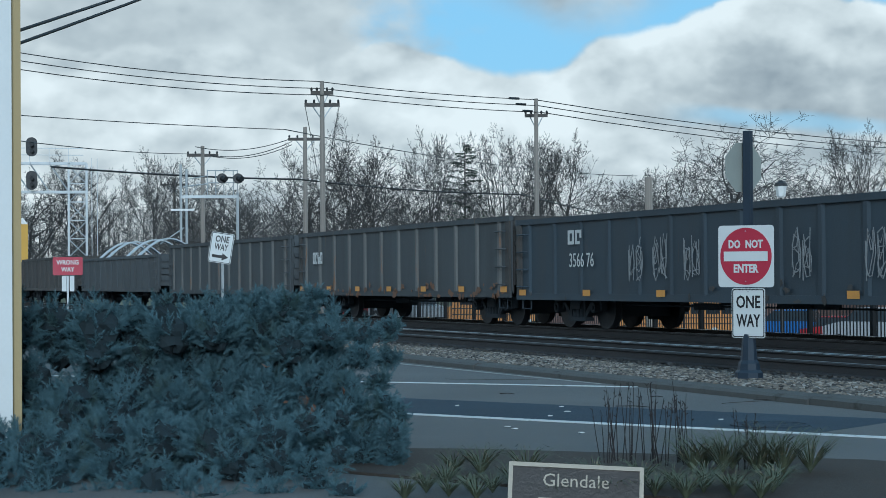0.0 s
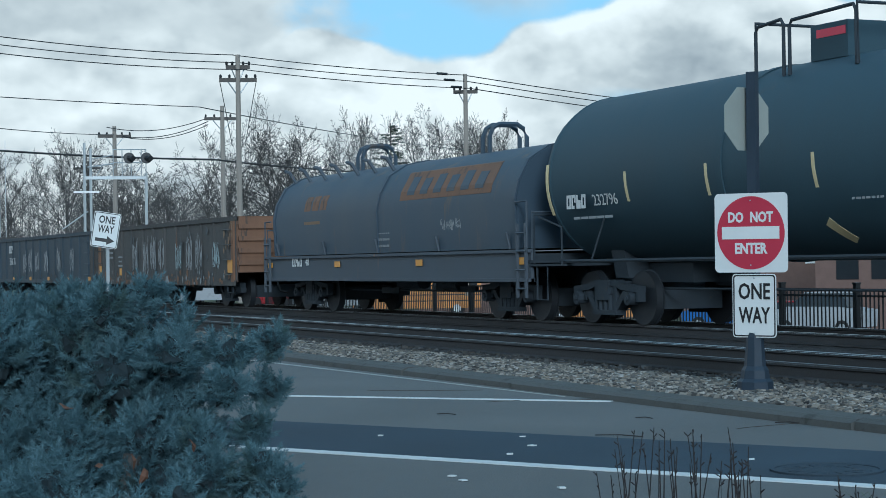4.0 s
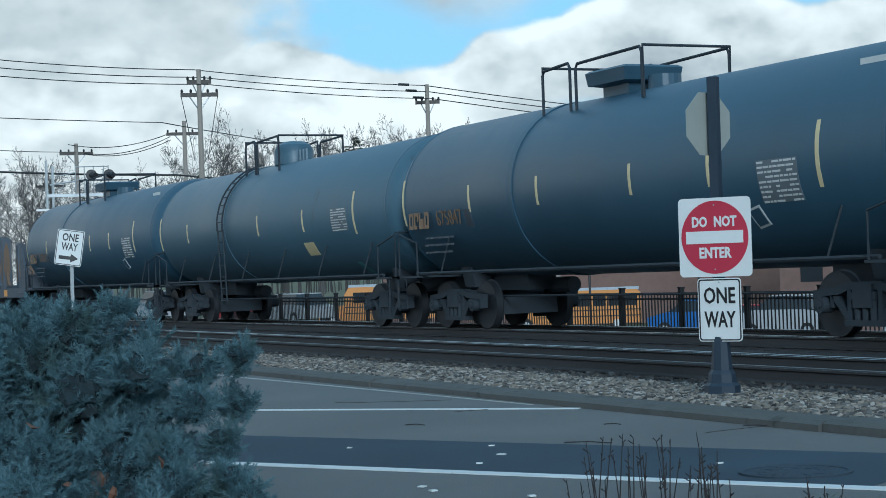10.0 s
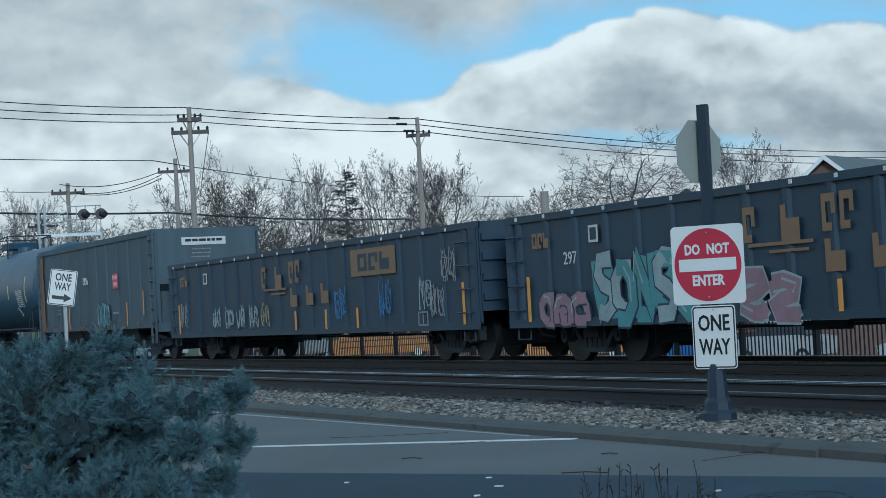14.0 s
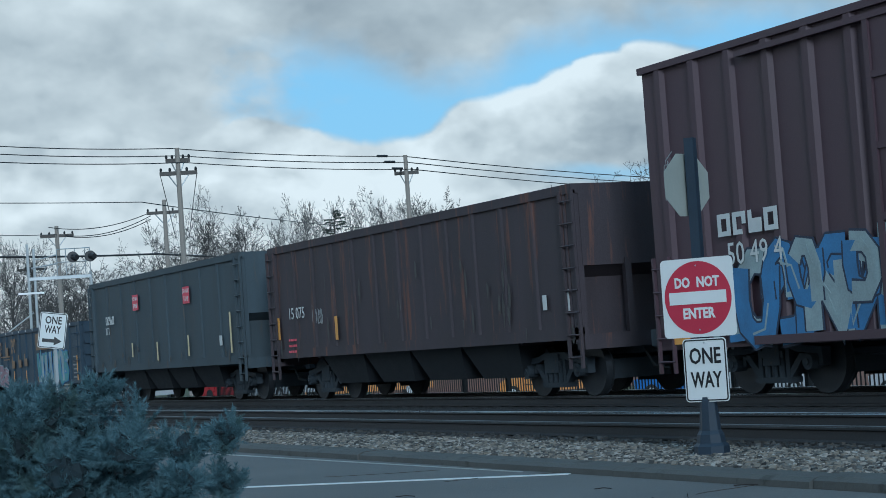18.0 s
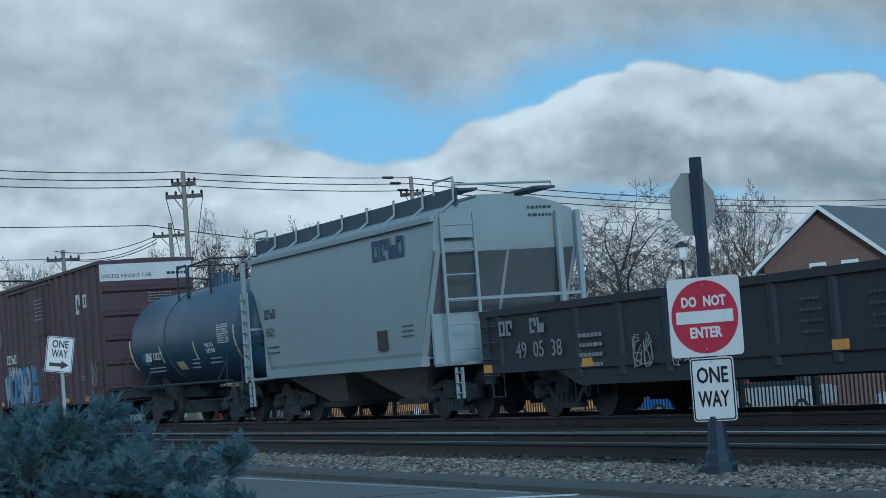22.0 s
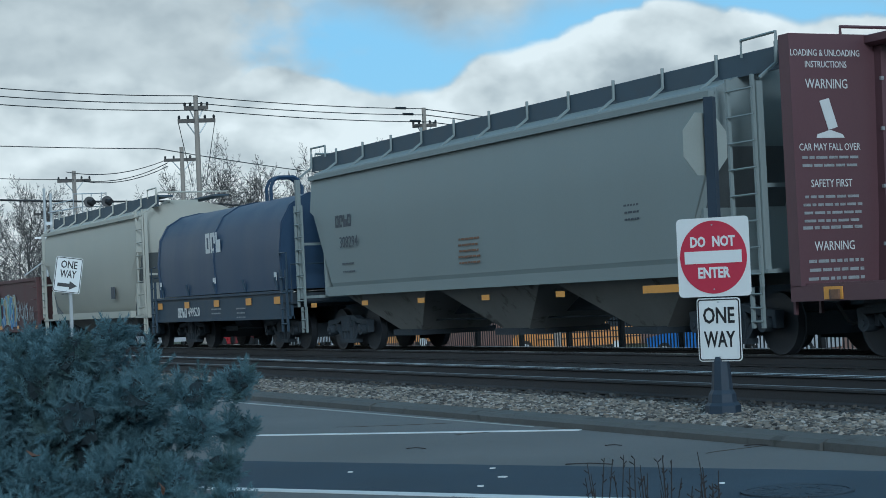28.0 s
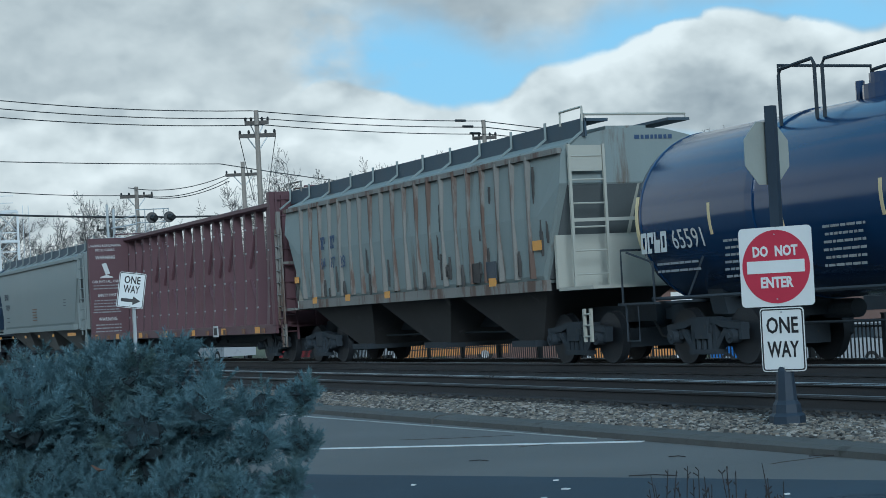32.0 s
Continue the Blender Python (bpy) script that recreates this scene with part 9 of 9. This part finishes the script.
def build_shrub(shrub, mounds, seed):
    """Boughs of flat sprays: a leading shoot with side shoots, each a twig set all round with short stiff needles."""
    rng = np.random.default_rng(seed)
    shoots = []
    for k in range(10):
        tri, n = [], 28
        for i in range(n):
            t = (i + 0.5) / n
            a = i * 2.4 + k
            lean = radians(30 + 40 * t ** 2 + rng.uniform(-9, 9))
            out = np.array([math.cos(a) * math.cos(lean), math.sin(a) * math.cos(lean), math.sin(lean)])
            ln = rng.uniform(0.27, 0.38) * (1 - 0.15 * t)
            base = np.array([0.0, 0.0, 0.04 + 0.9 * t])
            side = np.cross(out, [math.cos(a + 1.3), math.sin(a + 1.3), 0.2])
            side *= 0.027 / np.linalg.norm(side)
            tri += [base - side, base + side, base + out * ln]
        shoots.append(np.array(tri))
    shoots = np.array(shoots)
    for along, away, z, R in mounds:
        c = np.array(in_bed(along, away, z))
        # ragged dark core: the shade deep inside the bough, put in as colour
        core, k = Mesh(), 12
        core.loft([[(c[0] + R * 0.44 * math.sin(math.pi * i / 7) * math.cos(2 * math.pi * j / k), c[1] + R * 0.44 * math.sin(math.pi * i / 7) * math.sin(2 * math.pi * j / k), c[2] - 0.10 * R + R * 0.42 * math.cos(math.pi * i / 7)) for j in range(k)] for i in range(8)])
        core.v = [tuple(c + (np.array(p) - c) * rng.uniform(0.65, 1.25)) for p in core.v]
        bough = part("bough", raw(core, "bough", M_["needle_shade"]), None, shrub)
        near = 1.0 if along > -2.6 and away > 8 else 0.45
        m = int((16 + 66 * (R / 0.30) ** 1.6) * near)
        way = rng.normal(size=(m, 3))
        way[:, 2] = way[:, 2] * 0.80 + 0.28
        way /= np.linalg.norm(way, axis=1)[:, None]
        way = way[way[:, 2] > -0.48]
        m = len(way)
        tip = c + way * np.array([1.0, 1.0, 0.9]) * (R * rng.uniform(0.62, 1.06, m))[:, None]
        d = way * 0.8 + np.array([0.0, 0.0, 0.38]) + rng.normal(size=(m, 3)) * 0.18
        d /= np.linalg.norm(d, axis=1)[:, None]
        flat = np.cross(d, np.array([0.0, 0.0, 1.0]) + rng.normal(size=(m, 3)) * 0.35)
        flat /= np.linalg.norm(flat, axis=1)[:, None]
        lead = rng.uniform(0.072, 0.108, m)
        at, to, size = [tip - d * lead[:, None]], [d], [lead]
        # the shoot behind the leader, then side shoots in the plane of the spray
        at.append(tip - d * (lead * 1.8)[:, None])
        to.append(d)
        size.append(lead)
        for i, back in enumerate((0.75, 0.95, 1.25, 1.5, 1.9, 2.1)):
            s = 1 if i % 2 else -1
            q = d * 0.72 + flat * (0.75 * s) + rng.normal(size=(m, 3)) * 0.14
            at.append(tip - d * (lead * back)[:, None])
            to.append(q / np.linalg.norm(q, axis=1)[:, None])
            size.append(lead * rng.uniform(0.62, 0.95, m))
        at, to, size = np.concatenate(at), np.concatenate(to), np.concatenate(size)
        n = len(at)
        a = np.cross(to, [0.3, 0.5, 0.81])
        a /= np.linalg.norm(a, axis=1)[:, None]
        b = np.cross(to, a)
        tri = shoots[np.arange(n) % 10] * size[:, None, None]
        vs = (at[:, None] + tri[..., :1] * a[:, None] + tri[..., 1:2] * b[:, None] + tri[..., 2:] * to[:, None]).reshape(-1, 3)
        me = bpy.data.meshes.new("needles")
        count = len(vs)
        me.vertices.add(count)
        me.vertices.foreach_set("co", vs.ravel())
        me.loops.add(count)
        me.loops.foreach_set("vertex_index", np.arange(count))
        me.polygons.add(count // 3)
        me.polygons.foreach_set("loop_start", np.arange(0, count, 3))
        me.update(calc_edges=True)
        me.materials.append(M_["needle"])
        tagged(part("needles", me, None, bough, "stiff blue-green needles on short shoots"), kind="stuff")


def plant_shrubs():
    shrub = thing("evergreen_shrub", "spreading blue-green evergreen shrub with dense needled boughs", "shrub")
    rnd = random.Random(31)
    mounds = []
    # tiers of boughs: height of the tier's crest, where it ends towards the road, and how far back it stands
    for crest, end, away in ((1.09, -1.42, 9.2), (0.95, -1.55, 9.0), (0.80, -0.84, 9.1), (0.62, -0.86, 9.0), (0.44, -0.92, 8.85), (0.28, -1.22, 8.75), (0.18, -0.74, 8.7), (0.02, -0.76, 8.5), (0.32, -0.84, 8.5), (0.14, -0.74, 8.3), (-0.06, -0.76, 8.1), (0.24, -1.05, 7.5), (0.06, -1.0, 7.1), (-0.1, -0.9, 6.7)):
        x = end
        while x > -5.3:
            R = min(0.15 + 0.20 * (end - x), 0.30) * rnd.uniform(0.85, 1.15)
            mounds.append((x - R, away + rnd.uniform(-0.28, 0.28), crest - 0.85 * R + rnd.uniform(-0.05, 0.04), R))
            if end - x > 0.2 and x > -2.6:
                mounds.append((x - 1.6 * R, away + 0.42, crest - 1.15 * R, R))
            x -= R * 1.25
    # the full heart of the bush behind the tips
    for along in (-1.62, -2.15, -2.75, -3.4, -4.1):
        mounds += [(along, 9.35, 0.62, 0.42), (along + 0.1, 9.15, 0.22, 0.42)]
    build_shrub(shrub, mounds, 12)
    for i, (along, z) in enumerate(((-1.69, 0.17), (-1.49, 0.13), (-1.27, 0.26), (-1.83, 0.45), (-1.54, 0.2))):
        p = in_bed(along, 8.4, z)
        leaf = Mesh().loft([[(-0.05, -0.02, 0), (-0.04, 0.02, 0.004), (-0.04, 0.0, 0.008)], [(0, -0.03, 0.012), (0, 0.03, 0.02), (0, 0.0, 0.03)], [(0.06, -0.006, 0.0), (0.06, 0.006, 0.0), (0.06, 0.0, 0.004)]])
        solid("fallen_leaf", leaf, M_["deadleaf"], "curled brown leaf caught in the shrub", "leaf", "fallen leaves", m=Matrix.Translation(p) @ Euler((i, i * 2.0, i * 1.3)).to_matrix().to_4x4() @ Matrix.Diagonal((0.7, 0.7, 0.7, 1)))
    part("stem", Mesh().tube([(-8.6, 2.2, ROAD), (-8.5, 2.25, 0.2)], 0.07, 8, 0.04), M_["bark"], shrub)


def build_bed():
    solid("planting_bed", Mesh().prism([(-10.6, 0.6), (-4.2, 4.0), (-3.2, 7.2), (-6.6, 5.9), (-8.7, 3.7)], "z", ROAD - 0.1, ROAD + 0.02), M_["soil"], "dark mulched planting bed beside the road", "planting bed", kind="structure")
    rnd = random.Random(20)
    # dry upright stems in loose clumps
    clump = [(0.64, 8.28), (0.74, 8.37), (0.81, 8.16), (0.94, 8.45), (0.99, 8.24), (1.05, 8.03), (1.17, 8.32), (1.23, 8.11), (1.56, 7.74), (1.64, 7.83)]
    for along, away in clump:
        g = in_bed(along, away)
        plant = thing("dry_perennial", "clump of thin dry brown stems", "plant", "dry perennials", m=pose(g.x, g.y, ROAD))
        for k in range(5):
            top = rnd.uniform(0.40, 0.62) * (0.75 if along > 1.4 else 1.0)
            a, b = rnd.uniform(-0.09, 0.09), rnd.uniform(-0.09, 0.09)
            pts = [(a * 0.4, b * 0.4, 0), (a * 0.8, b * 0.8, top * 0.5), (a * 1.1 + rnd.uniform(-0.02, 0.02), b * 1.2, top)]
            st = part("stem", Mesh().tube(pts, 0.0042, 4, 0.002), M_["stem"], plant)
            for j in range(3):
                z = rnd.uniform(0.5, 1.0)
                q = Vector(pts[1]).lerp(Vector(pts[2]), z)
                part("bud", Mesh().tube([q, q + Vector((rnd.uniform(-0.02, 0.02), rnd.uniform(-0.02, 0.02), 0.016))], 0.002, 4, 0.003), M_["stem"], st)
    # strap-leaved tufts
    for along, away, s in ((1.17, 7.61, 0.8), (1.31, 7.79, 1.0), (1.39, 7.57, 1.05), (1.54, 7.75, 1.1), (1.61, 7.53, 1.1), (1.74, 7.6, 1.15), (1.83, 7.48, 1.15), (1.96, 7.55, 1.1), (-0.19, 7.4, 0.7), (0.1, 7.3, 0.75), (-0.37, 7.49, 0.7), *((-0.65 + 0.085 * k, 6.0 + 0.75 * ((k * 7) % 5) / 4, 0.5 + 0.08 * (k % 3)) for k in range(28))):
        g = in_bed(along + rnd.uniform(-0.05, 0.05), away)
        s *= rnd.uniform(0.9, 1.35)
        me = Mesh()
        for k in range(100):
            a, L = rnd.uniform(0, 6.28), rnd.uniform(0.20, 0.50) * s
            c0, s0 = math.cos(a), math.sin(a)
            pts = []
            for j in range(5):
                t = j / 4
                pts.append(Vector((c0 * L * 0.8 * t, s0 * L * 0.8 * t, L * (1.25 * t - 0.85 * t * t))))
            w = Vector((-s0, c0, 0)) * 0.0042
            b = len(me.v)
            for j, p in enumerate(pts):
                q = w * (1 - 0.8 * j / 4)
                me.v += [tuple(p - q), tuple(p + q)]
            me.f += [(b + 2 * j, b + 2 * j + 1, b + 2 * j + 3, b + 2 * j + 2) for j in range(4)]
        tuft = thing("grass_tuft", "arching tuft of strap-like leaves, partly dried", "plant", "grass tufts", m=pose(g.x, g.y, ROAD + 0.02))
        tagged(part("blade_tuft", raw(me, "blade_tuft", M_["blade"]), None, tuft), kind="stuff")
    # plaque on a short stake
    p = thing("garden_plaque", "dark bronze plaque with pale rim and raised letters", "plaque", m=pose(-5.15, 2.85, -0.19, -22, 3, 66))
    part("backing", Mesh().box(-0.40, 0.40, 0.0, 0.03, -0.30, 0.16), M_["bronze"], p)
    part("rim", Mesh().box(-0.40, 0.40, -0.012, 0.0, 0.135, 0.16).box(-0.40, -0.375, -0.012, 0.0, -0.3, 0.135).box(0.375, 0.40, -0.012, 0.0, -0.3, 0.135), M_["bronze_edge"], p, "pale worn rim")
    letters("Glendale", 0.112, M_["bronze_edge"], p, 0.0, -0.004, 0.055)
    bars(p, M_["bronze_edge"], 0.0, -0.001, -0.05, 0.5, 2, 0.06, 0.06, 61)
    part("stake", Mesh().box(-0.03, 0.03, 0.03, 0.06, -0.5, 0.0), M_["bronze"], p)


M_["needle"] = needle_material()
STONE = stone_material("pale_stone", (0.022, 0.022, 0.022), (0.34, 0.322, 0.295))
STONE_DARK = stone_material("oily_stone", (0.018, 0.018, 0.018), (0.08, 0.078, 0.076))
stone_field("gravel_stones", "pale angular crushed stones along the kerb", -44.0, -9.0, 9.27, 10.80, -0.205, 42000, (0.017, 0.040), STONE, 1)
stone_field("track_stones", "dark oily crushed stones between the ties", -44.0, -9.0, 10.72, 13.4, -0.195, 9000, (0.02, 0.045), STONE_DARK, 2)
plant_shrubs()
build_bed()

# ---- what moves ----
TRAVEL = [(0, -103.14), (2, -80.06), (4.5, -51.53), (6, -34.38), (8, -11.51), (9, -0.00), (10, 11.52), (12, 34.44), (13, 45.88), (14, 57.44), (14.5, 63.30), (16.5, 86.71), (18, 104.19), (20, 127.34), (22, 150.36), (24.5, 179.19), (26.5, 202.19), (28, 219.39), (30, 242.38), (32, 265.36)]


def motions():
    for car, middle in TRAIN:
        walk(car, [(t, pose(middle - gone, RAIL_FAR, 0)) for t, gone in TRAVEL])


motions()
